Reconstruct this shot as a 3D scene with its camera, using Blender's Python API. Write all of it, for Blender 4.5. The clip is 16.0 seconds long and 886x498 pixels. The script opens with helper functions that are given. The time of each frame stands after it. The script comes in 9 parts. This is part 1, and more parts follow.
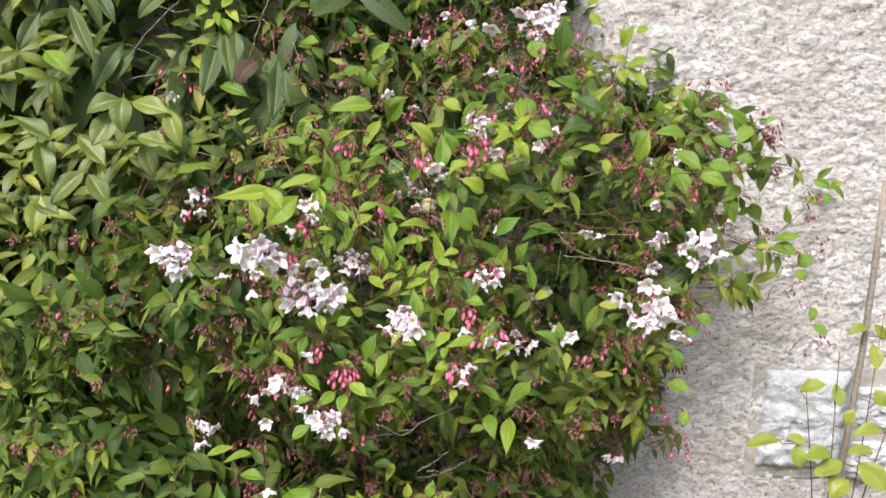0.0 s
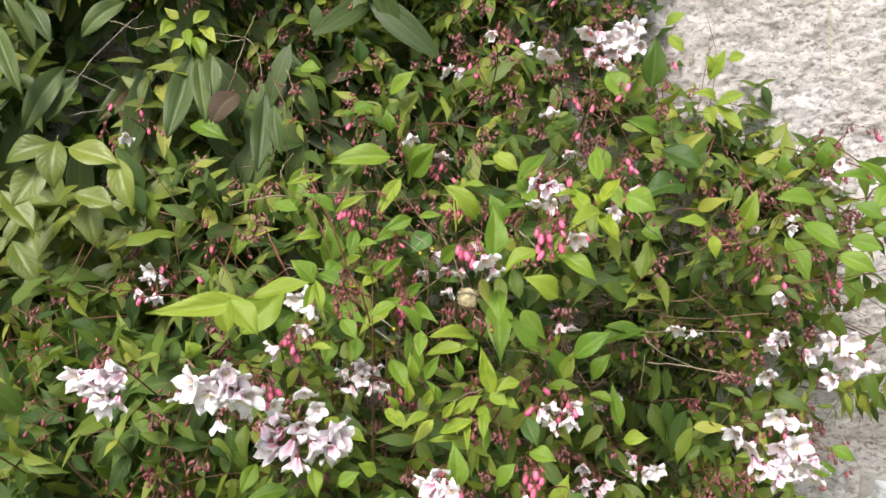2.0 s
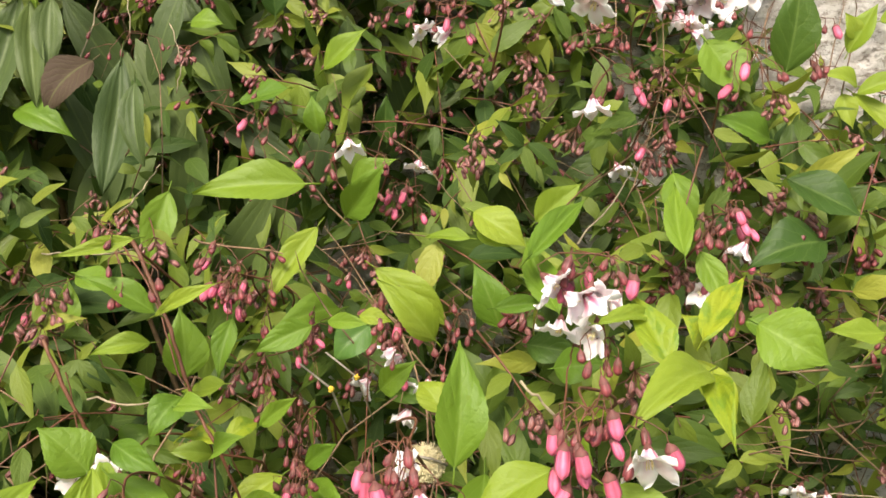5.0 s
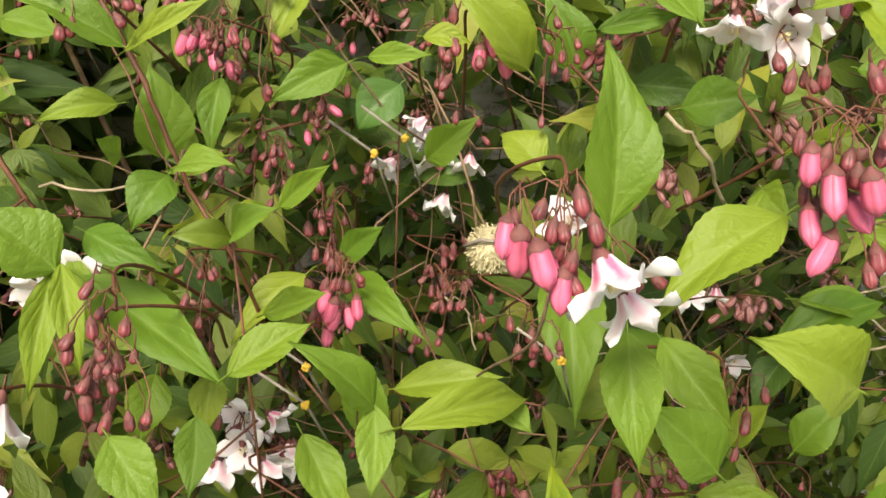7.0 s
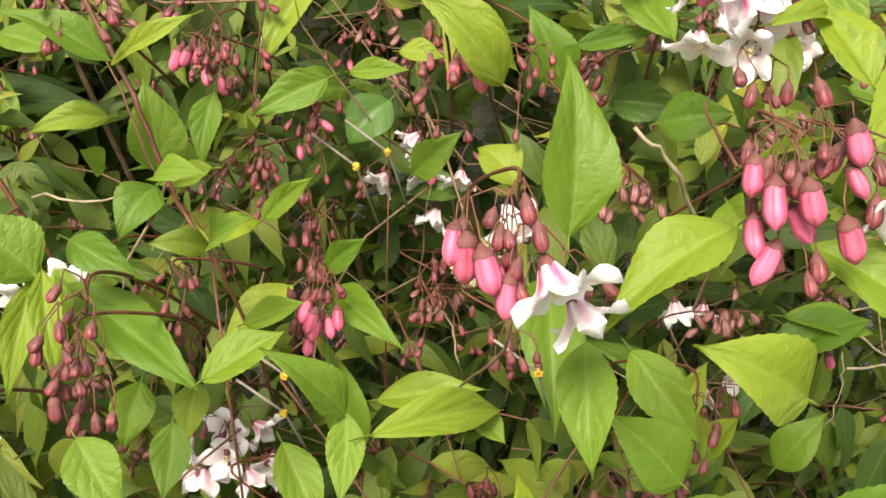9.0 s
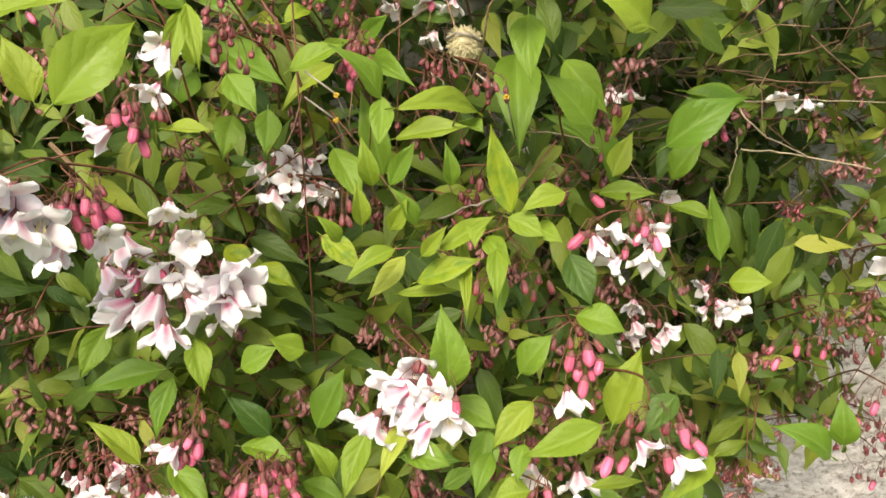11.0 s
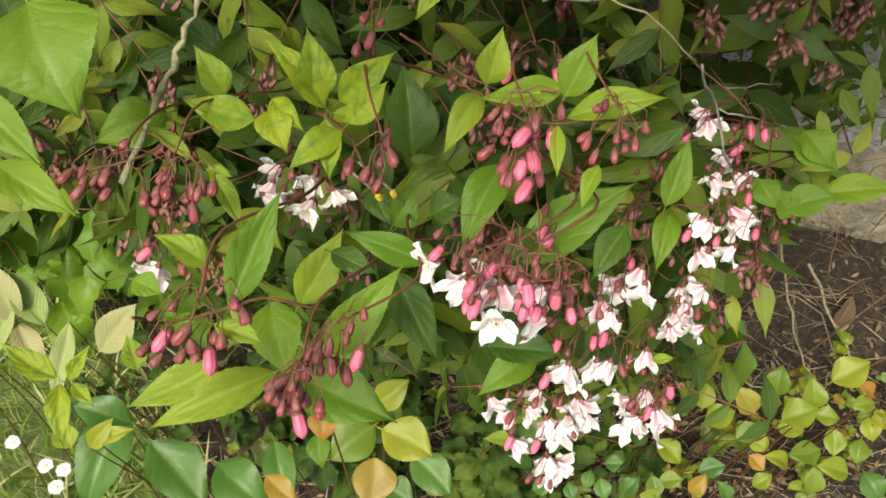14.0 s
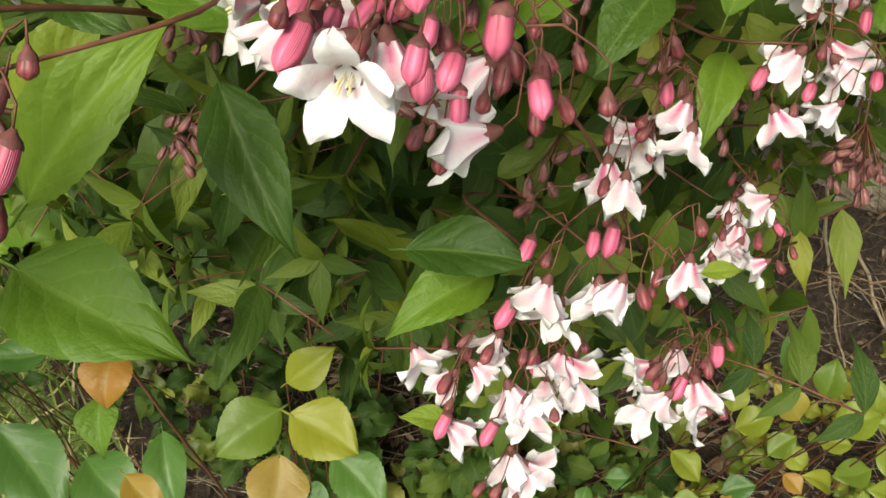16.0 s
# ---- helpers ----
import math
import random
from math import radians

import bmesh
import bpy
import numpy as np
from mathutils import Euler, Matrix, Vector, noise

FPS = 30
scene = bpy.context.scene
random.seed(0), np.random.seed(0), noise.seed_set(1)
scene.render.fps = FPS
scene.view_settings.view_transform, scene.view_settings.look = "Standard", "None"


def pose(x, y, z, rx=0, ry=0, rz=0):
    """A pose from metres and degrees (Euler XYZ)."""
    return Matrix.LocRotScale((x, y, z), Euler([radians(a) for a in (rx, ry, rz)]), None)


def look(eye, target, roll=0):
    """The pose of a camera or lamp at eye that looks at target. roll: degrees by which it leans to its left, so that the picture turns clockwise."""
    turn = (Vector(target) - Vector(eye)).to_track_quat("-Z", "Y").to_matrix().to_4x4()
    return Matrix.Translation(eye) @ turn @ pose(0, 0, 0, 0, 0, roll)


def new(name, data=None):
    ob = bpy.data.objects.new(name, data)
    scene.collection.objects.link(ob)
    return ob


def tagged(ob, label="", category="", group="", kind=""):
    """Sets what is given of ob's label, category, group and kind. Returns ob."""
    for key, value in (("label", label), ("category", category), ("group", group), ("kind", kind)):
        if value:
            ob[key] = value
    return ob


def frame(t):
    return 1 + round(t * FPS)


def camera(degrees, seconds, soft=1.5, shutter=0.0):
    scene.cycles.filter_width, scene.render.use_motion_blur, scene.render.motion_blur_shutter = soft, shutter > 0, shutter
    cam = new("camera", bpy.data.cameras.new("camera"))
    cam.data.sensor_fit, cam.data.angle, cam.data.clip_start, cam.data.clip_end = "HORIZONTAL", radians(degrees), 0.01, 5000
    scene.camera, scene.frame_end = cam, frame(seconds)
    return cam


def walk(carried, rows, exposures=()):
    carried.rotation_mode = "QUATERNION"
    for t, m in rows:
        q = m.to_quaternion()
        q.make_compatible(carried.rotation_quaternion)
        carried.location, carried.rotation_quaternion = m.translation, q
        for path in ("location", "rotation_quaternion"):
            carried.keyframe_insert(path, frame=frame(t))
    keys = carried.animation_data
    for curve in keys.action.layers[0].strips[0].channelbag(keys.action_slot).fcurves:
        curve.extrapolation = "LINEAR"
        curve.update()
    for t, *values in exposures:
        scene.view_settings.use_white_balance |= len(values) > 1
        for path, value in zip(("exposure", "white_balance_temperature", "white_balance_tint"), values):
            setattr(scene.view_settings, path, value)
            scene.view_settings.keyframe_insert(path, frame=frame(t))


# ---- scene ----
cam = camera(53.3, 16.0, soft=1.6)
PATH = [
    (0, (0.0433, 0.07669, 1.599), (0.01968, 1.999, 1.052), 1.06),
    (0.5, (0.01956, 0.1437, 1.603), (-0.001685, 2.076, 1.087), 0.65),
    (1, (0.06239, 0.2501, 1.612), (0.004114, 2.2, 1.173), 1.10),
    (1.5, (0.05804, 0.331, 1.607), (-0.05952, 2.275, 1.153), 2.06),
    (2, (-0.007041, 0.4533, 1.589), (-0.04104, 2.389, 1.087), 1.54),
    (2.5, (-0.01136, 0.5541, 1.581), (-0.01272, 2.47, 1.01), 0.99),
    (3, (0.02667, 0.6375, 1.589), (-0.06993, 2.569, 1.078), 1.50),
    (3.2, (0.03545, 0.6616, 1.59), (-0.07785, 2.59, 1.073), 1.79),
    (5.3, (0.0319, 0.935, 1.561), (-0.07175, 2.826, 0.9175), 2.75),
    (5.5, (0.03025, 0.9438, 1.553), (-0.09505, 2.817, 0.8645), 2.65),
    (6, (0.01382, 0.961, 1.519), (-0.04112, 2.798, 0.7304), 2.17),
    (6.5, (-0.007286, 0.9834, 1.497), (-0.01145, 2.762, 0.5834), 1.40),
    (7, (-0.02407, 1.009, 1.489), (0.01284, 2.769, 0.5374), 1.97),
    (7.5, (-0.02472, 1.025, 1.479), (0.05575, 2.768, 0.5005), 2.13),
    (8, (-0.02388, 1.034, 1.481), (0.08879, 2.794, 0.5367), 2.02),
    (8.2, (-0.0271, 1.03, 1.486), (0.07883, 2.796, 0.5552), 2.00),
    (10.3, (0.03078, 0.8945, 1.49), (-0.1551, 2.679, 0.6049), 1.52),
    (10.5, (0.02202, 0.8644, 1.489), (-0.1105, 2.66, 0.6166), 1.86),
    (11, (-0.009019, 0.7986, 1.459), (0.006675, 2.55, 0.4926), 1.97),
    (11.5, (0.007985, 0.7879, 1.421), (-0.09821, 2.431, 0.2855), 2.64),
    (12, (0.04809, 0.7882, 1.38), (-0.2544, 2.3, 0.1051), 3.08),
    (12.5, (0.004561, 0.8352, 1.343), (-0.2346, 2.258, -0.04323), 3.47),
    (13, (-0.02231, 0.8945, 1.271), (-0.09579, 2.215, -0.2296), 5.74),
    (13.5, (0.002209, 0.9291, 1.196), (-0.1173, 2.143, -0.3884), 7.16),
    (14, (0.005755, 0.9629, 1.141), (-0.1412, 2.115, -0.4872), 6.79),
    (14.5, (0.01019, 0.9978, 1.087), (-0.1229, 2.107, -0.5712), 7.28),
    (15, (0.01709, 1.023, 1.046), (-0.1124, 2.118, -0.623), 7.84),
    (15.5, (0.02823, 1.04, 1.001), (-0.1167, 2.143, -0.6608), 7.66),
    (16, (0.03637, 1.04, 0.9583), (-0.1306, 2.214, -0.653), 7.96),
]
walk(cam, [(t, look(eye, target, roll)) for t, eye, target, roll in PATH], exposures=[(0, 1.04, 6200, 15.0), (1, 1.06, 6280, 14.0), (2, 1.03, 6370, 13.0), (2.5, 1.03, 6410, 12.5), (3, 1.17, 6450, 12.0), (5.5, 1.13, 7150, 8.0), (7.5, 1.05, 7150, 8.4), (8, 1.12, 7150, 8.6), (10.2, 1.38, 7150, 8.7), (10.5, 1.48, 7150, 8.3), (11, 1.12, 7150, 7.7), (11.5, 1.08, 7150, 7.0), (12, 0.99, 7150, 6.3), (12.5, 1.08, 7150, 3.0), (13, 0.97, 7120, 0.0), (13.5, 0.93, 7090, 0.0), (14.5, 0.76, 7040, 0.0), (15, 0.67, 7010, 0.0), (15.5, 0.63, 6980, 0.0), (16, 0.64, 6950, 1.0)])

# ---- world, sun, exposure ----
world = bpy.data.worlds.new("sky")
scene.world = world
world.use_nodes = True
wn, wl = world.node_tree.nodes, world.node_tree.links
sky = wn.new("ShaderNodeTexSky")
sky.sky_type = "NISHITA"
sky.sun_disc = False
sky.sun_elevation, sky.sun_rotation = radians(55), radians(201)
sky.air_density, sky.dust_density = 1.0, 4.0
wl.new(sky.outputs[0], wn["Background"].inputs["Color"])
wn["Background"].inputs["Strength"].default_value = 0.10
sun = new("sun", bpy.data.lights.new("sun", "SUN"))
sun.data.energy, sun.data.angle, sun.data.color = 3.1, radians(22), (1.0, 0.96, 0.88)
sun.matrix_world = look((-0.6, -1.55, 2.4), (0, 0, 0))


# ---- materials ----
def material(name):
    m = bpy.data.materials.new(name)
    m.use_nodes = True
    return m, m.node_tree.nodes, m.node_tree.links, m.node_tree.nodes["Principled BSDF"]


def ramp(nodes, stops):
    r = nodes.new("ShaderNodeValToRGB")
    e = r.color_ramp.elements
    while len(e) < len(stops):
        e.new(0.5)
    for el, (p, c) in zip(e, stops):
        el.position, el.color = p, (*c, 1)
    return r


def math_node(nodes, links, op, a, b=None):
    n = nodes.new("ShaderNodeMath")
    n.operation = op
    for i, v in enumerate((a, b)):
        if v is None:
            continue
        if isinstance(v, (int, float)):
            n.inputs[i].default_value = v
        else:
            links.new(v, n.inputs[i])
    return n.outputs[0]


def mixed(nodes, links, fac, a, b, blend="MIX"):
    n = nodes.new("ShaderNodeMix")
    n.data_type, n.blend_type = "RGBA", blend
    for sock, v in ((n.inputs["Factor"], fac), (n.inputs["A"], a), (n.inputs["B"], b)):
        if isinstance(v, (int, float)):
            sock.default_value = v
        elif isinstance(v, tuple):
            sock.default_value = (*v, 1)
        else:
            links.new(v, sock)
    return n.outputs["Result"]


def noise_tex(nodes, links, scale, detail=4.0, rough=0.6, coord="Object"):
    t = nodes.new("ShaderNodeTexCoord")
    n = nodes.new("ShaderNodeTexNoise")
    n.inputs["Scale"].default_value, n.inputs["Detail"].default_value, n.inputs["Roughness"].default_value = scale, detail, rough
    links.new(t.outputs[coord], n.inputs["Vector"])
    return n.outputs["Fac"]


def leaf_material(name, stops, through_colour, veins=8.0, slant=0.8, rough=0.5, glow=0.34, parallel=False, spots=0.0, vein_tint=0.16, relief=0.45, gloss=0.34):
    """Leaf skin: colour differs from leaf to leaf, veins in relief, light shines through."""
    m, n, l, p = material(name)
    geo, info = n.new("ShaderNodeNewGeometry"), n.new("ShaderNodeObjectInfo")
    rnd = math_node(n, l, "FRACT", math_node(n, l, "ADD", geo.outputs["Random Per Island"], info.outputs["Random"]))
    base = ramp(n, [(s, tuple(0.82 * v for v in c)) for s, c in stops])
    l.new(rnd, base.inputs[0])
    uv = n.new("ShaderNodeUVMap")
    sep = n.new("ShaderNodeSeparateXYZ")
    l.new(uv.outputs[0], sep.inputs[0])
    across = math_node(n, l, "ABSOLUTE", math_node(n, l, "SUBTRACT", sep.outputs[0], 0.5))
    spot = n.new("ShaderNodeCombineXYZ")
    l.new(math_node(n, l, "MULTIPLY", sep.outputs[0], 0.42), spot.inputs[0])
    l.new(sep.outputs[1], spot.inputs[1])
    l.new(math_node(n, l, "MULTIPLY", rnd, 61.0), spot.inputs[2])

    def leaf_noise(scale, detail, rough=0.6):
        t = n.new("ShaderNodeTexNoise")
        t.inputs["Scale"].default_value, t.inputs["Detail"].default_value, t.inputs["Roughness"].default_value = scale, detail, rough
        l.new(spot.outputs[0], t.inputs["Vector"])
        return t.outputs["Fac"]

    wander = math_node(n, l, "MULTIPLY", math_node(n, l, "SUBTRACT", leaf_noise(5.0, 2.0), 0.5), 0.16)
    rib = math_node(n, l, "LESS_THAN", across, 0.025)
    if parallel:
        wave = math_node(n, l, "ABSOLUTE", math_node(n, l, "SINE", math_node(n, l, "MULTIPLY", across, veins)))
    else:
        wave = math_node(n, l, "ABSOLUTE", math_node(n, l, "SINE", math_node(n, l, "MULTIPLY", math_node(n, l, "ADD", wander, math_node(n, l, "SUBTRACT", sep.outputs[1], math_node(n, l, "MULTIPLY", across, slant))), veins * math.pi)))
    line = math_node(n, l, "MAXIMUM", rib, math_node(n, l, "MULTIPLY", math_node(n, l, "LESS_THAN", wave, 0.13), 0.6))
    big = leaf_noise(3.0, 4.0)
    tone = mixed(n, l, math_node(n, l, "MULTIPLY", big, 0.5), base.outputs[0], (0.5, 0.52, 0.2), "OVERLAY")
    tone = mixed(n, l, math_node(n, l, "MULTIPLY", line, vein_tint), tone, (0.34, 0.45, 0.12))
    if spots:
        sp = ramp(n, [(0.48, (0, 0, 0)), (0.6, (1, 1, 1))])
        l.new(leaf_noise(4.5, 4.0, 0.65), sp.inputs[0])
        tone = mixed(n, l, math_node(n, l, "MULTIPLY", sp.outputs[0], spots), tone, (0.10, 0.20, 0.02))
    l.new(tone, p.inputs["Base Color"])
    p.inputs["Roughness"].default_value = rough
    p.inputs["Specular IOR Level"].default_value = gloss
    fine = leaf_noise(26.0, 3.0)
    height = math_node(n, l, "ADD", math_node(n, l, "MULTIPLY", math_node(n, l, "MINIMUM", wave, math_node(n, l, "MULTIPLY", across, 6.0)), 0.4), math_node(n, l, "ADD", math_node(n, l, "MULTIPLY", fine, 0.8), math_node(n, l, "MULTIPLY", leaf_noise(9.0, 2.0), 1.1)))
    bump = n.new("ShaderNodeBump")
    bump.inputs["Strength"].default_value, bump.inputs["Distance"].default_value = relief, 0.0012
    l.new(height, bump.inputs["Height"])
    l.new(bump.outputs[0], p.inputs["Normal"])
    tr = n.new("ShaderNodeBsdfTranslucent")
    l.new(mixed(n, l, 0.5, tone, through_colour), tr.inputs["Color"])
    mix = n.new("ShaderNodeMixShader")
    mix.inputs[0].default_value = glow
    l.new(p.outputs[0], mix.inputs[1])
    l.new(tr.outputs[0], mix.inputs[2])
    l.new(mix.outputs[0], n["Material Output"].inputs["Surface"])
    return m


def plain_material(name, dark, light, scale=60.0, rough=0.7, bump=0.4, dist=0.002, spread=0.0, detail=6.0):
    m, n, l, p = material(name)
    f = noise_tex(n, l, scale, detail, 0.65)
    r = ramp(n, [(0.3, dark), (0.7, light)])
    if spread:
        geo, info = n.new("ShaderNodeNewGeometry"), n.new("ShaderNodeObjectInfo")
        rnd = math_node(n, l, "FRACT", math_node(n, l, "ADD", geo.outputs["Random Per Island"], info.outputs["Random"]))
        f = math_node(n, l, "ADD", math_node(n, l, "MULTIPLY", f, 1 - spread), math_node(n, l, "MULTIPLY", rnd, spread))
    l.new(f, r.inputs[0])
    l.new(r.outputs[0], p.inputs["Base Color"])
    p.inputs["Roughness"].default_value = rough
    b = n.new("ShaderNodeBump")
    b.inputs["Strength"].default_value, b.inputs["Distance"].default_value = bump, dist
    l.new(noise_tex(n, l, scale * 4, 5.0), b.inputs["Height"])
    l.new(b.outputs[0], p.inputs["Normal"])
    return m


def wall_material():
    m, n, l, p = material("roughcast_lime_render")
    place = n.new("ShaderNodeTexCoord")
    flat = n.new("ShaderNodeMapping")
    flat.inputs["Scale"].default_value = (1.0, 1.0, 1.5)
    l.new(place.outputs["Object"], flat.inputs["Vector"])

    def grain(scale, detail, rough):
        t = n.new("ShaderNodeTexNoise")
        t.inputs["Scale"].default_value, t.inputs["Detail"].default_value, t.inputs["Roughness"].default_value = scale, detail, rough
        l.new(flat.outputs[0], t.inputs["Vector"])
        return t.outputs["Fac"]

    r = ramp(n, [(0.34, (0.57, 0.52, 0.49)), (0.46, (0.67, 0.625, 0.60)), (0.60, (0.73, 0.70, 0.69))])
    l.new(grain(5.0, 6.0, 0.7), r.inputs[0])
    # pits are browned where the bump below sinks them
    pits = ramp(n, [(0.47, (0, 0, 0)), (0.60, (1, 1, 1))])
    l.new(grain(85.0, 7.0, 0.7), pits.inputs[0])
    c = mixed(n, l, math_node(n, l, "MULTIPLY", pits.outputs[0], 0.45), r.outputs[0], (0.38, 0.31, 0.27))
    # brown specks of the grain, also painting thin shadows under its lumps
    specks = ramp(n, [(0.54, (0, 0, 0)), (0.58, (1, 1, 1))])
    l.new(grain(95.0, 8.0, 0.78), specks.inputs[0])
    c = mixed(n, l, math_node(n, l, "MULTIPLY", specks.outputs[0], 0.75), c, (0.19, 0.145, 0.115))
    l.new(c, p.inputs["Base Color"])
    p.inputs["Roughness"].default_value = 0.95
    rough_height = math_node(n, l, "SUBTRACT", grain(170.0, 8.0, 0.72), math_node(n, l, "MULTIPLY", pits.outputs[0], 0.5))
    b = n.new("ShaderNodeBump")
    b.inputs["Strength"].default_value, b.inputs["Distance"].default_value = 0.95, 0.007
    l.new(rough_height, b.inputs["Height"])
    l.new(b.outputs[0], p.inputs["Normal"])
    return m


def ground_material():
    """Fibrous brown mulch in the bed; mown lawn from its edge outwards."""
    m, n, l, p = material("mulch_bed_and_lawn")
    place = n.new("ShaderNodeTexCoord")
    sep = n.new("ShaderNodeSeparateXYZ")
    l.new(place.outputs["Object"], sep.inputs[0])
    soil = ramp(n, [(0.30, (0.014, 0.009, 0.006)), (0.5, (0.050, 0.032, 0.020)), (0.64, (0.095, 0.064, 0.040)), (0.74, (0.20, 0.15, 0.095))])
    l.new(noise_tex(n, l, 130.0, 7.0, 0.72), soil.inputs[0])
    lawn = ramp(n, [(0.3, (0.07, 0.12, 0.02)), (0.55, (0.15, 0.21, 0.05)), (0.68, (0.34, 0.32, 0.16))])
    l.new(noise_tex(n, l, 60.0, 7.0, 0.72), lawn.inputs[0])
    edge = math_node(n, l, "ADD", math_node(n, l, "MULTIPLY", sep.outputs[0], 1.0), math_node(n, l, "MULTIPLY", sep.outputs[1], 0.9))
    edge = math_node(n, l, "ADD", edge, math_node(n, l, "MULTIPLY", noise_tex(n, l, 9.0, 3.0), 0.2))
    row = math_node(n, l, "ADD", sep.outputs[1], math_node(n, l, "MULTIPLY", noise_tex(n, l, 7.0, 3.0), 0.16))
    strip = math_node(n, l, "MULTIPLY", math_node(n, l, "GREATER_THAN", row, 0.98), math_node(n, l, "LESS_THAN", row, 2.2))
    on_bed = math_node(n, l, "MULTIPLY", math_node(n, l, "GREATER_THAN", edge, 0.92), strip)
    l.new(mixed(n, l, on_bed, lawn.outputs[0], soil.outputs[0]), p.inputs["Base Color"])
    p.inputs["Roughness"].default_value = 0.95
    b = n.new("ShaderNodeBump")
    b.inputs["Strength"].default_value, b.inputs["Distance"].default_value = 1.0, 0.012
    l.new(noise_tex(n, l, 170.0, 7.0, 0.7), b.inputs["Height"])
    l.new(b.outputs[0], p.inputs["Normal"])
    return m


def petal_material(name, pink, fade):
    """Thin petal: white, flushed pink along the middle by as much as given."""
    m, n, l, p = material(name)
    uv = n.new("ShaderNodeUVMap")
    sep = n.new("ShaderNodeSeparateXYZ")
    l.new(uv.outputs[0], sep.inputs[0])
    across = math_node(n, l, "ABSOLUTE", math_node(n, l, "SUBTRACT", sep.outputs[0], 0.5))
    stripe = ramp(n, [(0.0, (1, 1, 1)), (0.22, (0.62, 0.62, 0.62)), (0.46, (0, 0, 0))])
    l.new(across, stripe.inputs[0])
    info = n.new("ShaderNodeObjectInfo")
    base_end = math_node(n, l, "MAXIMUM", math_node(n, l, "SUBTRACT", fade, sep.outputs[1]), 0.0)
    flush = math_node(n, l, "MULTIPLY", math_node(n, l, "MULTIPLY", stripe.outputs[0], base_end), math_node(n, l, "ADD", math_node(n, l, "MULTIPLY", info.outputs["Random"], 0.5 * pink), 0.5 * pink))
    blot = noise_tex(n, l, 220.0, 3.0)
    flush = math_node(n, l, "MULTIPLY", flush, math_node(n, l, "ADD", math_node(n, l, "MULTIPLY", noise_tex(n, l, 170.0, 3.0), 1.5), 0.2))
    flush = math_node(n, l, "MAXIMUM", flush, math_node(n, l, "MULTIPLY", math_node(n, l, "GREATER_THAN", blot, 0.66), 0.05))
    c = mixed(n, l, flush, (0.95, 0.935, 0.95), (0.76, 0.20, 0.36))
    l.new(c, p.inputs["Base Color"])
    p.inputs["Roughness"].default_value = 0.55
    b = n.new("ShaderNodeBump")
    b.inputs["Strength"].default_value, b.inputs["Distance"].default_value = 0.35, 0.0008
    l.new(noise_tex(n, l, 400.0, 3.0), b.inputs["Height"])
    l.new(b.outputs[0], p.inputs["Normal"])
    tr = n.new("ShaderNodeBsdfTranslucent")
    l.new(c, tr.inputs["Color"])
    mix = n.new("ShaderNodeMixShader")
    mix.inputs[0].default_value = 0.42
    l.new(p.outputs[0], mix.inputs[1])
    l.new(tr.outputs[0], mix.inputs[2])
    l.new(mix.outputs[0], n["Material Output"].inputs["Surface"])
    return m


def bud_material(name, dark, light):
    m, n, l, p = material(name)
    info = n.new("ShaderNodeObjectInfo")
    uv = n.new("ShaderNodeUVMap")
    sep = n.new("ShaderNodeSeparateXYZ")
    l.new(uv.outputs[0], sep.inputs[0])
    rib = math_node(n, l, "ABSOLUTE", math_node(n, l, "SINE", math_node(n, l, "MULTIPLY", sep.outputs[0], 15.708)))
    f = math_node(n, l, "ADD", math_node(n, l, "MULTIPLY", rib, 0.35), math_node(n, l, "MULTIPLY", noise_tex(n, l, 250.0, 4.0), 0.45))
    f = math_node(n, l, "ADD", f, math_node(n, l, "MULTIPLY", info.outputs["Random"], 0.35))
    f = math_node(n, l, "ADD", f, math_node(n, l, "MULTIPLY", math_node(n, l, "SUBTRACT", sep.outputs[1], 0.45), 0.5))
    r = ramp(n, [(0.12, dark), (0.92, light)])
    l.new(f, r.inputs[0])
    l.new(r.outputs[0], p.inputs["Base Color"])
    p.inputs["Roughness"].default_value = 0.5
    p.inputs["Subsurface Weight"].default_value = 0.15
    p.inputs["Subsurface Radius"].default_value = (0.003, 0.001, 0.001)
    b = n.new("ShaderNodeBump")
    b.inputs["Strength"].default_value, b.inputs["Distance"].default_value = 0.4, 0.0006
    l.new(rib, b.inputs["Height"])
    l.new(b.outputs[0], p.inputs["Normal"])
    return m


MAT = {}
SHRUB_STOPS = [(0.0, (0.048, 0.090, 0.017)), (0.3, (0.090, 0.146, 0.023)), (0.65, (0.156, 0.216, 0.032)), (0.9, (0.232, 0.280, 0.045)), (1.0, (0.33, 0.34, 0.06))]
MAT["leaf"] = leaf_material("shrub_leaf", SHRUB_STOPS, (0.34, 0.46, 0.05), veins=5.0, rough=0.5, glow=0.33, vein_tint=0.10)
# deep green leaf; on inner and low leaves its dark colour paints their shade
MAT["leaf_dark"] = leaf_material("deep_green_and_shaded_leaf", [(0.0, (0.028, 0.060, 0.014)), (0.6, (0.056, 0.102, 0.020)), (1.0, (0.11, 0.160, 0.028))], (0.18, 0.30, 0.05), veins=5.0, rough=0.6, glow=0.25, vein_tint=0.10, gloss=0.2)
MAT["g"] = leaf_material("green_leaf", [(0.0, (0.104, 0.205, 0.022)), (1.0, (0.185, 0.295, 0.034))], (0.38, 0.54, 0.05), veins=5.0)
MAT["y"] = leaf_material("young_leaf", [(0.0, (0.185, 0.285, 0.028)), (1.0, (0.275, 0.350, 0.042))], (0.44, 0.58, 0.06), veins=5.0)
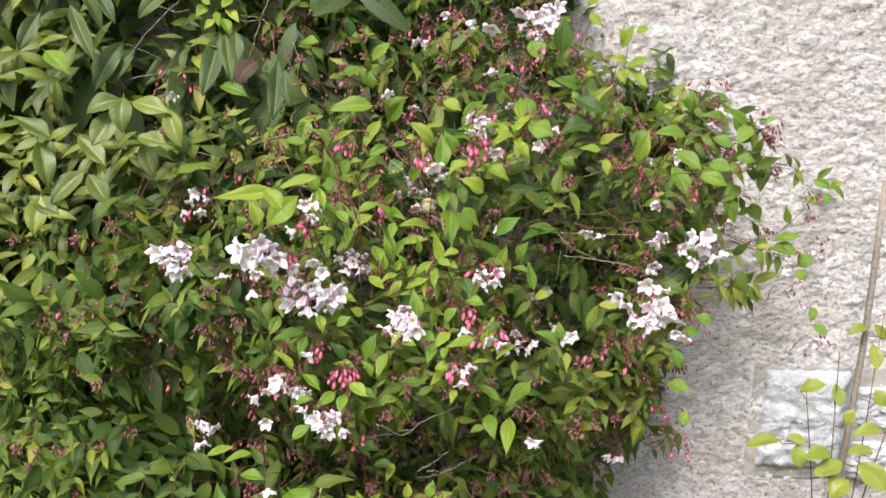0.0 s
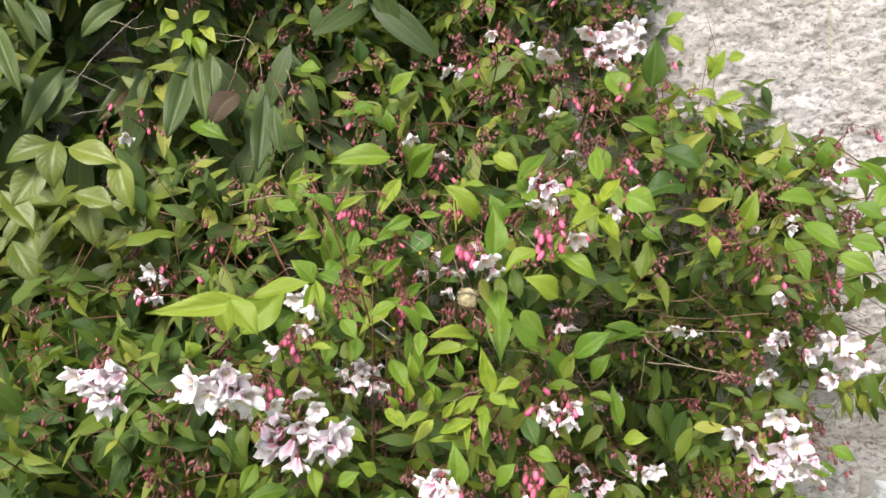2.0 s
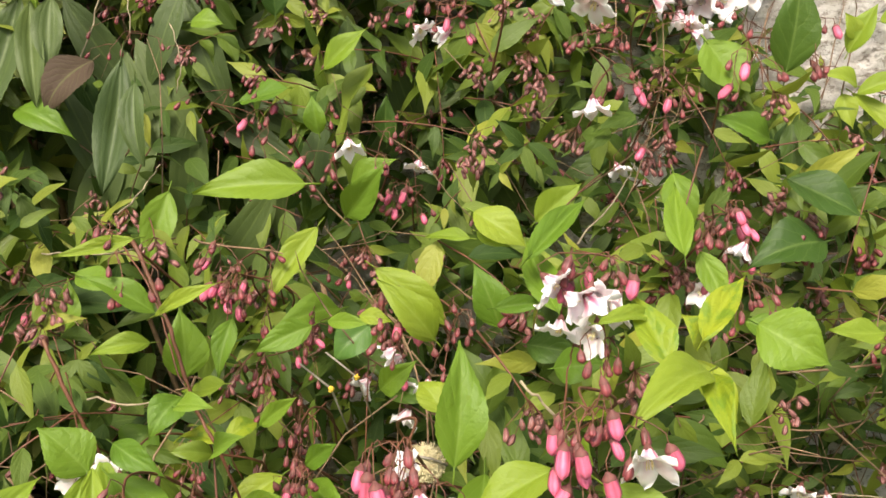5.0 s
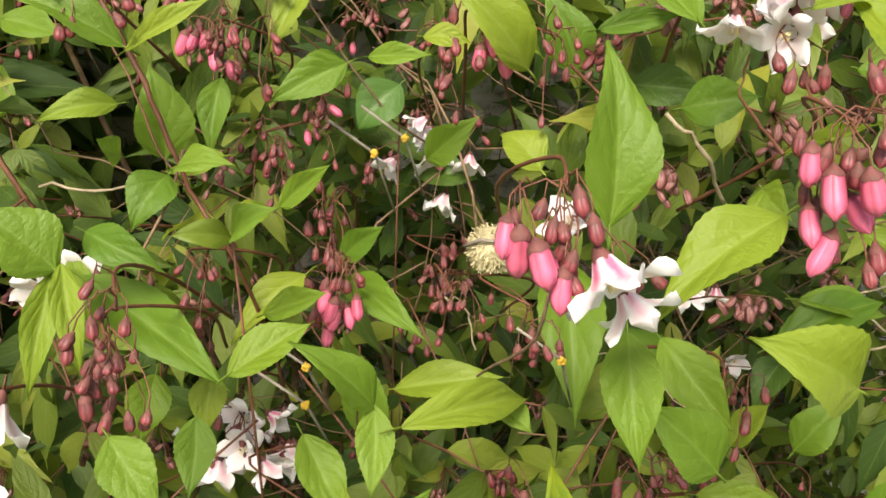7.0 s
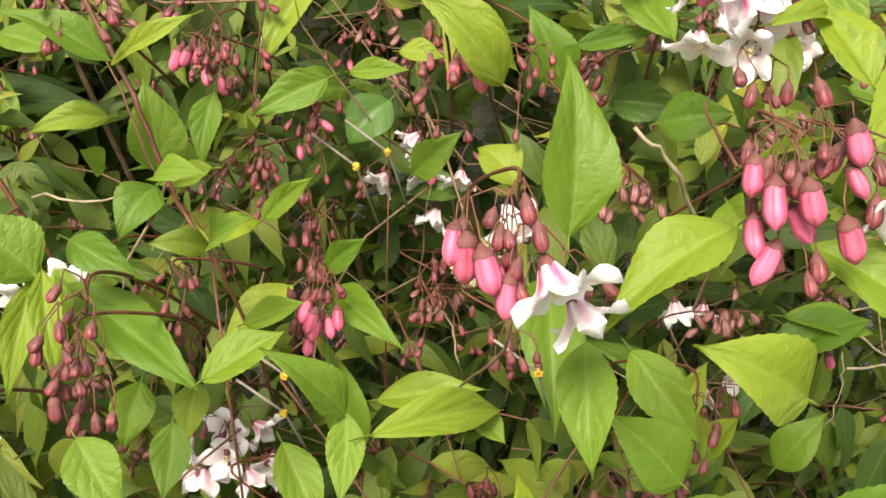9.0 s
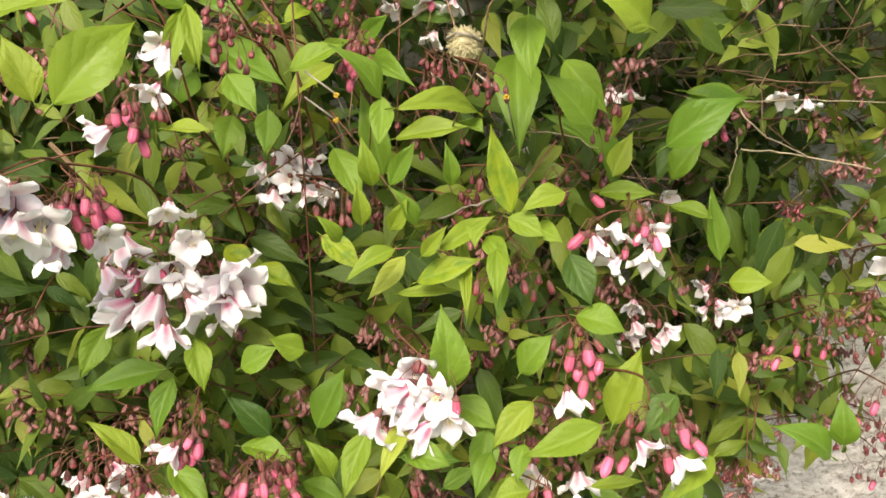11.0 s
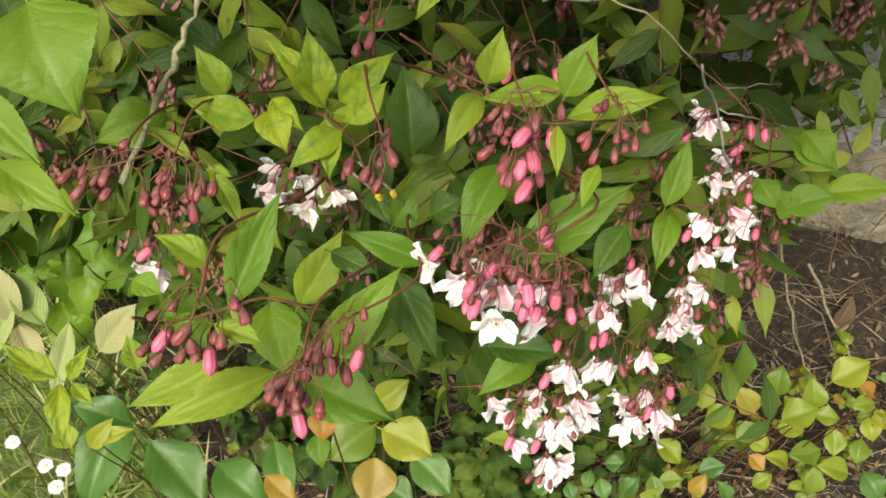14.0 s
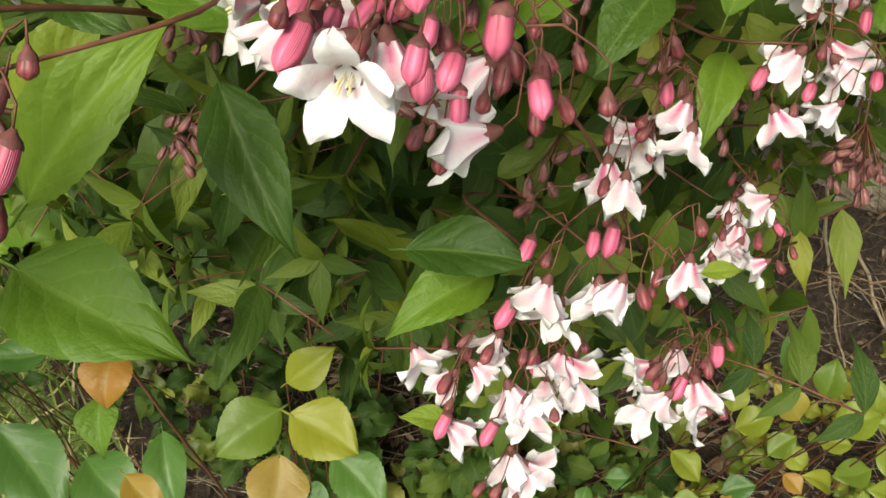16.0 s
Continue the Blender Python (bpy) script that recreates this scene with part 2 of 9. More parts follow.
# darker copy of the green leaf, with shade put into its colour
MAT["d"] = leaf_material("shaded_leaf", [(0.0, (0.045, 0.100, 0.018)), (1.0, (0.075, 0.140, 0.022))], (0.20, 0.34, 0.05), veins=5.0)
MAT["p"] = leaf_material("pale_leaf", [(0.0, (0.33, 0.41, 0.05)), (1.0, (0.44, 0.47, 0.10))], (0.5, 0.55, 0.08), veins=5.0)
MAT["s"] = leaf_material("yellowing_leaf", [(0.0, (0.24, 0.33, 0.028)), (1.0, (0.36, 0.41, 0.035))], (0.55, 0.55, 0.04), veins=5.0, spots=0.75, vein_tint=0.0)
MAT["v"] = leaf_material("ribbed_evergreen_leaf", [(0.0, (0.050, 0.082, 0.027)), (1.0, (0.098, 0.138, 0.044))], (0.17, 0.24, 0.05), veins=13.0, rough=0.52, glow=0.18, parallel=True, vein_tint=0.10)
MAT["e"] = leaf_material("glossy_evergreen_leaf", [(0.0, (0.082, 0.120, 0.022)), (0.6, (0.142, 0.182, 0.032)), (0.85, (0.22, 0.26, 0.045)), (1.0, (0.36, 0.36, 0.08))], (0.32, 0.42, 0.04), veins=6.0, rough=0.45, glow=0.25, vein_tint=0.15, gloss=0.5)
MAT["r"] = leaf_material("round_yellow_leaf", [(0.0, (0.11, 0.18, 0.025)), (0.45, (0.21, 0.26, 0.03)), (0.8, (0.30, 0.30, 0.035)), (1.0, (0.33, 0.22, 0.06))], (0.5, 0.45, 0.05), veins=5.0, rough=0.45, glow=0.25, vein_tint=0.12, relief=0.2)
MAT["q"] = leaf_material("rose_shoot_leaf", [(0.0, (0.19, 0.25, 0.035)), (1.0, (0.28, 0.32, 0.06))], (0.5, 0.55, 0.06), veins=7.0, rough=0.4, glow=0.3, vein_tint=0.1)
MAT["o"] = leaf_material("bronze_young_leaf", [(0.0, (0.36, 0.17, 0.035)), (1.0, (0.30, 0.22, 0.04))], (0.6, 0.3, 0.05), veins=5.0, rough=0.45, glow=0.25, vein_tint=0.12, relief=0.2)
MAT["b"] = leaf_material("dark_blue_green_leaf", [(0.0, (0.050, 0.120, 0.026)), (1.0, (0.090, 0.180, 0.038))], (0.17, 0.32, 0.06), veins=5.0, rough=0.45, glow=0.15, vein_tint=0.10, relief=0.22)
MAT["n"] = leaf_material("dead_leaf", [(0.0, (0.065, 0.042, 0.032)), (1.0, (0.17, 0.105, 0.070))], (0.2, 0.12, 0.07), veins=8.0, rough=0.8, glow=0.15, vein_tint=0.1)
MAT["k"] = leaf_material("withered_pale_leaf", [(0.0, (0.40, 0.27, 0.20)), (0.4, (0.34, 0.37, 0.18)), (1.0, (0.28, 0.36, 0.13))], (0.5, 0.4, 0.3), veins=10.0, rough=0.6, glow=0.2, vein_tint=0.1)
MAT["grass"] = leaf_material("grass_blade", [(0.0, (0.12, 0.22, 0.03)), (0.5, (0.24, 0.34, 0.06)), (0.62, (0.50, 0.46, 0.26)), (1.0, (0.62, 0.56, 0.36))], (0.3, 0.4, 0.05), veins=2.0, glow=0.3, vein_tint=0.0)
MAT["wall"] = wall_material()
MAT["soil"] = ground_material()
MAT["petal"] = petal_material("white_petal", 0.22, 1.0)
MAT["petal_back"] = petal_material("pink_streaked_petal", 1.25, 1.05)
MAT["bud"] = bud_material("pink_bud", (0.30, 0.048, 0.080), (0.68, 0.140, 0.255))
MAT["dark_bud"] = bud_material("dark_red_bud", (0.052, 0.019, 0.018), (0.24, 0.050, 0.058))
MAT["brown_bud"] = bud_material("brown_bud", (0.10, 0.044, 0.039), (0.34, 0.135, 0.125))
MAT["calyx"] = plain_material("red_brown_calyx", (0.075, 0.027, 0.023), (0.18, 0.056, 0.048), 300.0, 0.7, 0.3, 0.0005)
MAT["stamen"] = plain_material("yellow_stamen", (0.72, 0.62, 0.28), (0.84, 0.76, 0.45), 300.0, 0.6, 0.1, 0.0005)
MAT["red"] = plain_material("red_brown_young_stem", (0.075, 0.026, 0.014), (0.165, 0.060, 0.030), 120.0, 0.6, 0.3, 0.0006)
MAT["brown"] = plain_material("brown_bark", (0.11, 0.065, 0.035), (0.27, 0.17, 0.10), 120.0, 0.85, 0.6, 0.001)
MAT["pale"] = plain_material("pale_dry_twig", (0.17, 0.13, 0.08), (0.38, 0.31, 0.21), 120.0, 0.85, 0.4, 0.0008)
MAT["grey"] = plain_material("grey_twig_bark", (0.12, 0.10, 0.08), (0.32, 0.28, 0.23), 120.0, 0.85, 0.5, 0.0008)
MAT["lichen"] = plain_material("lichened_bark", (0.15, 0.12, 0.07), (0.42, 0.40, 0.24), 140.0, 0.95, 0.9, 0.002)
MAT["litter"] = plain_material("dry_leaf_litter", (0.028, 0.017, 0.010), (0.19, 0.125, 0.075), 60.0, 0.9, 0.4, 0.001, spread=0.75)
MAT["mortar"] = plain_material("grey_lime_mortar", (0.27, 0.25, 0.225), (0.38, 0.36, 0.33), 40.0, 0.95, 0.5, 0.002)
MAT["footing"] = plain_material("tan_stone_footing", (0.10, 0.075, 0.05), (0.47, 0.40, 0.30), 22.0, 0.95, 1.0, 0.012, detail=9.0)
MAT["stone"] = plain_material("pale_quartz_stone", (0.38, 0.385, 0.39), (0.62, 0.64, 0.66), 38.0, 0.7, 1.0, 0.006)
MAT["daisy"] = plain_material("daisy_petal", (0.80, 0.80, 0.78), (0.88, 0.88, 0.86), 200.0, 0.6, 0.1)
MAT["seed"] = plain_material("cream_seed_head", (0.36, 0.30, 0.16), (0.68, 0.60, 0.38), 150.0, 0.9, 0.6, 0.001)


# ---- mesh helpers ----
def mesh_object(name, verts, faces, mat, uvs=None, parent=None, label="", smooth=True):
    me = bpy.data.meshes.new(name)
    me.from_pydata([tuple(v) for v in verts], [], [tuple(f) for f in faces])
    if uvs is not None:
        layer = me.uv_layers.new(name="UVMap")
        idx = np.empty(len(me.loops), dtype=np.int32)
        me.loops.foreach_get("vertex_index", idx)
        layer.data.foreach_set("uv", np.asarray(uvs, dtype=np.float32)[idx].ravel())
    if smooth:
        me.polygons.foreach_set("use_smooth", [True] * len(me.polygons))
    for mm in (mat if isinstance(mat, (list, tuple)) else [mat]):
        me.materials.append(mm)
    ob = new(name, me)
    if parent is not None:
        ob.parent = parent
    if label:
        tagged(ob, label)
    return ob


def thing(name, place=(0, 0, 0), label="", category="", group="", kind=""):
    ob = new(name)
    ob.location = place
    return tagged(ob, label, category, group, kind)


def unit(v):
    v = np.asarray(v, dtype=float)
    return v / max(np.linalg.norm(v), 1e-9)


def leaf_template(length, width, rows=9, cols=4, peak=0.36, point=1.5, droop=0.25, fold=0.18, teeth=0.0, wave=0.0, seed=0, blunt=0.0):
    """A leaf from its stalk along +y, upper side +z: vertices, faces, uv."""
    rng = np.random.RandomState(seed)
    vs, fs, uvs = [], [], []
    ph = rng.uniform(0, 6.28)
    for i in range(rows + 1):
        t = i / rows
        up = (t / peak) if t < peak else (1 - t) / (1 - peak)
        w = (math.sin(min(up, 1.0) * math.pi / 2) ** (0.75 if t < peak else point)) * width / 2
        w = max(w, blunt * width * (1 - t) if t < 0.97 else 0.0003)
        ang = droop * t
        yy, zz = length * (math.sin(ang) / droop if droop else t), -length * ((1 - math.cos(ang)) / droop if droop else 0)
        for j in range(cols + 1):
            s = 2 * j / cols - 1
            edge = 1 + (teeth * (1 if i % 2 else -1) if abs(s) > 0.99 and 0 < i < rows else 0)
            z = zz + abs(s) * w * fold * 2 * (1 - 0.4 * abs(s)) + wave * width * math.sin(t * 9 + ph + (2 if s > 0 else 0)) * s * s * 0.25 * (1 if 0 < i < rows else 0)
            vs.append((s * w * edge, yy, z))
            uvs.append((s * 0.5 + 0.5, t))
    for i in range(rows):
        for j in range(cols):
            a = i * (cols + 1) + j
            fs.append((a, a + 1, a + cols + 2, a + cols + 1))
    return np.array(vs), np.array(fs), np.array(uvs)


class Heap:
    """Many small pieces joined into one mesh."""

    def __init__(self):
        self.v, self.f, self.u, self.n = [], [], [], 0

    def add(self, tpl, origin, along, normal, size=1.0):
        v, f, u = tpl
        y = unit(along)
        z = np.asarray(normal, dtype=float)
        z = unit(z - y * np.dot(z, y))
        x = np.cross(y, z)
        self.v.append((v * size) @ np.array([x, y, z]) + np.asarray(origin))
        self.f.append(f + self.n)
        self.u.append(u)
        self.n += len(v)

    def make(self, name, mat, parent=None, label=""):
        return mesh_object(name, np.vstack(self.v).tolist(), np.vstack(self.f).tolist(), mat, np.vstack(self.u), parent, label)


# ---- wall and ground ----
WALL_Y = 1.83


def wall():
    xs = np.unique(np.round(np.concatenate([np.linspace(-3, -0.3, 40), np.linspace(-0.3, 0.1, 30), np.linspace(0.1, 1.2, 190), np.linspace(1.2, 4, 60)]), 4))
    zs = np.unique(np.round(np.concatenate([np.linspace(-0.2, 0.1, 20), np.linspace(0.1, 0.5, 50), np.linspace(0.5, 1.75, 215), np.linspace(1.75, 3.0, 40)]), 4))
    vs = []
    for z in zs:
        for x in xs:
            p = Vector((x, 0, 1.35 * z))
            lump = noise.noise(p * 46) + 0.8 * noise.noise(p * 100)
            d = 0.004 * noise.fractal(p * 20, 1.0, 2.0, 3) + 0.0046 * max(-0.4, min(0.4, lump)) + 0.0046 * noise.noise(p * 160) + 0.008 * noise.noise(p * 2.5)
            vs.append((x, WALL_Y - d, z))
    nx = len(xs)
    fs = [(j * nx + i, j * nx + i + 1, (j + 1) * nx + i + 1, (j + 1) * nx + i) for j in range(len(zs) - 1) for i in range(nx - 1)]
    w = mesh_object("wall_back", vs, fs, MAT["wall"])
    bm = bmesh.new()
    bmesh.ops.create_cube(bm, size=1, matrix=Matrix.Translation((0.5, WALL_Y + 0.23, 1.4)) @ Matrix.Diagonal((7.0, 0.35, 3.2, 1)))
    me = bpy.data.meshes.new("wall_core")
    bm.to_mesh(me)
    me.materials.append(MAT["wall"])
    core = new("wall_core", me)
    core.parent = w
    return tagged(w, "rough weathered cream roughcast garden wall", "wall", kind="structure")


def ground():
    xs = np.unique(np.round(np.concatenate([np.linspace(-30, -1.2, 20), np.linspace(-1.2, 1.6, 170), np.linspace(1.6, 30, 20)]), 4))
    ys = np.unique(np.round(np.concatenate([np.linspace(-30, 0.4, 20), np.linspace(0.4, 1.95, 100), np.linspace(1.95, 40, 10)]), 4))
    vs = []
    for y in ys:
        for x in xs:
            p = Vector((x, y, 0))
            bank = min(1.0, max(0.0, (y - 1.66) / 0.16)) ** 1.4
            vs.append((x, y, 0.24 * bank + 0.02 * noise.fractal(p * 6, 1.0, 2.0, 3) + 0.008 * noise.noise(p * 45)))
    nx = len(xs)
    fs = [(j * nx + i, j * nx + i + 1, (j + 1) * nx + i + 1, (j + 1) * nx + i) for j in range(len(ys) - 1) for i in range(nx - 1)]
    return tagged(mesh_object("ground", vs, fs, MAT["soil"]), "dark brown soil and bark mulch bed", "ground", kind="structure")


def footing():
    """The rough tan foot of the wall, a little proud of the render above."""
    nx, nz = 150, 26
    vs = []
    for j in range(nz + 1):
        for i in range(nx + 1):
            x, u = -1.5 + 2.19 * i / nx, j / nz
            p = Vector((x, 2.0, 0.45 * u))
            top = 0.38 + 0.06 * noise.noise(Vector((x * 5, 0, 0))) + 0.012 * noise.noise(Vector((x * 24, 0, 0)))
            d = 0.026 + 0.022 * noise.fractal(p * 12, 1.0, 2.0, 5) + 0.008 * noise.noise(p * 70)
            vs.append((x, WALL_Y - d * (1 - u ** 8) + 0.03 * u ** 8, -0.05 + (top + 0.05) * u))
    fs = [(j * (nx + 1) + i, j * (nx + 1) + i + 1, (j + 1) * (nx + 1) + i + 1, (j + 1) * (nx + 1) + i) for j in range(nz) for i in range(nx)]
    return tagged(mesh_object("wall_footing", vs, fs, MAT["footing"]), "rough tan stone footing of the garden wall", "footing", kind="structure")


wall()
footing()
ground()


# ---- tubes and stems ----
def tube(points, radii, sides=5):
    """A bent, tapering tube along points: vertices and faces."""
    pts = [np.asarray(p, dtype=float) for p in points]
    vs, fs = [], []
    for i, p in enumerate(pts):
        d = unit(pts[min(i + 1, len(pts) - 1)] - pts[max(i - 1, 0)])
        a = unit(np.cross(d, (0.31, 0.2, 0.93)))
        b = np.cross(d, a)
        for k in range(sides):
            w = 2 * math.pi * k / sides
            vs.append(p + radii[i] * (a * math.cos(w) + b * math.sin(w)))
    for i in range(len(pts) - 1):
        for k in range(sides):
            fs.append((i * sides + k, i * sides + (k + 1) % sides, (i + 1) * sides + (k + 1) % sides, (i + 1) * sides + k))
    fs.append(tuple(range(sides - 1, -1, -1)))
    fs.append(tuple((len(pts) - 1) * sides + k for k in range(sides)))
    return vs, fs


def curve_points(pts, steps=6):
    """A smooth line through points (Catmull-Rom)."""
    p = [np.asarray(q, dtype=float) for q in pts]
    p = [2 * p[0] - p[1]] + p + [2 * p[-1] - p[-2]]
    out = []
    for i in range(1, len(p) - 2):
        for s in range(steps):
            t = s / steps
            out.append(0.5 * (2 * p[i] + (p[i + 1] - p[i - 1]) * t + (2 * p[i - 1] - 5 * p[i] + 4 * p[i + 1] - p[i + 2]) * t * t + (3 * p[i] - p[i - 1] - 3 * p[i + 1] + p[i + 2]) * t ** 3))
    out.append(p[-2])
    return out


class Lines:
    """Many tubes joined into one mesh."""

    def __init__(self):
        self.v, self.f = [], []

    def add(self, points, radii, sides=4):
        v, f = tube(points, radii, sides)
        n = len(self.v)
        self.v += v
        self.f += [tuple(i + n for i in q) for q in f]


def held(ob, parent, base):
    """Parents ob, whose mesh is in world places, under a thing that stands at base."""
    ob.parent = parent
    ob.matrix_parent_inverse = Matrix.Translation(base).inverted()
    return ob


# ---- flowers and buds ----
def flower_mesh(name, spread, seed, size=1.0):
    """A five-lobed bell that hangs from its stalk at the origin and opens towards -z: white inside, pink-striped outside."""
    rng = np.random.RandomState(seed)
    vs, fs, uv, mi = [], [], [], []
    rows, cols, long = 10, 4, 0.0168
    for k in range(5):
        az = 2 * math.pi * k / 5 + rng.uniform(-0.08, 0.08)
        out, tan = np.array((math.cos(az), math.sin(az), 0)), np.array((-math.sin(az), math.cos(az), 0))
        flare, curl, wide = spread + rng.uniform(-0.35, 0.3), rng.uniform(0.1, 0.7), rng.uniform(1.18, 1.42)
        side, ph = rng.uniform(-0.0012, 0.0012), rng.uniform(0, 6.28)
        line, r, h = [], 0.0021, -0.0030
        for i in range(rows + 1):
            t = i / rows
            ease = min(1.0, max(0.0, (t - 0.2) / 0.5))
            ang = 0.40 + (flare - 0.40) * ease * ease * (3 - 2 * ease) + curl * max(0.0, t - 0.72) * 3
            if i:
                r += long / rows * math.sin(ang)
                h -= long / rows * math.cos(ang)
            line.append((t, r, h, ang))
        mouth = 0.76 * line[4][1]
        for layer in (0, 1):
            n0 = len(vs)
            for t, r, h, ang in line:
                if t <= 0.4:
                    w = 0.76 * r
                elif t < 0.62:
                    w = mouth * (1 + (wide - 1) * (t - 0.4) / 0.22)
                else:
                    w = mouth * wide * max(0.0, math.cos(math.pi / 2 * (t - 0.62) / 0.38)) ** 0.8 + 0.0002
                lobe = max(0.0, t - 0.35) / 0.65
                for j in range(cols + 1):
                    q = 2 * j / cols - 1
                    ruffle = (0.0019 * math.sin(5.5 * q + ph + 7 * t) + 0.0013 * math.sin(9 * q * t + 2 * ph)) * lobe * abs(q) + 0.0016 * q * q * lobe - 0.0010 * (1 - abs(q)) * lobe
                    p = out * (r - q * q * 0.20 * w * (1 - lobe)) + tan * (q * w + side * lobe) + np.array((0, 0, h + ruffle))
                    if layer:
                        p = p + out * 0.0003 * math.cos(ang) + np.array((0, 0, 0.0003 * math.sin(ang)))
                    vs.append(p * size)
                    uv.append((q * 0.5 + 0.5, t))
            for i in range(rows):
                for j in range(cols):
                    a = n0 + i * (cols + 1) + j
                    q = (a, a + 1, a + cols + 2, a + cols + 1)
                    fs.append(q if layer == 0 else q[::-1])
                    mi.append(layer)
    n0 = len(vs)
    vs.append(np.array((0, 0, -0.0046)) * size)
    uv.append((0.0, 0.5))
    for k in range(10):
        a = 2 * math.pi * k / 10
        vs.append(np.array((0.0034 * math.cos(a), 0.0034 * math.sin(a), -0.0056)) * size)
        uv.append((0.0, 0.5))
    for k in range(10):
        fs.append((n0, n0 + 1 + (k + 1) % 10, n0 + 1 + k))
        mi.append(0)
    ring = 10
    n0 = len(vs)
    for z, r in ((0.0008, 0.0005), (0.0, 0.0012), (-0.0016, 0.0021), (-0.0034, 0.0027), (-0.0050, 0.0031)):
        for k in range(ring):
            a = 2 * math.pi * k / ring
            vs.append(np.array((r * math.cos(a), r * math.sin(a), z - (0.0018 if (k % 2 and z < -0.0045) else 0))) * size)
            uv.append((k / ring, 0.5))
    for i in range(4):
        for k in range(ring):
            fs.append((n0 + i * ring + k, n0 + i * ring + (k + 1) % ring, n0 + (i + 1) * ring + (k + 1) % ring, n0 + (i + 1) * ring + k))
            mi.append(2)
    for k in range(6):
        a = 2 * math.pi * k / 6 + rng.uniform(0, 0.6)
        foot = np.array((0.0007 * math.cos(a), 0.0007 * math.sin(a), -0.003))
        tip = np.array((0.0017 * math.cos(a), 0.0017 * math.sin(a), -0.0100 - rng.uniform(0, 0.0015)))
        v, f = tube([foot * size, (foot + tip) / 2 * size, tip * size * 0.95, tip * size], [0.00015, 0.00015, 0.00036, 0.0002], 4)
        n1 = len(vs)
        vs += v
        uv += [(0.5, 0.5)] * len(v)
        for q in f:
            fs.append(tuple(i + n1 for i in q))
            mi.append(3)
    ob = mesh_object(name, vs, fs, [MAT["petal"], MAT["petal_back"], MAT["calyx"], MAT["stamen"]], uv)
    ob.data.polygons.foreach_set("material_index", mi)
    me = ob.data
    bpy.data.objects.remove(ob)
    return me


def bud_mesh(name, mat, length, width, calyx, seed):
    """A hanging ribbed bud, its calyx at the origin, its tip towards -z."""
    rng = np.random.RandomState(seed)
    vs, fs, uv, mi = [], [], [], []
    ring, rows = 10, 6
    bend = rng.uniform(-0.08, 0.08, 2)
    for i in range(rows + 1):
        t = i / rows
        r = width / 2 * (0.84 + 0.20 * math.sin(min(1.0, t / 0.62) * math.pi / 2)) * (1 if t < 0.62 else math.cos((t - 0.62) / 0.38 * math.pi / 2 * 0.96) ** 0.7)
        for k in range(ring):
            a = 2 * math.pi * k / ring
            rr = r * (1 + 0.07 * math.cos(5 * a + 1.2 * t))
            vs.append(np.array((rr * math.cos(a) + bend[0] * length * t * t, rr * math.sin(a) + bend[1] * length * t * t, -calyx * 0.55 - length * t)))
            uv.append((k / ring, t))
    for i in range(rows):
        for k in range(ring):
            fs.append((i * ring + k, (i + 1) * ring + k, (i + 1) * ring + (k + 1) % ring, i * ring + (k + 1) % ring))
            mi.append(0)
    fs.append(tuple(rows * ring + k for k in range(ring - 1, -1, -1)))
    mi.append(0)
    n0 = len(vs)
    for z, r in ((0.0012, 0.0005), (0.0003, width * 0.22), (-calyx * 0.3, width * 0.40), (-calyx * 0.7, width * 0.47), (-calyx * 0.95, width * 0.49)):
        for k in range(ring):
            a = 2 * math.pi * k / ring
            vs.append(np.array((r * math.cos(a), r * math.sin(a), z - (calyx * 0.22 if (k % 2 and z < -calyx * 0.9) else 0))))
            uv.append((k / ring, 0.5))
    for i in range(4):
        for k in range(ring):
            fs.append((n0 + i * ring + k, n0 + (i + 1) * ring + k, n0 + (i + 1) * ring + (k + 1) % ring, n0 + i * ring + (k + 1) % ring))
            mi.append(1)
    ob = mesh_object(name, vs, fs, [mat, MAT["calyx"]], uv)
    ob.data.polygons.foreach_set("material_index", mi)
    me = ob.data
    bpy.data.objects.remove(ob)
    return me


FLOWERS = [flower_mesh("flower", sp, k) for k, sp in enumerate((1.15, 1.0, 0.85, 1.25, 0.72, 1.05, 0.78, 0.58))]
BUDS = [bud_mesh("bud", MAT["bud"], 0.0084 + 0.0007 * k, 0.0049 + 0.0004 * (k % 2), 0.0017, k) for k in range(4)]
DARK_BUDS = [bud_mesh("dark_bud", MAT["dark_bud"], 0.0036 + 0.0009 * k, 0.0036 + 0.0004 * (k % 2), 0.0019, 20 + k) for k in range(4)]

SHRUB_BASE = (0.0, 1.6, 0.0)
shrub = thing("flowering_shrub", SHRUB_BASE, "tall flowering shrub with pink buds and white bell flowers", "shrub")
KEEP, FLOWER_PLACES = [], []
rh = np.random.RandomState(11)


def turned(axis, roll):
    """The turn that brings -z onto axis."""
    return Vector((0, 0, -1)).rotation_difference(Vector(axis)).to_matrix().to_4x4() @ Matrix.Rotation(roll, 4, "Z")


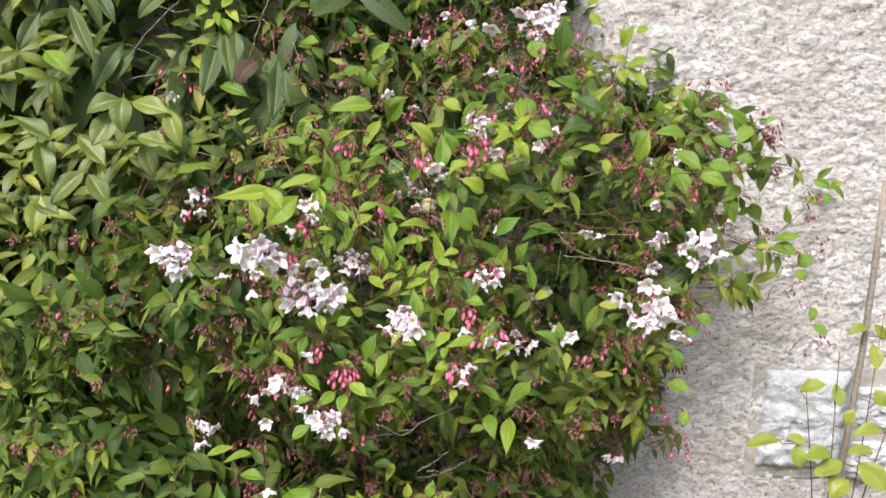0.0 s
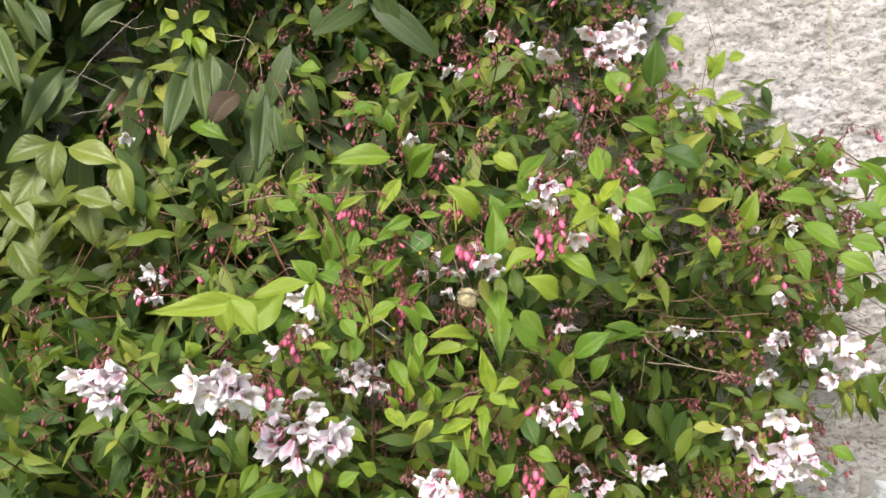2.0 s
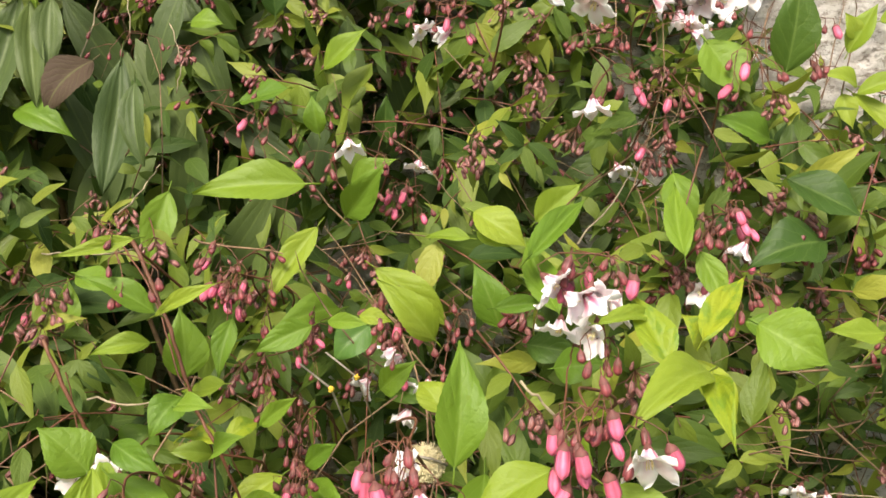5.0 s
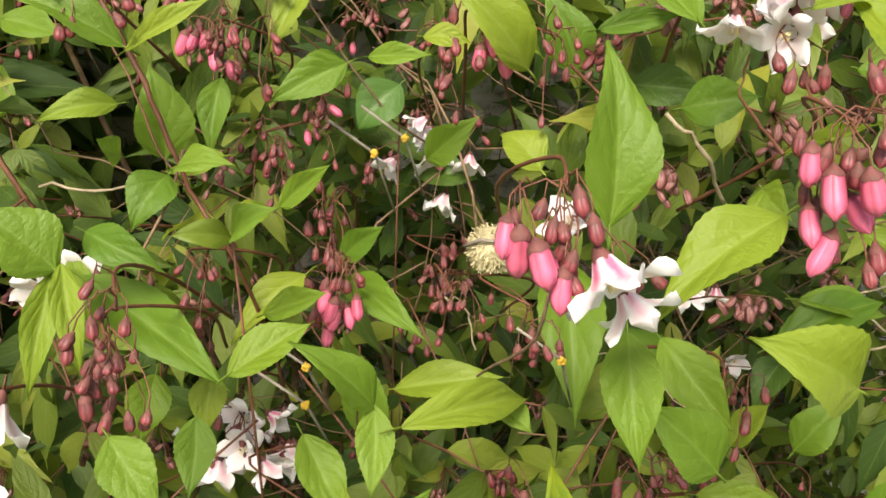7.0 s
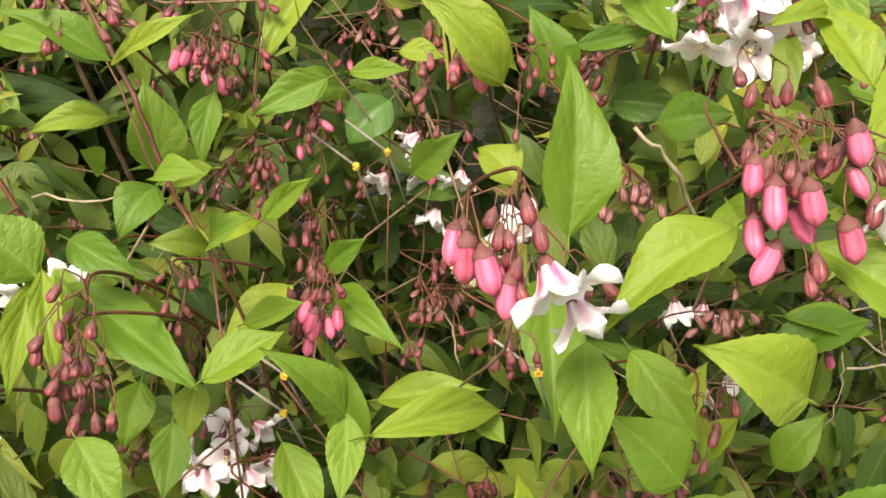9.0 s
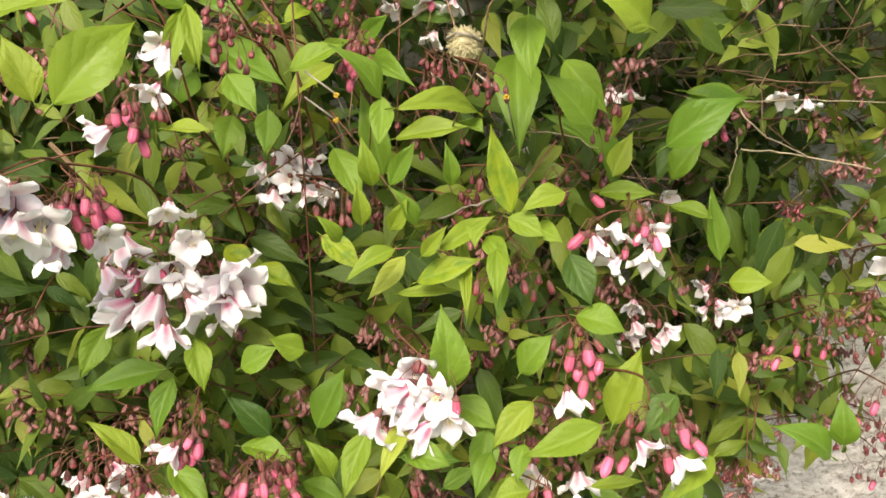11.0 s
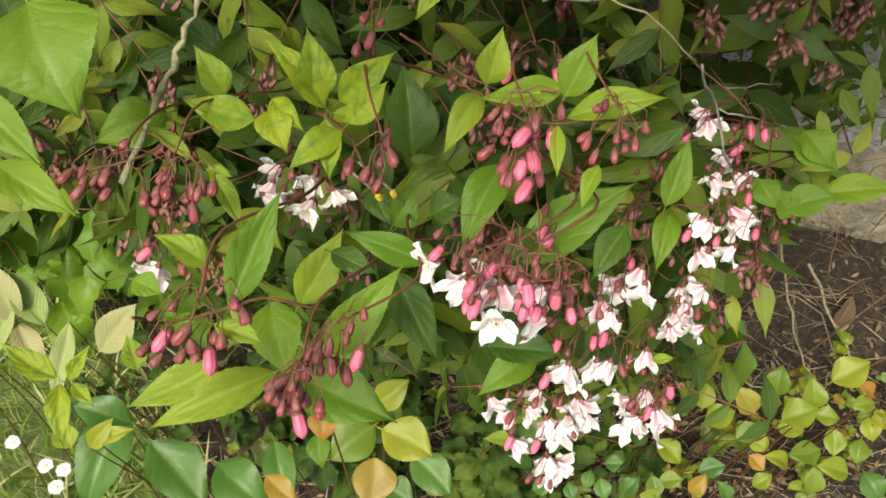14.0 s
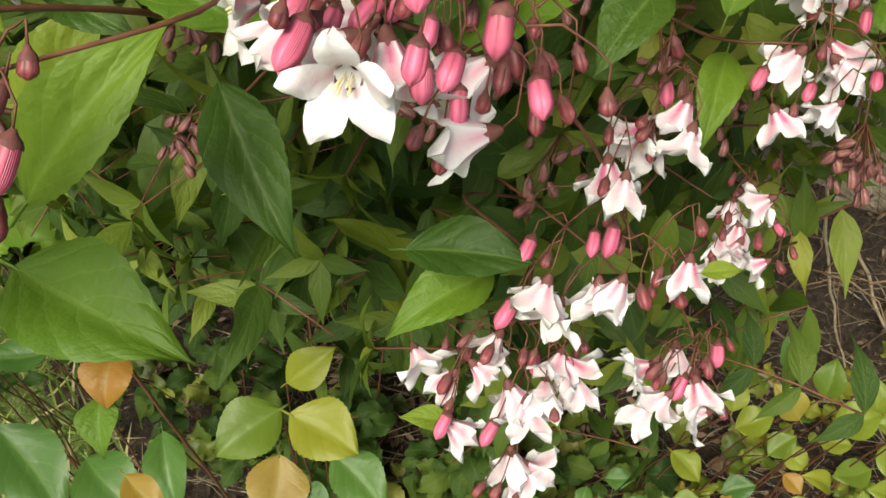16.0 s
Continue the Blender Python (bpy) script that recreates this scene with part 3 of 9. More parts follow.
def flowers(open_at=(), buds=(), dark_buds=(), size=1.0, facing=()):
    """One hanging cluster: its branched stalk, its flowers and its buds, each at its own place; facing: flowers whose opening looks a given way."""
    dark_buds = [np.array(p) + d for p in dark_buds for d in ((np.zeros(3), rh.normal(0, 0.0045, 3)) if len(dark_buds) < 9 else (np.zeros(3),))]
    dark_buds += [np.array(p) + rh.normal(0, 0.0042, 3) + np.array((0, 0.007, 0.003)) for p in buds]
    if len(open_at) > 3 and size < 1.15:
        dark_buds += [np.array(p) + rh.normal(0, 0.005, 3) + np.array((0, 0.004, 0.006)) for p in open_at]
    places = [np.array(p) for p in (*open_at, *buds, *dark_buds, *(q[0] for q in facing))]
    if not places:
        return None
    centre = np.mean(places, axis=0)
    reach = max(0.012, max(np.linalg.norm(p - centre) for p in places))
    root = centre + np.array((0, 0.012, min(0.012, reach * 0.4)))
    open_at = [np.array(p) for p in open_at]
    for k in range(int(0.3 * len(open_at)) if len(open_at) > 2 else 0):
        i, j = rh.choice(len(open_at), 2, replace=False)
        if np.linalg.norm(open_at[i] - open_at[j]) < 0.04:
            open_at.append((open_at[i] + open_at[j]) / 2 + rh.normal(0, 0.003, 3) + np.array((0, 0.005, 0)))
    lines = Lines()
    pieces = []
    for p, axis, s in facing:
        axis = unit(axis)
        KEEP.append(np.array(p))
        FLOWER_PLACES.append(np.array(p))
        pieces.append(("flower", FLOWERS[int(rh.choice((0, 1, 3, 5)))], np.array(p) - axis * 0.0085 * s, axis, s))
    for kind, group in (("flower", open_at), ("bud", buds), ("dark_bud", dark_buds)):
        for p in group:
            p = np.array(p)
            KEEP.append(p)
            if kind == "flower":
                FLOWER_PLACES.append(p)
            radial = (p - centre) / reach
            if kind == "flower":
                lean = np.array((0, -0.9, -0.15)) if rh.rand() < (0.5 if size > 1.1 else 0.3 if p[2] > 1.0 else 0.12) else np.array((rh.normal(0, 0.6), -0.5, -0.7))
                axis = unit(lean + 0.5 * radial * (1, 0.3, 0.8) + rh.normal(0, 0.26, 3))
                s = size * (rh.uniform(0.80, 1.0) if size > 1.1 else rh.uniform(0.72, 0.92))
                mesh, top = FLOWERS[rh.randint(len(FLOWERS))], p - axis * 0.0085 * s
            else:
                axis = unit(np.array((0, -0.8, -0.5) if p[2] < 1.0 else (0, -0.4, -0.8)) + 0.5 * radial * (1, 0.5, 0.4) + rh.normal(0, 0.2, 3))
                s = min(size, 1.0) * rh.uniform(0.78, 1.08)
                mesh = (BUDS if kind == "bud" else DARK_BUDS)[rh.randint(4)]
                top = p - axis * (0.007 if kind == "bud" else 0.005) * s
            pieces.append((kind, mesh, top, axis, s))
    nodes = [root]
    for top, axis in sorted(((q[2], q[3]) for q in pieces), key=lambda q: np.linalg.norm(q[0] - root)):
        knee = top - axis * 0.0025 + np.array((0, 0.001, 0.002))
        node = min(nodes, key=lambda q: np.linalg.norm(q - knee) + (0.02 if q[2] < knee[2] else 0))
        fork = knee + unit(node - knee) * min(0.004, 0.5 * np.linalg.norm(node - knee)) + np.array((0, 0.002, 0.0005))
        lines.add([top, knee, fork, (fork + node) / 2 + np.array((0, 0.0015, 0.001)), node], [0.00026, 0.00023, 0.00024, 0.0003, 0.00034])
        nodes.append(fork)
    sway = rh.normal(0, 0.012, 2)
    tail = curve_points([root, root + np.array((sway[0], 0.03, -0.004)), root + np.array((sway[1], 0.07, -0.03)), root + np.array((0.0, 0.12, -0.08))], 5)
    lines.add(tail, [0.0005 + 0.00003 * i for i in range(len(tail))])
    stalk = held(mesh_object("flower_stalk", lines.v, lines.f, MAT["red"]), shrub, SHRUB_BASE)
    for kind, mesh, top, axis, s in pieces:
        ob = new(kind, mesh)
        ob.parent = stalk
        ob.matrix_basis = Matrix.Translation(top) @ turned(axis, rh.uniform(0, 6.28)) @ Matrix.Diagonal((s, s, s, 1))
    return stalk


def raceme(place, n_open, n_buds, n_dark, size=1.0):
    """A cluster whose flowers and buds are strewn round a place."""
    n_buds, n_dark = n_buds // 2, n_dark + n_buds - n_buds // 2 + 2
    spots, need = [], n_open + n_buds + n_dark
    size = size * (1.1 if n_open < 4 else 1.25)
    r = 0.010 + 0.0036 * need ** 0.75 * size
    for _ in range(4000):
        if len(spots) == need:
            break
        q = np.array(place) + rh.uniform(-1, 1, 3) * (r * 1.2, r * 0.7, r * 0.85)
        gap = 0.011 if len(spots) < n_open else 0.0055
        if all(np.linalg.norm(q - o) > gap for o in spots):
            spots.append(q)
    return flowers(spots[:n_open], spots[n_open:n_open + n_buds], spots[n_open + n_buds:], size)


# ---- leaves that stand out singly ----
def single_leaf_mesh(name, mat, arch, seed, peak=0.38, point=1.3, rows=28, cols=8, fold=0.20, teeth=0.02):
    """A leaf of length and width 1 from its stalk's end along +y, arched, quilted between its veins, with a toothed edge and a short stalk."""
    rng = np.random.RandomState(seed)
    vs, fs, uvs = [], [], []
    ph, sway, twist = rng.uniform(0, 6.28), rng.uniform(-0.07, 0.07), rng.uniform(-0.25, 0.25)
    for i in range(rows + 1):
        t = i / rows
        up = (t / peak) if t < peak else (1 - t) / (1 - peak)
        w = 0.5 * math.sin(min(up, 1.0) * math.pi / 2) ** (0.75 if t < peak else point)
        w = max(w, 0.012)
        for j in range(cols + 1):
            s = 2 * j / cols - 1
            a = abs(s)
            edge = 1 + (teeth * (1 if i % 2 else -1) if a > 0.99 and 0 < i < rows else 0)
            quilt = 0.010 * abs(math.sin(5 * math.pi * (t - 0.4 * a))) * math.sqrt(a * (1 - 0.8 * a)) * min(1.0, w * 4)
            z = arch * 4 * t * (1 - t) - 0.5 * max(0.0, t - 0.66) ** 2 + a * w * fold * 2 * (1 - 0.45 * a) + 0.04 * math.sin(t * 9 + ph + (2 if s > 0 else 0)) * s * s + twist * s * w * (t - 0.4) + quilt
            vs.append((s * w * edge + sway * math.sin(math.pi * t), t, z))
            uvs.append((s * 0.5 + 0.5, t))
    for i in range(rows):
        for j in range(cols):
            a = i * (cols + 1) + j
            fs.append((a, a + 1, a + cols + 2, a + cols + 1))
    v, f = tube([(0, -0.13, -0.03), (0, -0.05, 0.0), (0, 0.06, 0.005)], [0.02, 0.022, 0.012], 4)
    n = len(vs)
    vs += [tuple(q) for q in v]
    uvs += [(0.5, 0.0)] * len(v)
    fs += [tuple(i + n for i in q) for q in f]
    ob = mesh_object(name, vs, fs, mat, uvs)
    me = ob.data
    bpy.data.objects.remove(ob)
    return me


LEAF_SHAPE = dict(v=(0.52, 0.85), e=(0.5, 1.0), r=(0.44, 0.92), o=(0.44, 0.95), b=(0.42, 0.85), k=(0.5, 1.0), q=(0.45, 0.8), n=(0.45, 0.9))
LEAF_MESH = {tone: [single_leaf_mesh("leaf", MAT[tone], a, k, *LEAF_SHAPE.get(tone, (0.38, 1.3))) for k, a in enumerate((0.05, 0.12, -0.06, 0.18))] for tone in "gydpsverobknq"}

EVERGREEN_BASE, RIBBED_BASE, ROSE_BASE, WITHERED_BASE = (-0.7, 1.65, 0.0), (-0.4, 1.75, 0.0), (-0.1, 1.35, 0.0), (-0.3, 1.3, 0.0)
evergreen = thing("evergreen_shrub", EVERGREEN_BASE, "bushy evergreen shrub with glossy pointed green leaves", "shrub")
ribbed = thing("ribbed_leaf_shrub", RIBBED_BASE, "dark evergreen shrub with long ribbed hanging leaves", "shrub")
rose = thing("rose_bush", ROSE_BASE, "low leafy rose with rounded yellow and bronze leaves", "plant")
shoot = thing("rose_shoot", (0.85, 1.7, 0.0), "upright rose shoot with pale yellow-green leaves", "plant")
withered = thing("withered_plant", WITHERED_BASE, "withered pale pink leaves of a dying plant", "plant")
OWNER = {**{t: (shrub, SHRUB_BASE) for t in "gydps"}, **{t: (ribbed, RIBBED_BASE) for t in "vn"}, "e": (evergreen, EVERGREEN_BASE), **{t: (rose, ROSE_BASE) for t in "rob"}, "k": (withered, WITHERED_BASE), "q": (shoot, (0.85, 1.7, 0.0))}
STALKED = []
LEAF_LABEL = dict(s="yellowing leaf with green veins", n="dry brown dead leaf", o="bronze young leaf", b="dark blue-green leaf", p="pale yellow leaf")


def leaf_at(base, tip, width, tone, normal):
    """A leaf from base to tip, its upper side along normal."""
    b, t = np.array(base), np.array(tip)
    length = np.linalg.norm(t - b)
    y = (t - b) / length
    z = unit(np.array(normal) + rh.normal(0, 0.12, 3))
    z = unit(z - y * np.dot(z, y))
    x = np.cross(y, z)
    ob = new("leaf", LEAF_MESH[tone][rh.randint(4)])
    parent, place = OWNER[tone]
    held(ob, parent, place)
    m = Matrix.Identity(4)
    for i in range(3):
        m[i][0], m[i][1], m[i][2], m[i][3] = x[i] * width, y[i] * length, z[i] * (length + width) * 0.5, b[i]
    ob.matrix_basis = m
    if tone in LEAF_LABEL:
        tagged(ob, LEAF_LABEL[tone])
    if tone in "robkq":
        STALKED.append((b, parent, place))
    for s in (0.1, 0.4, 0.7, 1.0):
        KEEP.append(b + (t - b) * s)
    return ob


def stick(kind, radius, points):
    """A single stem or twig of the shrub through points; radius in millimetres."""
    pts = curve_points(points, 5)
    n = len(pts)
    rad = [radius * (0.00085 if kind == "lichen" else 0.00036 if kind == "red" else 0.00045) * (1.0 - 0.3 * i / n) * (rh.uniform(0.6, 1.5) if kind == "lichen" else rh.uniform(0.85, 1.2)) for i in range(n)]
    pts = [p + rh.normal(0, 0.0003 if kind == "red" else 0.0007, 3) for p in pts]
    v, f = tube(pts, rad, 6)
    ob = held(mesh_object("branch", v, f, MAT[kind]), shrub, SHRUB_BASE)
    for p in pts[::3]:
        KEEP.append(p)
    return tagged(ob, {"red": "red-brown young stem", "lichen": "lichen-covered old branch"}.get(kind, "dry bare twig"))


# ---- single leaves, flower clusters and stems, each in its place ----
leaf_at((0.025, 1.221, 1.382), (0.024, 1.245, 1.427), 0.021, 'g', (-0.024, -0.611, 0.791))
leaf_at((0.063, 1.201, 1.397), (0.03, 1.185, 1.376), 0.018, 'y', (-0.078, -0.551, 0.831))
leaf_at((0.08, 1.196, 1.395), (0.114, 1.18, 1.375), 0.018, 'y', (-0.193, -0.526, 0.828))
leaf_at((0.039, 1.361, 1.295), (0.04, 1.298, 1.25), 0.029, 'g', (-0.036, -0.52, 0.853))
leaf_at((0.12, 1.378, 1.195), (0.064, 1.38, 1.248), 0.030, 'g', (-0.093, -0.502, 0.86))
leaf_at((0.146, 1.364, 1.248), (0.208, 1.385, 1.263), 0.023, 'g', (-0.201, -0.509, 0.837))
leaf_at((0.11, 1.247, 1.42), (0.096, 1.278, 1.44), 0.017, 's', (-0.188, -0.638, 0.746))
leaf_at((0.123, 1.252, 1.431), (0.146, 1.285, 1.451), 0.014, 's', (-0.25, -0.638, 0.729))
leaf_at((0.125, 1.244, 1.421), (0.087, 1.199, 1.416), 0.019, 'y', (-0.212, -0.597, 0.774))
leaf_at((0.127, 1.244, 1.42), (0.126, 1.198, 1.411), 0.012, 's', (-0.252, -0.581, 0.774))
leaf_at((0.069, 1.314, 1.415), (0.052, 1.367, 1.438), 0.017, 'g', (-0.083, -0.677, 0.731))
leaf_at((0.053, 1.324, 1.439), (0.085, 1.377, 1.46), 0.015, 'g', (-0.099, -0.702, 0.706))
leaf_at((-0.022, 1.325, 1.428), (0.018, 1.326, 1.398), 0.018, 'y', (0.029, -0.662, 0.749))
leaf_at((0.043, 1.401, 1.37), (0.025, 1.407, 1.407), 0.023, 'g', (-0.03, -0.66, 0.751))
leaf_at((-0.074, 1.436, 1.415), (-0.1, 1.406, 1.372), 0.018, 'y', (0.144, -0.656, 0.74))
leaf_at((-0.088, 1.468, 1.434), (-0.159, 1.453, 1.428), 0.030, 'y', (0.188, -0.686, 0.703))
leaf_at((-0.065, 1.486, 1.408), (-0.036, 1.462, 1.452), 0.023, 'g', (0.088, -0.705, 0.704))
leaf_at((-0.068, 1.486, 1.341), (-0.107, 1.441, 1.338), 0.024, 'g', (0.126, -0.626, 0.77))
leaf_at((-0.148, 1.396, 1.324), (-0.152, 1.403, 1.368), 0.028, 'g', (0.221, -0.591, 0.776))
leaf_at((-0.2, 1.52, 1.41), (-0.21, 1.496, 1.356), 0.025, 'g', (0.255, -0.638, 0.727))
leaf_at((-0.151, 1.291, 1.321), (-0.089, 1.244, 1.308), 0.022, 'g', (0.217, -0.495, 0.841))
leaf_at((-0.086, 1.236, 1.319), (-0.06, 1.251, 1.331), 0.016, 'y', (0.154, -0.502, 0.851))
leaf_at((-0.04, 1.24, 1.304), (-0.065, 1.234, 1.334), 0.015, 'g', (0.12, -0.495, 0.861))
leaf_at((-0.059, 1.342, 1.294), (-0.023, 1.298, 1.291), 0.016, 'g', (0.081, -0.53, 0.844))
leaf_at((-0.031, 1.234, 1.301), (0.016, 1.272, 1.285), 0.016, 'y', (0.035, -0.487, 0.873))
leaf_at((0.138, 1.369, 1.431), (0.139, 1.425, 1.46), 0.016, 'g', (-0.197, -0.687, 0.699))
leaf_at((0.021, 1.464, 1.405), (-0.01, 1.479, 1.4), 0.011, 'y', (0.011, -0.688, 0.726))
leaf_at((-0.286, 1.518, 1.295), (-0.287, 1.532, 1.334), 0.019, 'g', (0.305, -0.574, 0.759))
leaf_at((-0.109, 1.339, 1.315), (-0.141, 1.353, 1.305), 0.013, 's', (0.195, -0.543, 0.817))
leaf_at((-0.106, 1.34, 1.316), (-0.092, 1.361, 1.319), 0.013, 's', (0.162, -0.559, 0.813))
leaf_at((-0.143, 1.256, 1.344), (-0.165, 1.256, 1.366), 0.024, 'g', (0.291, -0.51, 0.81))
leaf_at((-0.142, 1.258, 1.346), (-0.132, 1.235, 1.316), 0.010, 'y', (0.257, -0.487, 0.835))
leaf_at((-0.145, 1.257, 1.343), (-0.149, 1.232, 1.31), 0.011, 'y', (0.27, -0.477, 0.836))
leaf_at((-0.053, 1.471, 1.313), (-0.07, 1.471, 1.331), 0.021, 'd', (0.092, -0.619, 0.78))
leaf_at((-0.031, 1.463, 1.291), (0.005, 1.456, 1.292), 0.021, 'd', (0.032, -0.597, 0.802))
leaf_at((0.027, 1.326, 1.45), (0.045, 1.319, 1.445), 0.010, 'y', (-0.043, -0.699, 0.714))
leaf_at((0.016, 1.299, 1.365), (0.002, 1.314, 1.373), 0.017, 'y', (0.008, -0.605, 0.796))
leaf_at((-0.145, 1.328, 1.435), (-0.182, 1.313, 1.428), 0.009, 'y', (0.306, -0.62, 0.722))
leaf_at((-0.131, 1.313, 1.4), (-0.096, 1.313, 1.421), 0.009, 'y', (0.225, -0.624, 0.749))
leaf_at((-0.131, 1.314, 1.401), (-0.168, 1.31, 1.42), 0.014, 'g', (0.281, -0.605, 0.745))
leaf_at((-0.109, 1.352, 1.345), (-0.14, 1.365, 1.332), 0.013, 'y', (0.2, -0.574, 0.794))
leaf_at((0.157, 1.373, 1.269), (0.211, 1.382, 1.255), 0.018, 'g', (-0.21, -0.513, 0.832))
leaf_at((0.165, 1.387, 1.226), (0.145, 1.368, 1.204), 0.019, 'd', (-0.165, -0.486, 0.858))
leaf_at((-0.122, 1.411, 1.36), (-0.125, 1.388, 1.329), 0.015, 'g', (0.188, -0.598, 0.779))
leaf_at((-0.027, 1.306, 1.41), (-0.01, 1.303, 1.409), 0.009, 'y', (0.061, -0.649, 0.758))
leaf_at((0.073, 1.233, 1.4), (0.08, 1.201, 1.422), 0.006, 'y', (-0.146, -0.597, 0.788))
leaf_at((0.08, 1.253, 1.435), (0.109, 1.275, 1.431), 0.009, 'y', (-0.172, -0.647, 0.743))
leaf_at((0.153, 1.399, 1.425), (0.167, 1.379, 1.398), 0.016, 'g', (-0.221, -0.647, 0.73))
leaf_at((0.03, 1.211, 1.254), (0.017, 1.223, 1.298), 0.015, 's', (-0.047, -0.603, 0.796))
leaf_at((-0.002, 1.12, 1.208), (-0.006, 1.131, 1.247), 0.019, 'g', (-0.008, -0.507, 0.862))
leaf_at((0.073, 1.129, 1.183), (0.035, 1.114, 1.176), 0.017, 'y', (-0.089, -0.456, 0.885))
leaf_at((0.087, 1.163, 1.155), (0.099, 1.175, 1.198), 0.020, 'y', (-0.133, -0.481, 0.866))
leaf_at((-0.074, 1.191, 1.123), (-0.058, 1.201, 1.16), 0.020, 'g', (0.069, -0.477, 0.876))
leaf_at((-0.043, 1.168, 1.142), (-0.054, 1.144, 1.116), 0.015, 'y', (0.049, -0.442, 0.896))
leaf_at((-0.159, 1.194, 1.159), (-0.198, 1.18, 1.154), 0.017, 'g', (0.202, -0.464, 0.863))
leaf_at((-0.154, 1.195, 1.153), (-0.16, 1.172, 1.128), 0.014, 'g', (0.175, -0.455, 0.873))
leaf_at((-0.192, 1.21, 1.176), (-0.204, 1.19, 1.154), 0.016, 'g', (0.222, -0.473, 0.853))
leaf_at((-0.167, 1.163, 1.118), (-0.193, 1.167, 1.144), 0.014, 'y', (0.202, -0.431, 0.88))
leaf_at((-0.114, 1.175, 1.122), (-0.083, 1.166, 1.122), 0.015, 'g', (0.106, -0.442, 0.891))
leaf_at((-0.134, 1.304, 1.268), (-0.138, 1.285, 1.247), 0.018, 'g', (0.154, -0.602, 0.783))
leaf_at((-0.11, 1.304, 1.269), (-0.112, 1.287, 1.25), 0.015, 'y', (0.125, -0.609, 0.784))
leaf_at((-0.079, 1.361, 1.284), (-0.111, 1.337, 1.261), 0.018, 'y', (0.099, -0.637, 0.764))
leaf_at((-0.037, 1.322, 1.249), (0.013, 1.316, 1.262), 0.018, 'y', (0.003, -0.623, 0.782))
leaf_at((-0.044, 1.31, 1.228), (-0.059, 1.323, 1.28), 0.019, 'g', (0.051, -0.619, 0.784))
leaf_at((-0.071, 1.279, 1.259), (-0.052, 1.256, 1.235), 0.018, 'g', (0.067, -0.596, 0.8))
leaf_at((0.024, 1.164, 1.275), (0.041, 1.156, 1.27), 0.013, 'y', (-0.066, -0.572, 0.817))
leaf_at((-0.025, 1.192, 1.237), (-0.043, 1.175, 1.221), 0.011, 'p', (0.036, -0.545, 0.838))
leaf_at((-0.018, 1.175, 1.232), (0.015, 1.174, 1.248), 0.013, 's', (-0.011, -0.551, 0.835))
leaf_at((-0.071, 1.219, 1.233), (-0.048, 1.205, 1.22), 0.014, 's', (0.068, -0.555, 0.829))
leaf_at((-0.115, 1.25, 1.195), (-0.089, 1.237, 1.188), 0.015, 's', (0.112, -0.537, 0.836))
leaf_at((-0.133, 1.254, 1.205), (-0.115, 1.243, 1.195), 0.015, 's', (0.138, -0.543, 0.829))
leaf_at((0.085, 1.27, 1.24), (0.119, 1.262, 1.244), 0.013, 'y', (-0.139, -0.583, 0.801))
leaf_at((0.127, 1.261, 1.237), (0.151, 1.251, 1.234), 0.011, 'y', (-0.183, -0.565, 0.804))
leaf_at((0.157, 1.247, 1.209), (0.148, 1.258, 1.251), 0.014, 'g', (-0.198, -0.556, 0.807))
leaf_at((-0.134, 1.18, 1.191), (-0.126, 1.16, 1.17), 0.014, 'y', (0.157, -0.481, 0.862))
leaf_at((-0.109, 1.171, 1.179), (-0.089, 1.173, 1.192), 0.015, 'g', (0.118, -0.493, 0.862))
leaf_at((0.041, 1.145, 1.183), (0.021, 1.128, 1.167), 0.015, 'y', (-0.055, -0.465, 0.884))
leaf_at((0.001, 1.145, 1.183), (0.024, 1.133, 1.175), 0.016, 'g', (-0.029, -0.471, 0.881))
leaf_at((0.019, 1.139, 1.171), (0.013, 1.119, 1.15), 0.015, 'g', (-0.034, -0.448, 0.893))
leaf_at((0.176, 1.11, 1.184), (0.146, 1.112, 1.2), 0.015, 'g', (-0.237, -0.434, 0.869))
leaf_at((0.181, 1.112, 1.189), (0.177, 1.119, 1.213), 0.013, 'g', (-0.26, -0.439, 0.86))
leaf_at((0.114, 1.37, 1.206), (0.126, 1.378, 1.237), 0.017, 'y', (-0.136, -0.603, 0.786))
leaf_at((-0.136, 1.181, 1.307), (-0.111, 1.175, 1.309), 0.009, 'y', (0.181, -0.6, 0.779))
leaf_at((-0.108, 1.193, 1.33), (-0.092, 1.179, 1.316), 0.015, 'g', (0.147, -0.625, 0.767))
leaf_at((-0.151, 1.292, 1.302), (-0.157, 1.299, 1.329), 0.014, 'y', (0.187, -0.641, 0.744))
leaf_at((-0.208, 1.23, 1.299), (-0.171, 1.264, 1.335), 0.032, 'y', (0.247, -0.614, 0.75))
leaf_at((-0.223, 1.241, 1.296), (-0.237, 1.249, 1.329), 0.020, 'y', (0.293, -0.593, 0.75))
leaf_at((-0.028, 1.183, 1.22), (0.005, 1.177, 1.227), 0.007, 'y', (0.003, -0.538, 0.843))
leaf_at((0.004, 1.187, 1.252), (0.007, 1.158, 1.22), 0.007, 'y', (-0.021, -0.546, 0.838))
leaf_at((0.024, 1.177, 1.239), (0.022, 1.16, 1.22), 0.008, 'g', (-0.047, -0.536, 0.843))
leaf_at((0.05, 1.17, 1.286), (0.029, 1.161, 1.28), 0.012, 'y', (-0.077, -0.585, 0.807))
leaf_at((0.104, 1.123, 1.207), (0.088, 1.11, 1.194), 0.013, 'd', (-0.153, -0.463, 0.873))
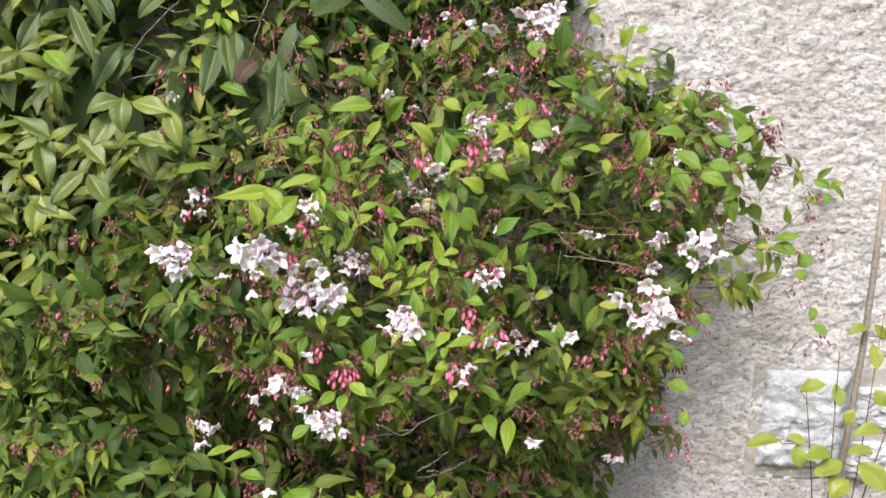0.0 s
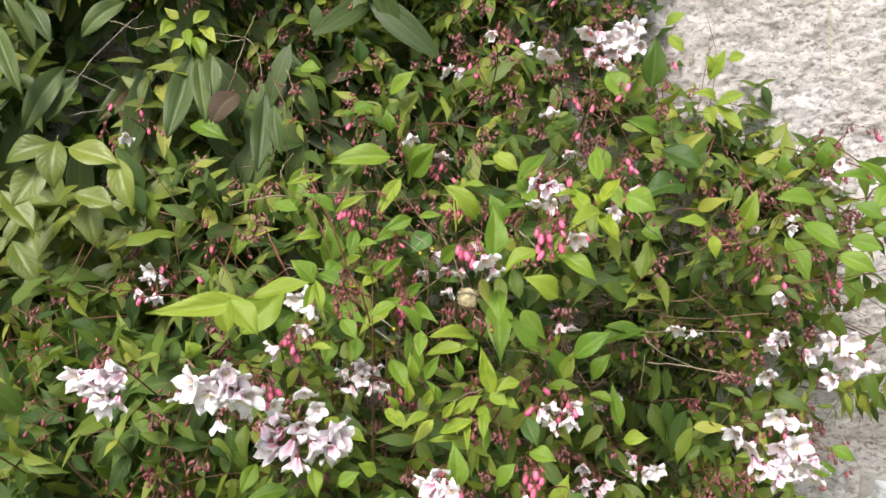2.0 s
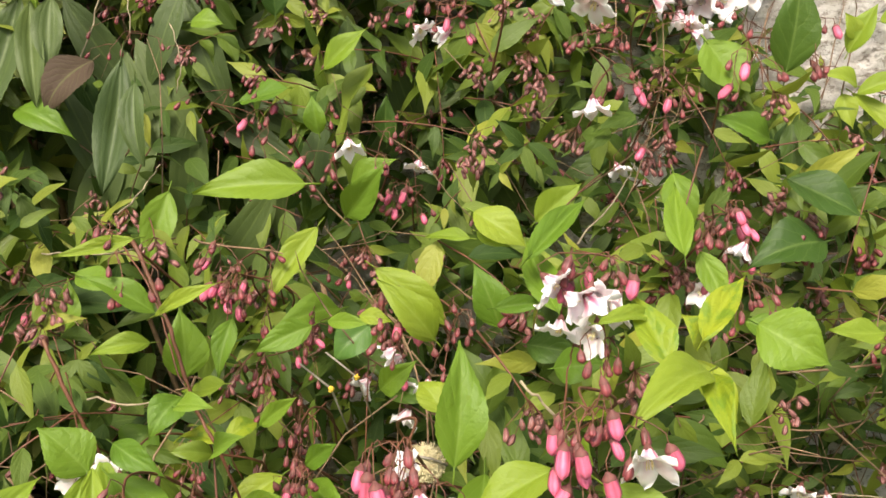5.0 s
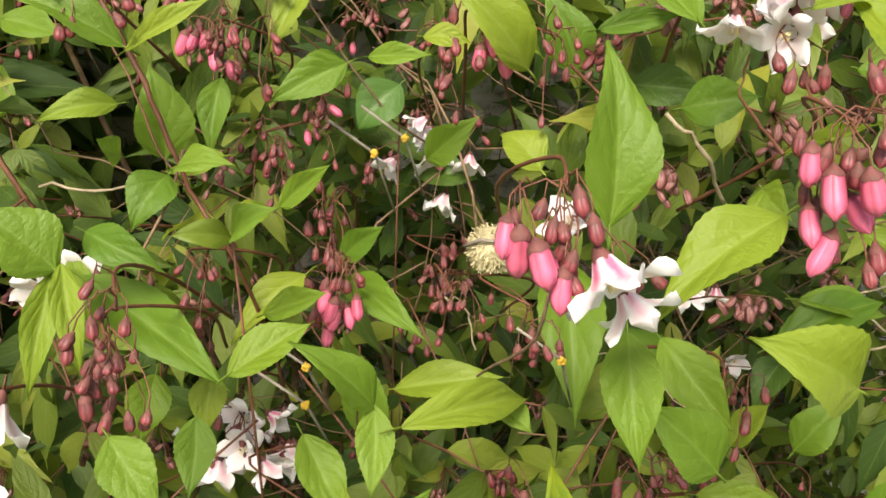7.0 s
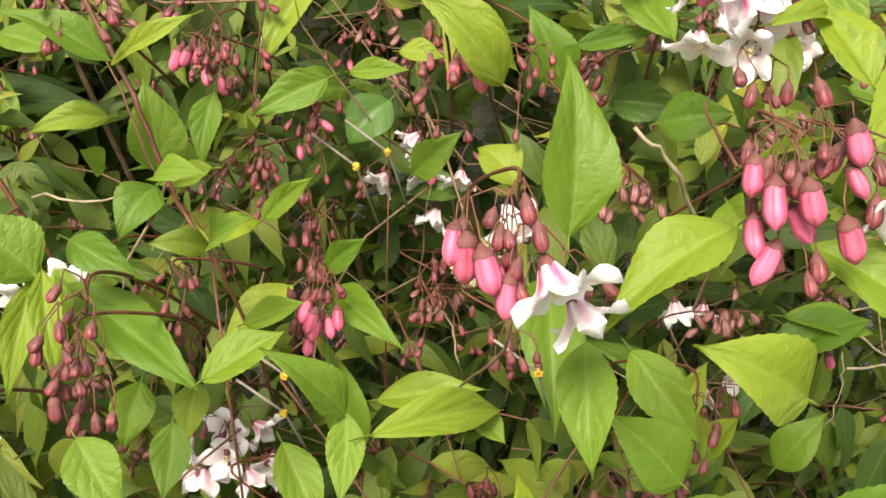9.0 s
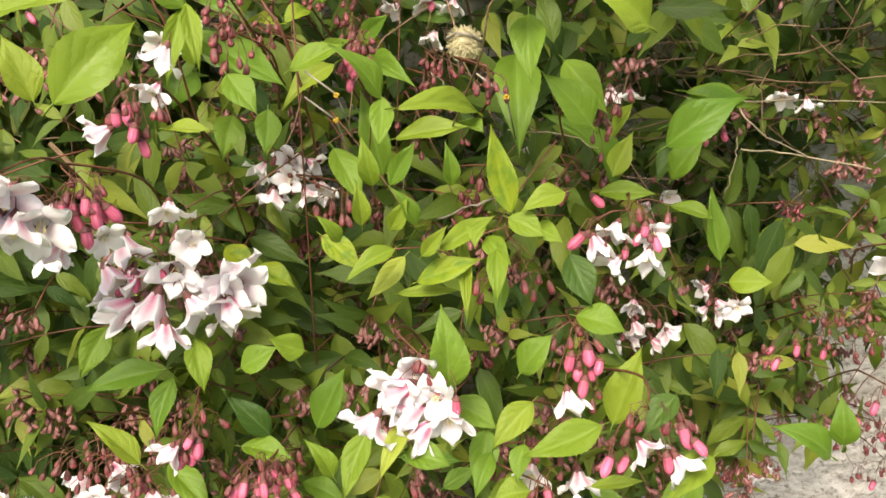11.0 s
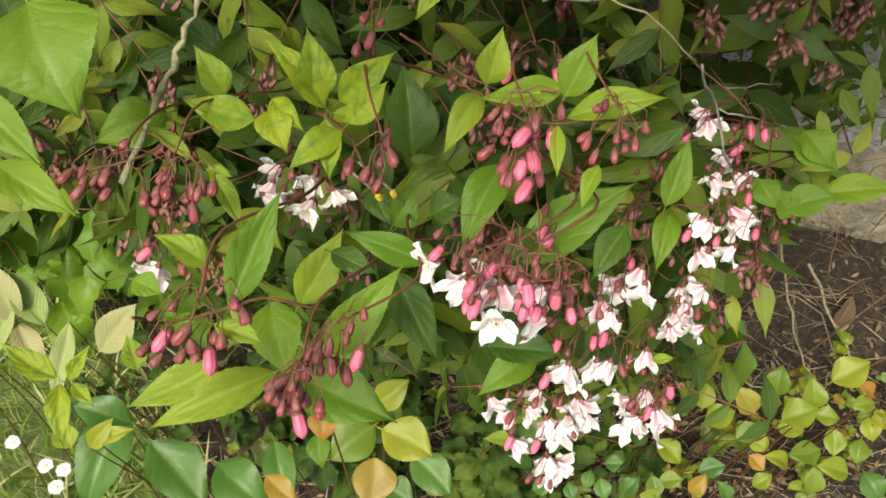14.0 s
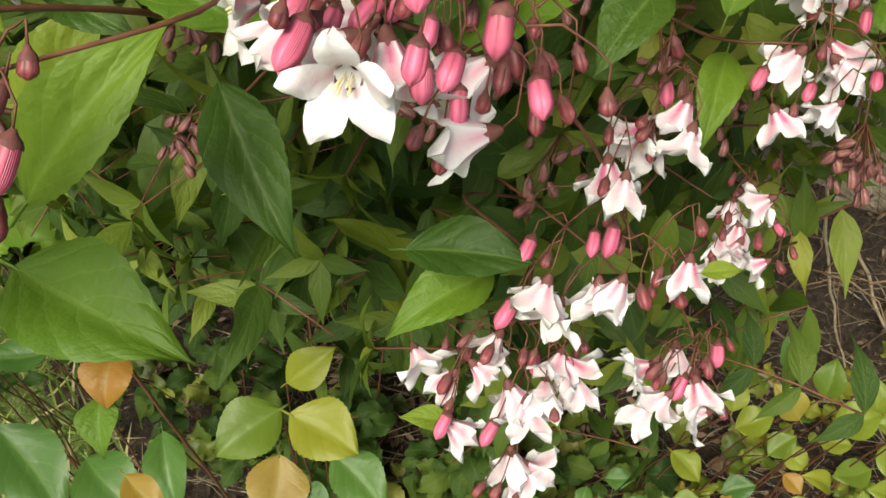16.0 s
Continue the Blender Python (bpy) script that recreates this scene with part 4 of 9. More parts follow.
leaf_at((0.122, 1.11, 1.182), (0.099, 1.094, 1.168), 0.015, 'y', (-0.168, -0.426, 0.889))
leaf_at((0.041, 1.123, 1.145), (0.022, 1.117, 1.144), 0.016, 'y', (-0.054, -0.427, 0.902))
leaf_at((-0.02, 1.105, 1.184), (0.001, 1.098, 1.183), 0.014, 'g', (0, -0.447, 0.894))
leaf_at((-0.062, 1.166, 1.109), (-0.078, 1.172, 1.131), 0.012, 'y', (0.073, -0.443, 0.894))
leaf_at((0.035, 1.156, 1.192), (0.05, 1.16, 1.214), 0.017, 'g', (-0.072, -0.504, 0.861))
leaf_at((0.062, 1.17, 1.218), (0.087, 1.161, 1.215), 0.017, 'g', (-0.117, -0.516, 0.849))
leaf_at((0.058, 1.185, 1.245), (0.069, 1.166, 1.226), 0.017, 'd', (-0.105, -0.541, 0.835))
leaf_at((-0.098, 1.178, 1.128), (-0.122, 1.182, 1.152), 0.015, 'd', (0.121, -0.461, 0.879))
leaf_at((0.097, 1.188, 1.047), (0.105, 1.154, 1.024), 0.020, 'g', (-0.125, -0.438, 0.89))
leaf_at((0.125, 1.191, 1.042), (0.119, 1.141, 1.011), 0.021, 'y', (-0.15, -0.423, 0.893))
leaf_at((0.038, 1.147, 1.136), (0.016, 1.116, 1.121), 0.014, 'y', (-0.038, -0.502, 0.864))
leaf_at((-0.157, 1.177, 1.106), (-0.128, 1.154, 1.09), 0.017, 'g', (0.21, -0.473, 0.856))
leaf_at((-0.11, 1.153, 1.092), (-0.133, 1.127, 1.082), 0.016, 'g', (0.186, -0.449, 0.874))
leaf_at((-0.087, 1.124, 1.118), (-0.062, 1.107, 1.107), 0.018, 'y', (0.131, -0.464, 0.876))
leaf_at((-0.095, 1.137, 1.095), (-0.1, 1.112, 1.08), 0.015, 'g', (0.157, -0.442, 0.883))
leaf_at((-0.109, 1.171, 1.123), (-0.083, 1.166, 1.122), 0.011, 'y', (0.154, -0.511, 0.846))
leaf_at((-0.027, 1.218, 1.078), (0.012, 1.214, 1.08), 0.013, 'g', (0.016, -0.513, 0.859))
leaf_at((-0.181, 1.181, 0.925), (-0.153, 1.151, 0.905), 0.044, 'g', (0.178, -0.344, 0.922))
leaf_at((-0.262, 1.122, 0.924), (-0.271, 1.141, 0.959), 0.017, 'g', (0.285, -0.312, 0.906))
leaf_at((-0.293, 1.237, 0.797), (-0.237, 1.212, 0.781), 0.024, 'g', (0.218, -0.315, 0.924))
leaf_at((-0.346, 1.216, 0.786), (-0.339, 1.178, 0.762), 0.026, 'g', (0.271, -0.282, 0.92))
leaf_at((-0.2, 1.152, 0.863), (-0.161, 1.14, 0.858), 0.017, 'y', (0.179, -0.301, 0.937))
leaf_at((-0.043, 1.174, 1.14), (-0.054, 1.139, 1.119), 0.012, 'y', (0.086, -0.518, 0.851))
leaf_at((-0.02, 1.11, 1.197), (-0.031, 1.086, 1.184), 0.009, 'p', (0.063, -0.549, 0.834))
leaf_at((0.05, 1.102, 1.122), (0.044, 1.083, 1.111), 0.010, 'y', (-0.075, -0.452, 0.889))
leaf_at((0.084, 1.184, 1.092), (0.113, 1.162, 1.078), 0.013, 'g', (-0.133, -0.481, 0.867))
leaf_at((0.152, 1.198, 1.093), (0.117, 1.158, 1.075), 0.021, 'g', (-0.18, -0.476, 0.861))
leaf_at((0.021, 1.129, 1.164), (0.013, 1.109, 1.152), 0.010, 'g', (-0.024, -0.526, 0.85))
leaf_at((-0.23, 1.171, 0.988), (-0.265, 1.148, 0.985), 0.014, 'g', (0.282, -0.362, 0.888))
leaf_at((-0.086, 1.201, 1.072), (-0.056, 1.189, 1.065), 0.014, 'g', (0.102, -0.485, 0.869))
leaf_at((-0.031, 1.199, 1.062), (-0.05, 1.189, 1.062), 0.009, 'y', (0.061, -0.482, 0.874))
leaf_at((0, 1.207, 1.064), (0.021, 1.214, 1.076), 0.012, 'g', (-0.008, -0.502, 0.865))
leaf_at((0.037, 1.131, 1.168), (0.033, 1.115, 1.158), 0.011, 'g', (-0.057, -0.534, 0.844))
leaf_at((0.07, 1.121, 1.151), (0.097, 1.121, 1.156), 0.007, 'y', (-0.141, -0.512, 0.847))
leaf_at((0.142, 1.319, 0.814), (0.16, 1.305, 0.805), 0.019, 'g', (-0.119, -0.388, 0.914))
leaf_at((0.159, 1.3, 0.789), (0.197, 1.305, 0.802), 0.016, 'y', (-0.139, -0.374, 0.917))
leaf_at((0.15, 1.289, 0.783), (0.134, 1.292, 0.795), 0.016, 'g', (-0.111, -0.368, 0.923))
leaf_at((0.072, 1.166, 1.031), (0.095, 1.169, 1.038), 0.012, 'g', (-0.104, -0.437, 0.893))
leaf_at((-0.241, 1.148, 0.967), (-0.203, 1.14, 0.964), 0.018, 'g', (0.252, -0.344, 0.904))
leaf_at((-0.153, 1.071, 1.065), (-0.131, 1.081, 1.081), 0.017, 'g', (0.226, -0.371, 0.901))
leaf_at((-0.337, 1.285, 0.978), (-0.356, 1.291, 0.998), 0.015, 'd', (0.329, -0.425, 0.843))
leaf_at((-0.362, 1.302, 1), (-0.342, 1.314, 1.018), 0.015, 'd', (0.335, -0.445, 0.83))
leaf_at((-0.317, 1.251, 0.938), (-0.275, 1.258, 0.951), 0.014, 'y', (0.284, -0.396, 0.873))
leaf_at((-0.155, 1.1, 1.095), (-0.128, 1.105, 1.105), 0.014, 'g', (0.231, -0.421, 0.877))
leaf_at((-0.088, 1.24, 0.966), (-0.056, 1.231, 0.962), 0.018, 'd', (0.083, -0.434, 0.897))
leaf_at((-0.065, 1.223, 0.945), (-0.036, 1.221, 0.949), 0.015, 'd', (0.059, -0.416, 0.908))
leaf_at((-0.039, 1.245, 0.935), (-0.048, 1.22, 0.92), 0.013, 'y', (0.05, -0.411, 0.91))
leaf_at((-0.072, 1.108, 0.831), (-0.111, 1.075, 0.827), 0.016, 'y', (0.198, -0.183, 0.963))
leaf_at((-0.058, 1.127, 0.819), (-0.034, 1.156, 0.851), 0.018, 'g', (0.109, -0.28, 0.954))
leaf_at((-0.08, 1.156, 0.802), (-0.067, 1.182, 0.829), 0.018, 'y', (0.147, -0.3, 0.943))
leaf_at((-0.082, 1.133, 0.839), (-0.066, 1.107, 0.83), 0.021, 'g', (0.165, -0.239, 0.957))
leaf_at((-0.086, 1.111, 0.87), (-0.075, 1.141, 0.902), 0.015, 'g', (0.208, -0.294, 0.933))
leaf_at((-0.121, 1.19, 0.813), (-0.093, 1.176, 0.81), 0.015, 'y', (0.195, -0.308, 0.931))
leaf_at((-0.107, 1.136, 0.851), (-0.128, 1.138, 0.861), 0.012, 'y', (0.252, -0.274, 0.928))
leaf_at((-0.027, 1.168, 0.839), (-0.061, 1.166, 0.851), 0.013, 'g', (0.105, -0.329, 0.939))
leaf_at((-0.005, 1.219, 0.851), (-0.014, 1.179, 0.837), 0.018, 'g', (0.037, -0.374, 0.927))
leaf_at((0.009, 1.184, 0.831), (0.051, 1.213, 0.865), 0.023, 'g', (-0.038, -0.378, 0.925))
leaf_at((0.087, 1.288, 0.767), (0.085, 1.252, 0.754), 0.015, 'g', (-0.103, -0.372, 0.922))
leaf_at((0.077, 1.259, 0.801), (0.08, 1.283, 0.828), 0.014, 'g', (-0.105, -0.419, 0.902))
leaf_at((-0.023, 1.261, 0.85), (-0.033, 1.228, 0.839), 0.014, 'y', (0.066, -0.426, 0.902))
leaf_at((0.013, 1.235, 0.888), (-0.019, 1.218, 0.889), 0.013, 'y', (0.027, -0.458, 0.889))
leaf_at((0.017, 1.223, 0.883), (0.055, 1.231, 0.898), 0.013, 'y', (-0.052, -0.461, 0.886))
# hanging leaf in the dark tone, which paints its weaker light
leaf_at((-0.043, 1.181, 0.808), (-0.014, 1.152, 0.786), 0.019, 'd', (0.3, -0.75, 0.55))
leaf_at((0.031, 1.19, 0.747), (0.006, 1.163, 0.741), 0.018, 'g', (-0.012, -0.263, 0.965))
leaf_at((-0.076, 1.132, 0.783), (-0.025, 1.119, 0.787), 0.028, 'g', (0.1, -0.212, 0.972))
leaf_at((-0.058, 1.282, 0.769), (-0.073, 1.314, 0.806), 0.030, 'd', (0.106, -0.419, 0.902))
leaf_at((-0.11, 1.201, 0.866), (-0.138, 1.196, 0.875), 0.015, 's', (0.251, -0.375, 0.893))
leaf_at((-0.106, 1.207, 0.867), (-0.093, 1.191, 0.861), 0.016, 's', (0.206, -0.378, 0.903))
leaf_at((-0.066, 1.191, 0.887), (-0.054, 1.204, 0.901), 0.012, 's', (0.148, -0.422, 0.895))
leaf_at((-0.106, 1.212, 0.869), (-0.088, 1.2, 0.866), 0.010, 's', (0.201, -0.391, 0.898))
leaf_at((-0.067, 1.185, 0.889), (-0.082, 1.165, 0.884), 0.012, 's', (0.181, -0.378, 0.908))
leaf_at((-0.074, 1.187, 0.891), (-0.066, 1.165, 0.883), 0.010, 's', (0.171, -0.38, 0.909))
leaf_at((0.013, 1.198, 0.903), (0.017, 1.178, 0.896), 0.006, 'y', (-0.01, -0.427, 0.904))
leaf_at((0.031, 1.189, 0.896), (0.028, 1.171, 0.89), 0.007, 'y', (-0.042, -0.406, 0.913))
leaf_at((-0.077, 1.08, 0.886), (-0.099, 1.06, 0.884), 0.012, 'y', (0.239, -0.176, 0.955))
leaf_at((-0.052, 1.213, 0.797), (-0.045, 1.227, 0.813), 0.017, 'g', (0.095, -0.358, 0.929))
leaf_at((-0.035, 1.221, 0.801), (-0.021, 1.229, 0.811), 0.018, 'd', (0.062, -0.367, 0.928))
leaf_at((-0.066, 1.226, 0.807), (-0.052, 1.21, 0.801), 0.014, 'd', (0.111, -0.354, 0.929))
leaf_at((-0.151, 1.188, 0.862), (-0.127, 1.177, 0.86), 0.007, 'y', (0.274, -0.339, 0.9))
leaf_at((-0.116, 1.165, 0.873), (-0.104, 1.163, 0.874), 0.005, 'y', (0.242, -0.335, 0.911))
leaf_at((-0.08, 1.089, 0.895), (-0.062, 1.086, 0.896), 0.008, 'y', (0.206, -0.228, 0.952))
leaf_at((-0.1, 1.072, 0.886), (-0.105, 1.079, 0.894), 0.008, 'y', (0.273, -0.187, 0.944))
leaf_at((-0.159, 1.214, 0.842), (-0.184, 1.191, 0.839), 0.023, 'g', (0.298, -0.336, 0.893))
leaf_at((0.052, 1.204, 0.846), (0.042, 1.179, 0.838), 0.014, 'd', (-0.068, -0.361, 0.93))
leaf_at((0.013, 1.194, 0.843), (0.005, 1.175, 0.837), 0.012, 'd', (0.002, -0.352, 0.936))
leaf_at((0.142, 1.289, 0.785), (0.167, 1.296, 0.797), 0.018, 'g', (-0.198, -0.404, 0.893))
leaf_at((0.139, 1.321, 0.807), (0.165, 1.305, 0.803), 0.018, 'g', (-0.194, -0.433, 0.88))
leaf_at((0.126, 1.297, 0.794), (0.138, 1.284, 0.789), 0.015, 'g', (-0.169, -0.407, 0.897))
leaf_at((-0.066, 1.162, 0.84), (-0.044, 1.156, 0.841), 0.011, 'd', (0.125, -0.31, 0.943))
leaf_at((0.006, 1.181, 0.76), (0.043, 1.182, 0.768), 0.019, 'd', (-0.022, -0.283, 0.959))
leaf_at((-0.134, 1.124, 0.847), (-0.121, 1.121, 0.847), 0.011, 'g', (0.265, -0.24, 0.934))
leaf_at((-0.123, 1.18, 0.854), (-0.102, 1.159, 0.846), 0.009, 'y', (0.229, -0.321, 0.919))
leaf_at((0.029, 1.158, 0.711), (0.014, 1.154, 0.713), 0.008, 'y', (-0.015, -0.219, 0.976))
leaf_at((0.082, 1.182, 0.781), (0.092, 1.184, 0.784), 0.005, 'y', (-0.122, -0.294, 0.948))
leaf_at((-0.169, 1.099, 1.376), (-0.239, 1.075, 1.372), 0.020, 'y', (0.278, -0.542, 0.793))
leaf_at((-0.181, 1.094, 1.378), (-0.155, 1.079, 1.354), 0.022, 'y', (0.238, -0.548, 0.802))
leaf_at((-0.163, 1.096, 1.38), (-0.115, 1.091, 1.396), 0.018, 'y', (0.21, -0.577, 0.79))
leaf_at((-0.206, 1.078, 1.335), (-0.211, 1.078, 1.349), 0.016, 'y', (0.274, -0.514, 0.813))
leaf_at((0.123, 1.268, 1.415), (0.144, 1.254, 1.392), 0.016, 's', (-0.111, -0.652, 0.75))
leaf_at((0.128, 1.268, 1.422), (0.117, 1.267, 1.436), 0.016, 's', (-0.102, -0.671, 0.735))
leaf_at((0.351, 1.556, 1.337), (0.367, 1.557, 1.395), 0.026, 'y', (-0.234, -0.647, 0.726))
leaf_at((0.261, 1.394, 1.385), (0.227, 1.385, 1.389), 0.017, 'y', (-0.188, -0.649, 0.737))
leaf_at((0.269, 1.39, 1.371), (0.271, 1.377, 1.347), 0.014, 's', (-0.205, -0.629, 0.75))
leaf_at((0.211, 1.483, 1.352), (0.237, 1.475, 1.344), 0.022, 'g', (-0.152, -0.65, 0.745))
leaf_at((0.411, 1.558, 1.332), (0.439, 1.529, 1.281), 0.029, 'g', (-0.267, -0.609, 0.747))
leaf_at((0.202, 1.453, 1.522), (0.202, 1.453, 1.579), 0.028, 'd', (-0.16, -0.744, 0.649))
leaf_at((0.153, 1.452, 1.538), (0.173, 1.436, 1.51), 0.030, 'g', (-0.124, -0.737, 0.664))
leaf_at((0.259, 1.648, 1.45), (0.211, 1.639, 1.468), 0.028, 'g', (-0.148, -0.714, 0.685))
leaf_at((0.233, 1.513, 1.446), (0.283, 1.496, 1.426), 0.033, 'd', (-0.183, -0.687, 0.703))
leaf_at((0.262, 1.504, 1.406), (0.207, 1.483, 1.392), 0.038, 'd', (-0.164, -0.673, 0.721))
leaf_at((-0.099, 1.582, 1.496), (-0.066, 1.581, 1.529), 0.021, 'y', (0.086, -0.742, 0.665))
leaf_at((-0.153, 1.543, 1.474), (-0.114, 1.539, 1.488), 0.029, 'g', (0.128, -0.721, 0.681))
leaf_at((-0.094, 1.54, 1.454), (-0.1, 1.54, 1.482), 0.017, 'g', (0.098, -0.72, 0.687))
leaf_at((-0.059, 1.657, 1.428), (-0.06, 1.657, 1.47), 0.019, 'd', (0.061, -0.722, 0.689))
leaf_at((-0.137, 1.588, 1.533), (-0.143, 1.588, 1.568), 0.021, 'd', (0.132, -0.752, 0.646))
leaf_at((-0.228, 1.662, 1.52), (-0.198, 1.657, 1.521), 0.023, 'g', (0.172, -0.733, 0.658))
leaf_at((-0.208, 1.49, 1.234), (-0.225, 1.474, 1.208), 0.035, 'g', (0.169, -0.588, 0.791))
leaf_at((-0.067, 1.518, 1.42), (-0.033, 1.516, 1.445), 0.020, 'g', (0.062, -0.706, 0.706))
leaf_at((0.025, 1.325, 1.46), (0.052, 1.315, 1.447), 0.019, 'y', (-0.012, -0.7, 0.714))
leaf_at((0.065, 1.507, 1.407), (0.094, 1.506, 1.437), 0.024, 'y', (-0.043, -0.701, 0.712))
leaf_at((0.155, 1.508, 1.447), (0.168, 1.486, 1.407), 0.024, 'g', (-0.109, -0.696, 0.71))
leaf_at((0.01, 1.31, 1.398), (-0.02, 1.306, 1.43), 0.018, 'y', (0.032, -0.674, 0.738))
leaf_at((-0.456, 1.811, 1.535), (-0.546, 1.741, 1.431), 0.039, 'v', (0.314, -0.676, 0.666))
leaf_at((-0.376, 1.665, 1.537), (-0.396, 1.607, 1.43), 0.037, 'v', (0.283, -0.684, 0.672))
leaf_at((-0.365, 1.66, 1.532), (-0.346, 1.618, 1.45), 0.023, 'v', (0.265, -0.694, 0.67))
leaf_at((-0.262, 1.597, 1.495), (-0.262, 1.546, 1.399), 0.030, 'v', (0.213, -0.689, 0.693))
leaf_at((-0.249, 1.589, 1.478), (-0.234, 1.558, 1.419), 0.022, 'v', (0.199, -0.694, 0.692))
leaf_at((-0.308, 1.647, 1.486), (-0.34, 1.621, 1.446), 0.038, 'n', (0.243, -0.691, 0.68))
leaf_at((-0.557, 1.79, 1.521), (-0.488, 1.779, 1.52), 0.019, 'n', (0.327, -0.683, 0.653))
leaf_at((-0.499, 1.782, 1.479), (-0.505, 1.752, 1.423), 0.034, 'n', (0.312, -0.666, 0.678))
leaf_at((-0.603, 1.588, 1.578), (-0.551, 1.539, 1.489), 0.025, 'v', (0.295, -0.702, 0.649))
leaf_at((-0.536, 1.637, 1.517), (-0.577, 1.59, 1.435), 0.034, 'v', (0.273, -0.696, 0.665))
leaf_at((-0.516, 1.631, 1.505), (-0.55, 1.597, 1.448), 0.029, 'v', (0.263, -0.699, 0.665))
leaf_at((-0.651, 1.58, 1.564), (-0.677, 1.546, 1.504), 0.027, 'v', (0.331, -0.686, 0.648))
leaf_at((-0.443, 1.616, 1.601), (-0.491, 1.587, 1.557), 0.028, 'v', (0.245, -0.733, 0.635))
leaf_at((-0.571, 1.614, 1.6), (-0.528, 1.584, 1.548), 0.022, 'v', (0.281, -0.718, 0.636))
leaf_at((-0.557, 1.6, 1.538), (-0.591, 1.598, 1.609), 0.022, 'v', (0.291, -0.714, 0.637))
leaf_at((-0.495, 1.507, 1.436), (-0.491, 1.478, 1.382), 0.036, 'e', (0.258, -0.678, 0.688))
leaf_at((-0.499, 1.506, 1.432), (-0.55, 1.485, 1.412), 0.034, 'e', (0.272, -0.677, 0.684))
leaf_at((-0.515, 1.501, 1.412), (-0.54, 1.472, 1.362), 0.040, 'e', (0.272, -0.667, 0.694))
leaf_at((-0.482, 1.506, 1.428), (-0.414, 1.487, 1.414), 0.034, 'e', (0.238, -0.689, 0.685))
leaf_at((-0.472, 1.49, 1.375), (-0.42, 1.476, 1.366), 0.031, 'e', (0.234, -0.674, 0.7))
leaf_at((-0.651, 1.526, 1.357), (-0.624, 1.487, 1.284), 0.035, 'e', (0.306, -0.635, 0.71))
leaf_at((-0.577, 1.522, 1.309), (-0.624, 1.489, 1.26), 0.037, 'e', (0.288, -0.631, 0.72))
leaf_at((-0.569, 1.519, 1.305), (-0.526, 1.491, 1.257), 0.032, 'e', (0.266, -0.638, 0.722))
leaf_at((-0.593, 1.546, 1.364), (-0.538, 1.518, 1.32), 0.032, 'e', (0.276, -0.654, 0.704))
leaf_at((-0.479, 1.544, 1.357), (-0.457, 1.513, 1.299), 0.032, 'e', (0.234, -0.664, 0.71))
leaf_at((-0.422, 1.503, 1.417), (-0.396, 1.473, 1.361), 0.031, 'e', (0.218, -0.685, 0.695))
leaf_at((-0.686, 1.523, 1.398), (-0.615, 1.499, 1.37), 0.035, 'e', (0.318, -0.648, 0.692))
leaf_at((-0.645, 1.502, 1.271), (-0.649, 1.469, 1.211), 0.035, 'e', (0.304, -0.611, 0.731))
leaf_at((-0.665, 1.502, 1.269), (-0.609, 1.482, 1.245), 0.032, 'e', (0.301, -0.617, 0.727))
leaf_at((-0.64, 1.562, 1.502), (-0.589, 1.538, 1.466), 0.032, 'y', (0.308, -0.682, 0.663))
leaf_at((-0.063, 1.225, 0.531), (-0.087, 1.194, 0.524), 0.033, 'r', (0.08, -0.198, 0.977))
leaf_at((-0.056, 1.22, 0.539), (-0.016, 1.209, 0.54), 0.033, 'r', (0.044, -0.207, 0.977))
leaf_at((-0.058, 1.207, 0.516), (-0.053, 1.174, 0.504), 0.033, 'r', (0.061, -0.177, 0.982))
leaf_at((-0.069, 1.247, 0.516), (-0.047, 1.265, 0.536), 0.023, 'r', (0.062, -0.236, 0.97))
leaf_at((-0.066, 1.141, 0.734), (-0.063, 1.126, 0.728), 0.015, 'o', (0.109, -0.198, 0.974))
leaf_at((-0.133, 1.178, 0.504), (-0.104, 1.164, 0.501), 0.019, 'o', (0.116, -0.156, 0.981))
leaf_at((-0.067, 1.13, 0.726), (-0.06, 1.115, 0.72), 0.012, 'g', (0.106, -0.179, 0.978))
leaf_at((-0.258, 1.212, 0.415), (-0.194, 1.173, 0.405), 0.045, 'b', (0.18, -0.148, 0.972))
leaf_at((-0.324, 1.27, 0.328), (-0.33, 1.175, 0.295), 0.049, 'b', (0.22, -0.146, 0.965))
leaf_at((-0.196, 1.21, 0.411), (-0.144, 1.185, 0.406), 0.040, 'b', (0.139, -0.154, 0.978))
leaf_at((-0.031, 1.214, 0.518), (0.003, 1.194, 0.514), 0.028, 'b', (0.022, -0.191, 0.981))
leaf_at((-0.274, 1.221, 0.425), (-0.321, 1.217, 0.442), 0.031, 'b', (0.234, -0.168, 0.958))
leaf_at((-0.153, 1.235, 0.425), (-0.126, 1.194, 0.41), 0.027, 'b', (0.117, -0.17, 0.979))
leaf_at((-0.048, 1.19, 0.506), (-0.022, 1.183, 0.506), 0.026, 'b', (0.041, -0.173, 0.984))
leaf_at((-0.236, 1.256, 0.447), (-0.272, 1.24, 0.451), 0.026, 'b', (0.206, -0.195, 0.959))
leaf_at((-0.499, 1.248, 0.467), (-0.435, 1.294, 0.535), 0.037, 'k', (0.26, -0.24, 0.935))
leaf_at((-0.387, 1.265, 0.471), (-0.408, 1.29, 0.519), 0.032, 'k', (0.225, -0.247, 0.942))
leaf_at((-0.47, 1.258, 0.449), (-0.427, 1.283, 0.487), 0.031, 'k', (0.244, -0.235, 0.941))
